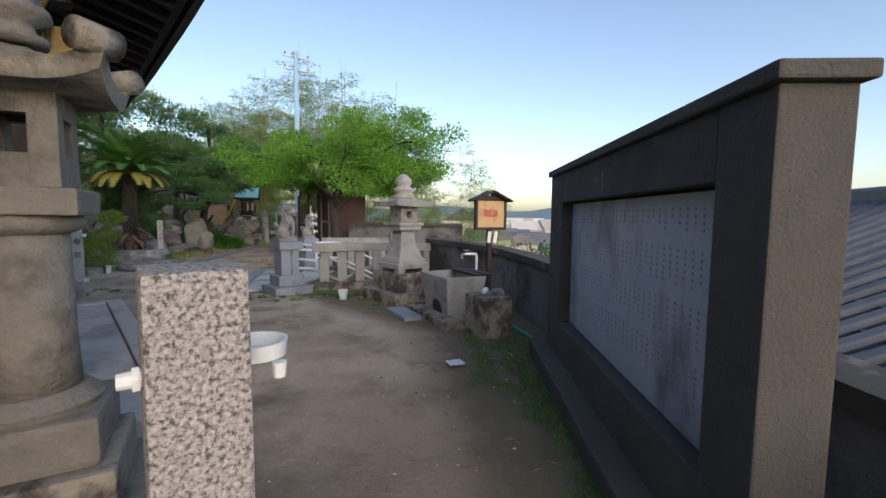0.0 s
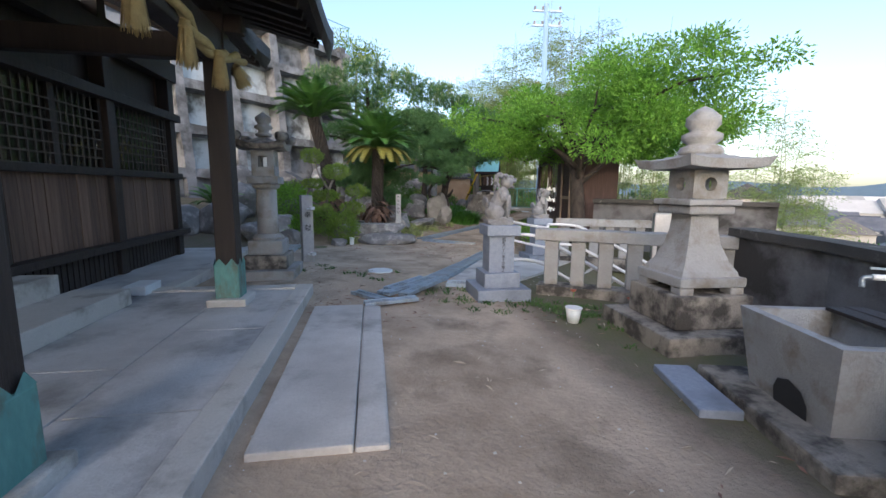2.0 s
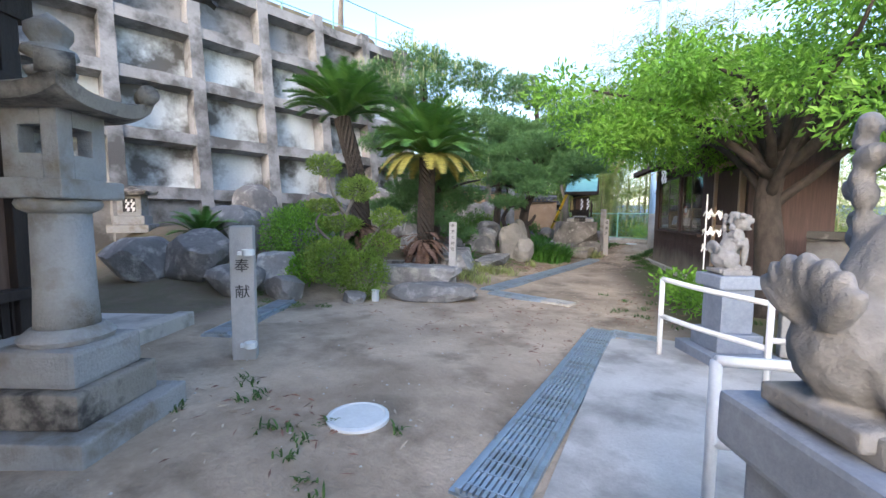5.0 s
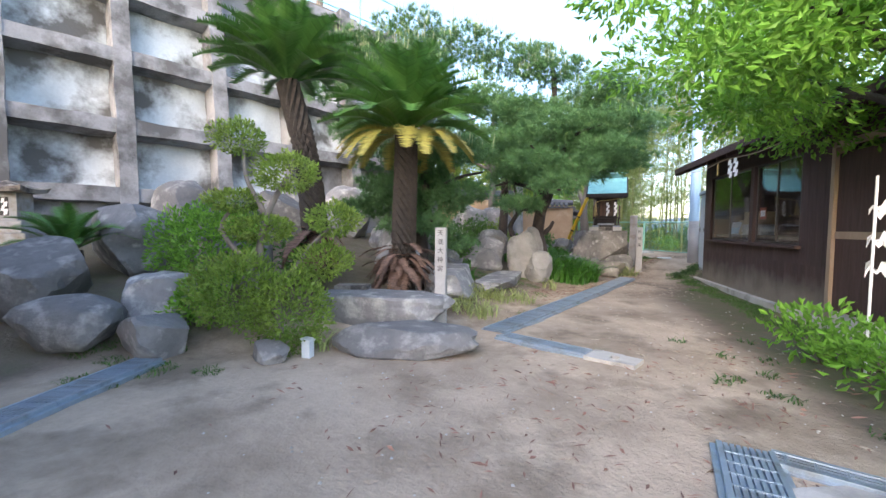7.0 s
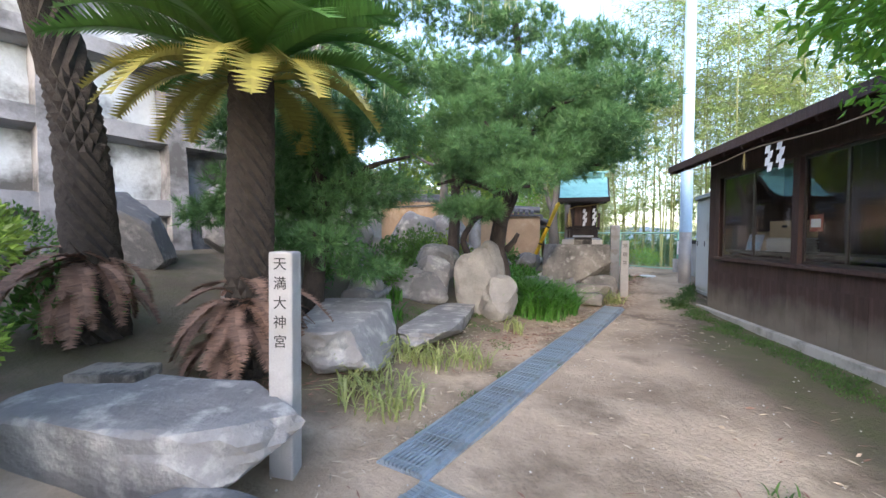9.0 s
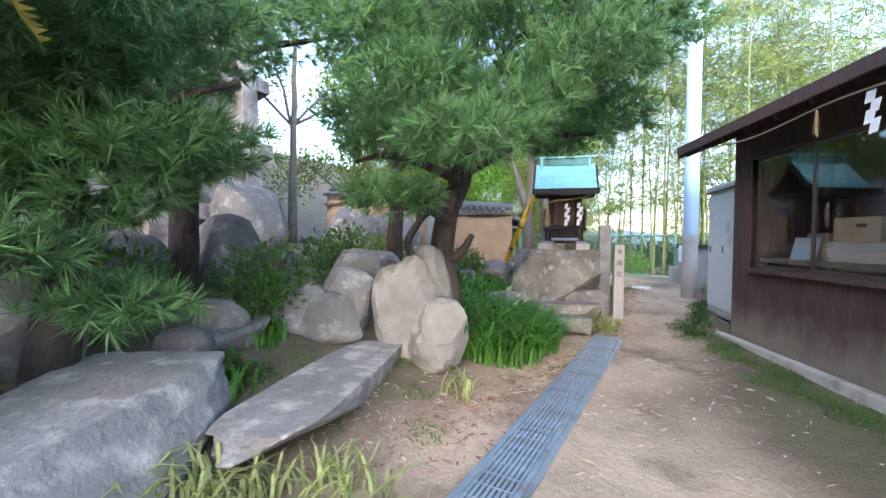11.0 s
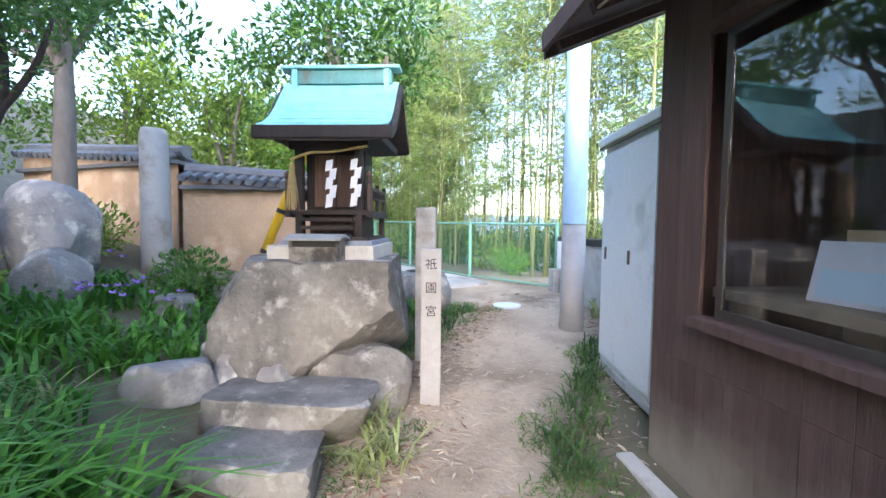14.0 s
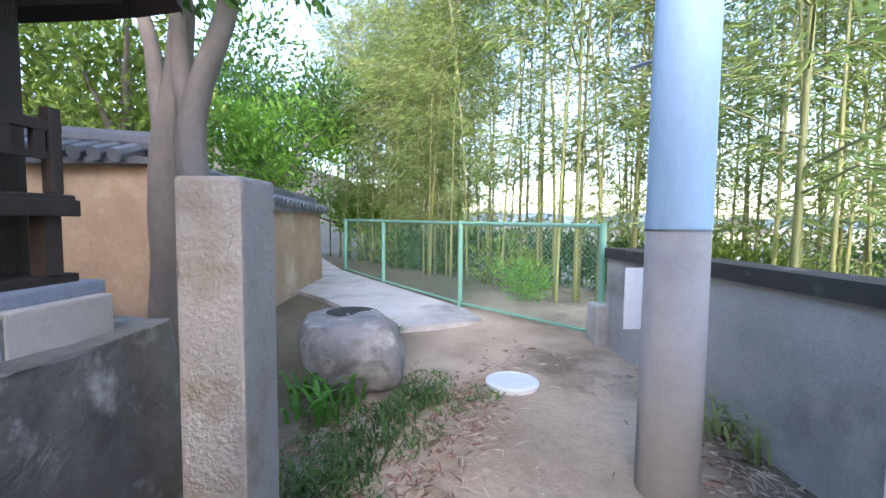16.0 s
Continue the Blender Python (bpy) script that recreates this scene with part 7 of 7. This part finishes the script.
leafy("gnarled_tree", "small gnarled tree with fine dark leaves", "tree",
      [(0.1, 0.1, 2.0, 0.7, 0.6, 0.3), (-0.5, 0.3, 2.5, 0.7, 0.6, 0.35), (0.6, 0.5, 2.3, 0.6, 0.5, 0.28), (0.1, 0.4, 2.9, 0.6, 0.6, 0.35)],
      0.05, M_LEAFD, 2600, 82, (-10.55, 17.2, 0.3),
      [([(0, 0, -0.1), (-0.05, 0, 0.4), (-0.2, 0.0, 0.8), (0.0, 0.05, 1.15), (0.3, 0.3, 1.5), (0.3, 0.4, 1.9), (0.2, 0.4, 2.5)], 0.09, 0.015), ([(0.0, 0.05, 1.15), (-0.2, 0.2, 1.7), (-0.4, 0.3, 2.3)], 0.05, 0.012), ([(0.3, 0.3, 1.5), (0.5, 0.45, 1.9), (0.6, 0.5, 2.2)], 0.03, 0.01)], bark=M_BARK, shell=0.2)
for k, (x, y, h, w, ma) in enumerate(((-16.5, 26.5, 5.0, 2.4, M_LEAFD), (-14.6, 25.4, 3.8, 1.7, M_LEAF), (-18, 22.5, 5.5, 2.4, M_LEAFS), (-20, 30, 7, 3.0, M_LEAFD), (-15.2, 29.5, 2.2, 1.6, M_LEAF), (-17.6, 15.5, 12, 1.8, M_LEAFD), (-14.5, 22.6, 4.6, 1.6, M_LEAFS), (-12.8, 19.0, 6.2, 1.5, M_LEAFD), (-17.2, 19.5, 9.5, 2.2, M_LEAFS))):
    rs = np.random.RandomState(90 + k)
    zb = terrain(x, y)
    h = h - zb
    cl = [(rs.normal() * w * 0.45, rs.normal() * w * 0.45, h * (0.5 + 0.45 * rs.random()), w * 0.42, w * 0.42, w * 0.32) for _ in range(14)]
    leafy("woodland_tree", "leafy woodland tree beyond the garden", "tree", cl, 0.15, ma, 260, 200 + 20 * k, (x, y, zb), [([(0, 0, -0.2), (0.1, 0, h * 0.4), (0, 0.1, h * 0.8)], 0.14, 0.04)] + [([(0, 0, h * 0.4), (c[0] * 0.6, c[1] * 0.6, c[2] * 0.85), c[:3]], 0.05, 0.015) for c in cl[:6]], group="woodland trees", shell=0.1)
for k, (x, y, s) in enumerate(((3.0, 9.5, 0.8), (4.2, 7.0, 0.8), (2.2, 11.5, 0.9), (5.0, 5.2, 0.9), (0.9, 9.4, 0.7))):
    leafy("hillside_shrub", "green shrub growing below the parapet", "shrub", [(0, 0, 0, s * 1.3, s * 1.2, s * 0.9), (s, s * 0.5, 0.1, s, s, s * 0.7)], 0.12, M_LEAFS if k % 2 else M_LEAFD, 500, 300 + k, (x, y, along((0, 5), (0.0, -0.6), x)), [([(0, 0, terrain(x, y) - along((0, 5), (0.0, -0.6), x)), (0.1, 0, -0.6), (0, 0, 0.2)], 0.06, 0.02)], group="hillside shrubs", shell=0.1)

for k, (x, y, s) in enumerate(((-14.0, 28.6, 0.9), (-12.4, 27.6, 0.8), (-11.2, 28.8, 1.0), (-9.8, 26.6, 0.7), (-8.6, 28.2, 1.0), (-7.4, 26.4, 0.8), (-6.2, 27.6, 1.0), (-5.0, 25.8, 0.9), (-3.6, 27.2, 1.1), (-7.0, 30.5, 1.3), (-10.4, 31.0, 1.3), (-4.0, 30.5, 1.3), (-13.2, 31.0, 1.3), (-1.5, 28.5, 1.2))):
    leafy("undergrowth_shrub", "dark green undergrowth beneath the bamboo grove", "shrub", [(0, 0, s * 0.6, s, s * 0.9, s * 0.7), (s * 0.7, -s * 0.3, s * 0.5, s * 0.7, s * 0.7, s * 0.5)], 0.12, M_LEAFD if k % 3 else M_LEAFS, 750, 330 + k, (x, y, terrain(x, y)), [([(0, 0, -0.1), (0, 0, s * 0.4), (0.02, 0, s * 0.8)], 0.03, 0.015)], group="grove undergrowth", shell=0.15)


# bamboo
def bamboo(seed, h):
    rs = np.random.RandomState(seed)
    t = thing("bamboo", "slender yellow-green bamboo with feathery leaves", "bamboo", group="bamboo grove")
    lean = rs.normal(size=2) * 0.25
    c = [Vector((lean[0] * q * q * 2.2, lean[1] * q * q * 2.2, h * q - 0.2)) for q in np.linspace(0, 1, 14)]
    part("culm", tube(c, [0.024 * (1 - 0.8 * i / 13) for i in range(14)], 7), M_CULM, t, smooth=True)
    P, D = [], []
    bm = bmesh.new()
    for k in range(38):
        q = 0.18 + 0.78 * rs.random() ** 0.9
        p = Vector((lean[0] * q * q * 2.2, lean[1] * q * q * 2.2, h * q - 0.2))
        a = rs.random() * 6.283
        L = 0.5 + 0.6 * rs.random()
        e = p + Vector((math.cos(a) * L, math.sin(a) * L, 0.25 * L - 0.1))
        tube([p, p.lerp(e, 0.5) + Vector((0, 0, 0.1)), e], [0.008, 0.006, 0.003], 4, bm=bm)
        for j in range(33):
            s = 0.25 + 0.75 * rs.random()
            o = p.lerp(e, s) + Vector((rs.normal() * 0.11, rs.normal() * 0.11, rs.normal() * 0.09 + 0.05))
            P.append(o)
            D.append((math.cos(a) + rs.normal() * 0.6, math.sin(a) + rs.normal() * 0.6, -0.55 + rs.normal() * 0.3))
    part("branch_spray", bm, M_CULM, t, kind="stuff")
    part("leaf_mass", leaf_mesh("leaf_mass", P, D, 0.13, 0.16, M_BAML, seed), None, t, kind="stuff")
    return t


protos = [bamboo(500 + k, h) for k, h in enumerate((6.5, 7.5, 5.5, 8.0, 7.0))]
r = random.Random(17)
placed = 0
while placed < 180:
    if placed < 125:
        x = r.uniform(-17, -5)
        y = 24.2 + max(0, -8.6 - x) * 0.62 + abs(r.gauss(0, 3.2)) + 0.2
    else:
        x, y = r.uniform(-6.8, 4), r.uniform(22.4, 31)
    if x > -8 and y < 23.6 + (x + 7.6) * -1.0:
        continue
    p = protos[placed % 5]
    m = pose(x, y, terrain(x, y), 0, 0, r.uniform(0, 360)) @ Matrix.Scale(r.uniform(0.9, 1.2), 4)
    if placed < 5:
        p.matrix_basis = m
    else:
        copy_thing(p, m)
    placed += 1


# ---- low plants and litter ----
def blades(spots, n, h, w, material, name, label, category, seed, lean=0.5):
    rs = np.random.RandomState(seed)
    v, f = [], []
    for x, y, rad in spots:
        for _ in range(int(n * rad * rad * 3.14) + 3):
            a, q = rs.random() * 6.283, rad * math.sqrt(rs.random())
            px, py = x + q * math.cos(a), y + q * math.sin(a)
            pz = terrain(px, py) - 0.01
            b = rs.random() * 6.283
            H = h * rs.uniform(0.5, 1.15)
            dx, dy = math.cos(b), math.sin(b)
            l = lean * rs.uniform(0.3, 1.3) * H
            i = len(v)
            sx, sy = -dy * w, dx * w
            for q, k in ((0, 0.8), (0.4, 1.0), (0.75, 0.75)):
                cx_, cy_ = px + dx * l * q * q, py + dy * l * q * q
                z = pz + H * (q - 0.32 * lean * q ** 3)
                v += [(cx_ - sx * k, cy_ - sy * k, z), (cx_ + sx * k, cy_ + sy * k, z)]
            v.append((px + dx * l * 1.1, py + dy * l * 1.1, pz + H * (1.0 - 0.42 * lean)))
            f += [(i, i + 1, i + 3, i + 2), (i + 2, i + 3, i + 5, i + 4), (i + 4, i + 5, i + 6)]
    return thing(name, label, category, bm=pydata(name, v, f, material), kind="stuff")


blades([(-8.75, 16.25, 0.6), (-8.65, 16.8, 0.5), (-9.1, 16.7, 0.5)], 700, 0.60, 0.013, M_GRASS, "lush_grass", "lush arching bright green grass clump", "grass", 1, 0.9)
blades([(-8.2, 13.25, 0.25), (-8.0, 13.6, 0.2), (-8.5, 13.0, 0.2), (-8.3, 15.0, 0.15), (-8.0, 18.2, 0.2), (-8.55, 12.6, 0.3), (-8.0, 12.35, 0.35), (-7.95, 9.95, 0.12), (-9.8, 17.3, 0.3), (-8.2, 18.55, 0.15), (-7.0, 22.0, 0.15), (-6.9, 21.6, 0.2)], 420, 0.28, 0.009, M_STRIPE, "striped_lily", "pale striped leaf tufts by the drain", "grass", 2, 0.9)
blades([(-9.7, 17.3, 0.35), (-10.2, 17.0, 0.5), (-10.9, 17.8, 0.5), (-10.3, 17.9, 0.45), (-9.9, 16.4, 0.4), (-9.6, 18.9, 0.3), (-11.6, 18.4, 0.5), (-10.0, 14.2, 0.3), (-9.3, 13.6, 0.25), (-10.0, 18.3, 0.4), (-10.5, 19.0, 0.5), (-9.7, 19.0, 0.3), (-11.3, 18.9, 0.5), (-9.5, 21.9, 0.25), (-9.2, 21.0, 0.25)], 260, 0.30, 0.016, M_GRASS, "garden_weeds", "broad green weeds between garden stones", "weeds", 3, 0.7)
rs = np.random.RandomState(6)
moss = [(-7.35 + rs.normal() * 0.06 - 0.02 * k, 12.2 + k * 0.19, 0.10) for k in range(30)]
moss += [(-7.12 + (18.95 - y) * 0.563 + rs.normal() * 0.12, y, 0.15) for y in np.linspace(13.6, 19.0, 60)]
moss += [(0.75 + rs.normal() * 0.12, y, 0.13) for y in np.linspace(1.6, 4.2, 26)] + [(0.35 + rs.normal() * 0.15, y, 0.10) for y in np.linspace(3.0, 4.4, 10)]
moss += [(-1.7 + rs.normal() * 0.35, 6.75 + rs.normal() * 0.22, 0.09) for k in range(22)] + [(-2.75, 6.35, 0.12), (-2.2, 6.2, 0.1), (-3.0, 6.9, 0.14)]
moss += [(-8.62 + rs.normal() * 0.14, y, 0.15) for y in np.linspace(19.0, 21.6, 22)] + [(-8.9 + rs.normal() * 0.15, y, 0.2) for y in np.linspace(20.2, 21.6, 8)] + [(-8.1 + rs.normal() * 0.08, y, 0.12) for y in np.linspace(17.9, 18.6, 6)] + [(-7.0 + 0.1 * rs.normal(), y, 0.12) for y in np.linspace(19.3, 20.7, 12)]
moss += [(-8.6 + rs.normal() * 0.5, 8.5 + rs.normal() * 0.25, 0.12) for k in range(10)] + [(-9.2 + rs.normal() * 0.4, 14.4 + rs.normal() * 0.5, 0.14) for k in range(14)]
tufts = [(-8.74 + rs.normal() * 0.06, y, 0.14) for y in np.linspace(19.4, 21.3, 9)] + [(-7.0 + rs.normal() * 0.05, y, 0.13) for y in np.linspace(18.6, 20.6, 9)]
blades(tufts, 900, 0.16, 0.007, M_MOSSD, "edge_tufts", "dark green grass tufts beside the path", "grass", 13, 0.9)
blades([(-2.6 + 0.55 * rs.normal(), 6.55 + 0.25 * rs.normal(), 0.07) for k in range(26)] + [(-1.4 + 0.5 * rs.normal(), 6.6 + 0.25 * rs.normal(), 0.06) for k in range(26)] + [(-4.9 + 0.5 * rs.normal(), 6.85 + 0.2 * rs.normal(), 0.06) for k in range(14)] + [(-4.6 + 0.6 * rs.normal(), 12.4 + 0.7 * rs.normal(), 0.09) for k in range(16)], 900, 0.07, 0.006, M_MOSSD, "sparse_weeds", "sparse small weeds on bare earth", "weeds", 14, 1.0)
blades(moss, 1700, 0.055, 0.004, M_MOSS, "moss_grass", "low mossy grass patches along edges", "grass", 4, 1.0)


def litter(spots, n, seed, material=M_LITTER, label="pale dry fallen bamboo leaves on the earth"):
    rs = np.random.RandomState(seed)
    v, f = [], []
    for x, y, rx, ry in spots:
        for _ in range(int(n * rx * ry * 4)):
            px, py = x + rs.normal() * rx * 0.7, y + rs.normal() * ry * 0.7
            pz = terrain(px, py) + 0.006
            a = rs.random() * 6.283
            L, W = rs.uniform(0.02, 0.055), rs.uniform(0.004, 0.008)
            d, s = np.array([math.cos(a), math.sin(a), rs.normal() * 0.12]), np.array([-math.sin(a), math.cos(a), rs.normal() * 0.3])
            p = np.array([px, py, pz])
            i = len(v)
            v += [tuple(p - d * L), tuple(p + s * W + [0, 0, 0.006]), tuple(p + d * L), tuple(p - s * W)]
            f += [(i, i + 1, i + 2, i + 3)]
    return thing("leaf_litter", label, "leaf litter", bm=pydata("leaf_litter", v, f, material), kind="stuff")


litter([(-7.75, 15.4, 0.12, 1.6), (-8.0, 16.9, 0.15, 0.9), (-7.05, 16.6, 0.1, 1.6), (-7.9, 19.6, 0.16, 1.1), (-8.35, 20.9, 0.2, 0.6), (-6.9, 20.2, 0.14, 0.9), (-7.5, 22.2, 0.3, 0.5), (-8.4, 14.2, 0.4, 0.9), (-7.9, 12.6, 0.3, 0.6), (-8.2, 9.6, 0.3, 0.3), (-8.6, 18.0, 0.3, 0.4), (-7.5, 17.8, 0.9, 2.2), (-8.15, 20.3, 0.18, 1.2), (-8.0, 19.4, 0.15, 0.9), (-6.95, 21.3, 0.12, 0.8), (-7.25, 22.0, 0.2, 0.6)], 150, 7)
litter([(-5.5, 6.6, 0.7, 0.5), (-5.2, 6.2, 0.5, 0.5), (-1.3, 6.6, 0.7, 0.3), (0.6, 3.6, 0.3, 0.9), (-3.5, 8.5, 1.0, 1.0), (-1.0, 3.6, 1.0, 1.2), (-6.0, 13.2, 0.8, 1.3), (-5.0, 12.3, 0.6, 0.8)], 24, 8)
RED = "reddish brown dry leaves along the path edge"
litter([(-8.35, 20.4, 0.16, 1.3), (-8.45, 21.3, 0.2, 0.7), (-7.95, 18.2, 0.2, 0.6), (-7.9, 16.7, 0.16, 0.9), (-9.0, 20.6, 0.2, 0.7), (-7.0, 21.6, 0.12, 0.8), (-8.1, 14.9, 0.25, 0.9), (-8.7, 11.8, 0.4, 0.5)], 420, 9, M_LITTR, RED)
litter([(-8.3, 20.2, 0.14, 1.2), (-6.95, 21.7, 0.14, 0.9), (-7.15, 22.6, 0.2, 0.5), (-6.75, 20.6, 0.12, 0.7), (-8.2, 20.6, 0.14, 1.0), (-7.9, 17.9, 0.14, 0.9), (-8.0, 16.2, 0.16, 0.9), (-7.45, 13.0, 0.12, 1.2)], 620, 10)
# The last, narrow spot stands in for shade between kerb and slab.
litter([(-1.6, 6.55, 0.8, 0.35), (-2.9, 6.3, 0.4, 0.5), (-3.6, 5.6, 0.7, 0.5), (-5.1, 6.9, 0.5, 0.35), (-4.6, 12.2, 0.9, 1.1), (0.3, 3.6, 0.5, 1.4), (-5.7, 10.2, 1.2, 1.2), (-3.8, 5.2, 0.12, 0.9)], 60, 11, M_LITTR, "brown leaf crumbs on the trodden earth, also darkening a shaded gap")
peb = np.random.RandomState(12)
v, f = [], []
for _ in range(2600):
    x, y = peb.uniform(-8, 1.0), peb.uniform(0.5, 22)
    if abs(x - along((0, 8, 12, 22), (-0.6, -4.5, -6, -7.4), y)) > 2.2:
        continue
    z, s = terrain(x, y), peb.uniform(0.004, 0.013)
    i = len(v)
    v += [(x - s, y, z), (x, y - s, z), (x + s, y, z), (x, y + s, z), (x, y, z + s * 0.8)]
    f += [(i, i + 1, i + 4), (i + 1, i + 2, i + 4), (i + 2, i + 3, i + 4), (i + 3, i, i + 4)]
thing("gravel", "scattered small grey pebbles on the earth", "gravel", bm=pydata("gravel", v, f, M_KERB), kind="stuff")
v, f = [], []
for k in range(46):
    x, y = -11.9 + peb.normal() * 0.7, 18.6 + peb.normal() * 0.35
    for j in range(5):
        a = j * 1.257 + peb.random()
        i = len(v)
        z = ground_z(x, y) + 0.22
        v += [(x, y, z), (x + 0.05 * math.cos(a), y + 0.05 * math.sin(a), z + 0.03), (x + 0.05 * math.cos(a + 0.6), y + 0.05 * math.sin(a + 0.6), z + 0.01)]
        f += [(i, i + 1, i + 2)]
thing("iris_flowers", "small purple flowers among garden weeds", "flowers", bm=pydata("iris_flowers", v, f, M_PURPLE), kind="stuff")
for x, y in ((-1.75, 7.12), (-0.95, 7.05), (-1.15, 7.1)):
    fl = thing("red_flower", "single small red flower by the stone fence", "flower", pose(x, y, 0), "red flowers")
    part("stem", tube([(0, 0, 0), (0.01, 0, 0.10)], 0.003, 5), M_GRASS, fl)
    part("bloom", lathe([(0.0, 0.09), (0.02, 0.10), (0.035, 0.12), (0.012, 0.125)], 7), M_RED, fl)


# ---- town below ----
def house(w, d, h, roof, seed, label):
    t = thing("town_house", label, "house", group="town houses")
    part("wall", bx(w, d, h + 6, 0, 0, -6), M_TOWNW, t)
    bm = bmesh.new()
    k = h + 0.3 * d
    o = 0.5
    q = [(-w / 2 - o, -d / 2 - o, h - 0.15), (w / 2 + o, -d / 2 - o, h - 0.15), (w / 2 + o, d / 2 + o, h - 0.15), (-w / 2 - o, d / 2 + o, h - 0.15), (-w / 2 - o, 0, k), (w / 2 + o, 0, k)]
    V = [bm.verts.new(p) for p in q]
    for fc in ((0, 1, 5, 4), (2, 3, 4, 5), (0, 4, 3), (1, 2, 5), (0, 3, 2, 1)):
        bm.faces.new([V[i] for i in fc])
    part("roof", bm, roof, t)
    for sx in (-1, 1):
        for z in (1.0, 3.6):
            if z < h - 1:
                part("window", bx(w * 0.22, 0.08, 1.2, sx * w * 0.25, -d / 2 - 0.02, z), M_BLACK, t)
    return t


hp = [house(9, 8, 5.6, M_TOWNR, 1, "distant house with a dark tiled roof"), house(12, 9, 6, M_TOWNR, 2, "distant broad house with a dark roof"), house(8, 7, 3.2, M_TOWNR, 3, "distant low house with a dark roof"), house(16, 12, 9, M_TOWNW, 4, "distant pale apartment block")]
r = random.Random(23)
for k in range(230):
    az = radians(r.uniform(-62, 14))
    d = 45 * (r.uniform(0, 1) ** 1.0 * 3.4 + 1) ** 1.55
    x, y = math.sin(-az) * d, math.cos(az) * d
    if x < -d * 0.1 or (d < 85):
        continue
    p = hp[k % 4 if d > 120 else k % 3]
    m = pose(x, y, terrain(x, y) + r.uniform(-0.5, 0.5), 0, 0, r.choice((0, 90)) + r.uniform(-12, 12))
    if k < 4:
        p.matrix_basis = m
    else:
        copy_thing(p, m)
for k, p in enumerate(hp):
    if p.matrix_basis == Matrix():
        p.matrix_basis = pose(60 + 20 * k, 90, terrain(60 + 20 * k, 90), 0, 0, 10)
oh = house(7, 6, 3.4, M_ORANGE, 9, "nearby house with a faded orange roof")
oh.matrix_basis = pose(9.0, 33, -6.8, 0, 0, 35)
nh = thing("tiled_house", "neighbouring house with a grey tiled roof", "house", pose(4.9, 3.3, -3.2, 0, 0, -12))
part("wall", bx(4.6, 9, 3.6, 1.2, 0, 0), M_TOWNW, nh)
nr = part("roof", roof_sheet([(-1.9, 3.35), (1.2, 4.75)], -4.6, 4.6, 0.12), M_TILE, nh, "grey tiled roof slope")
part("far_slope", roof_sheet([(4.2, 3.35), (1.2, 4.75)], -4.6, 4.6, 0.12), M_TILE, nh)
part("ridge", bx(0.3, 9.3, 0.3, 1.2, 0, 4.7, bevel=0.06), M_TILE, nh)
tm = mesh_from(tube([(-1.9, 0, 3.37), (1.15, 0, 4.75)], 0.07, 8), "roll_tile", M_TILE)
for k in range(32):
    part("roll_tile", tm, None, nr, m=pose(0, -4.5 + k * 0.29, 0.02))
for k in range(9):
    part("tile_course", bx(0.03, 9.2, 0.05, -1.75 + k * 0.33, 0, 3.40 + k * 0.149, ry=-24), M_TILE, nr)
for x, y, h in ((7.0, 21.5, 7.5), (8.5, 17.0, 7.2), (14, 40, 9)):
    t = thing("street_pole", "slim street utility pole below the parapet", "utility pole", pose(x, y, terrain(x, y)), "street poles")
    hh = h + (-5.5 - terrain(x, y))
    part("mast", lathe([(0.14, 0), (0.09, hh)], 12), M_POLEC, t)
    part("cross_arm", bx(1.2, 0.07, 0.07, 0, 0, hh - 0.5), M_POLEC, t)
    for s in (-0.45, 0, 0.45):
        part("insulator", lathe([(0.04, hh - 0.43), (0.05, hh - 0.36), (0.03, hh - 0.3)], 8, cx=s), M_BLACK, t)
hill = thing("backdrop", "low wooded hills coloured blue for haze on the horizon", "hills", kind="structure")
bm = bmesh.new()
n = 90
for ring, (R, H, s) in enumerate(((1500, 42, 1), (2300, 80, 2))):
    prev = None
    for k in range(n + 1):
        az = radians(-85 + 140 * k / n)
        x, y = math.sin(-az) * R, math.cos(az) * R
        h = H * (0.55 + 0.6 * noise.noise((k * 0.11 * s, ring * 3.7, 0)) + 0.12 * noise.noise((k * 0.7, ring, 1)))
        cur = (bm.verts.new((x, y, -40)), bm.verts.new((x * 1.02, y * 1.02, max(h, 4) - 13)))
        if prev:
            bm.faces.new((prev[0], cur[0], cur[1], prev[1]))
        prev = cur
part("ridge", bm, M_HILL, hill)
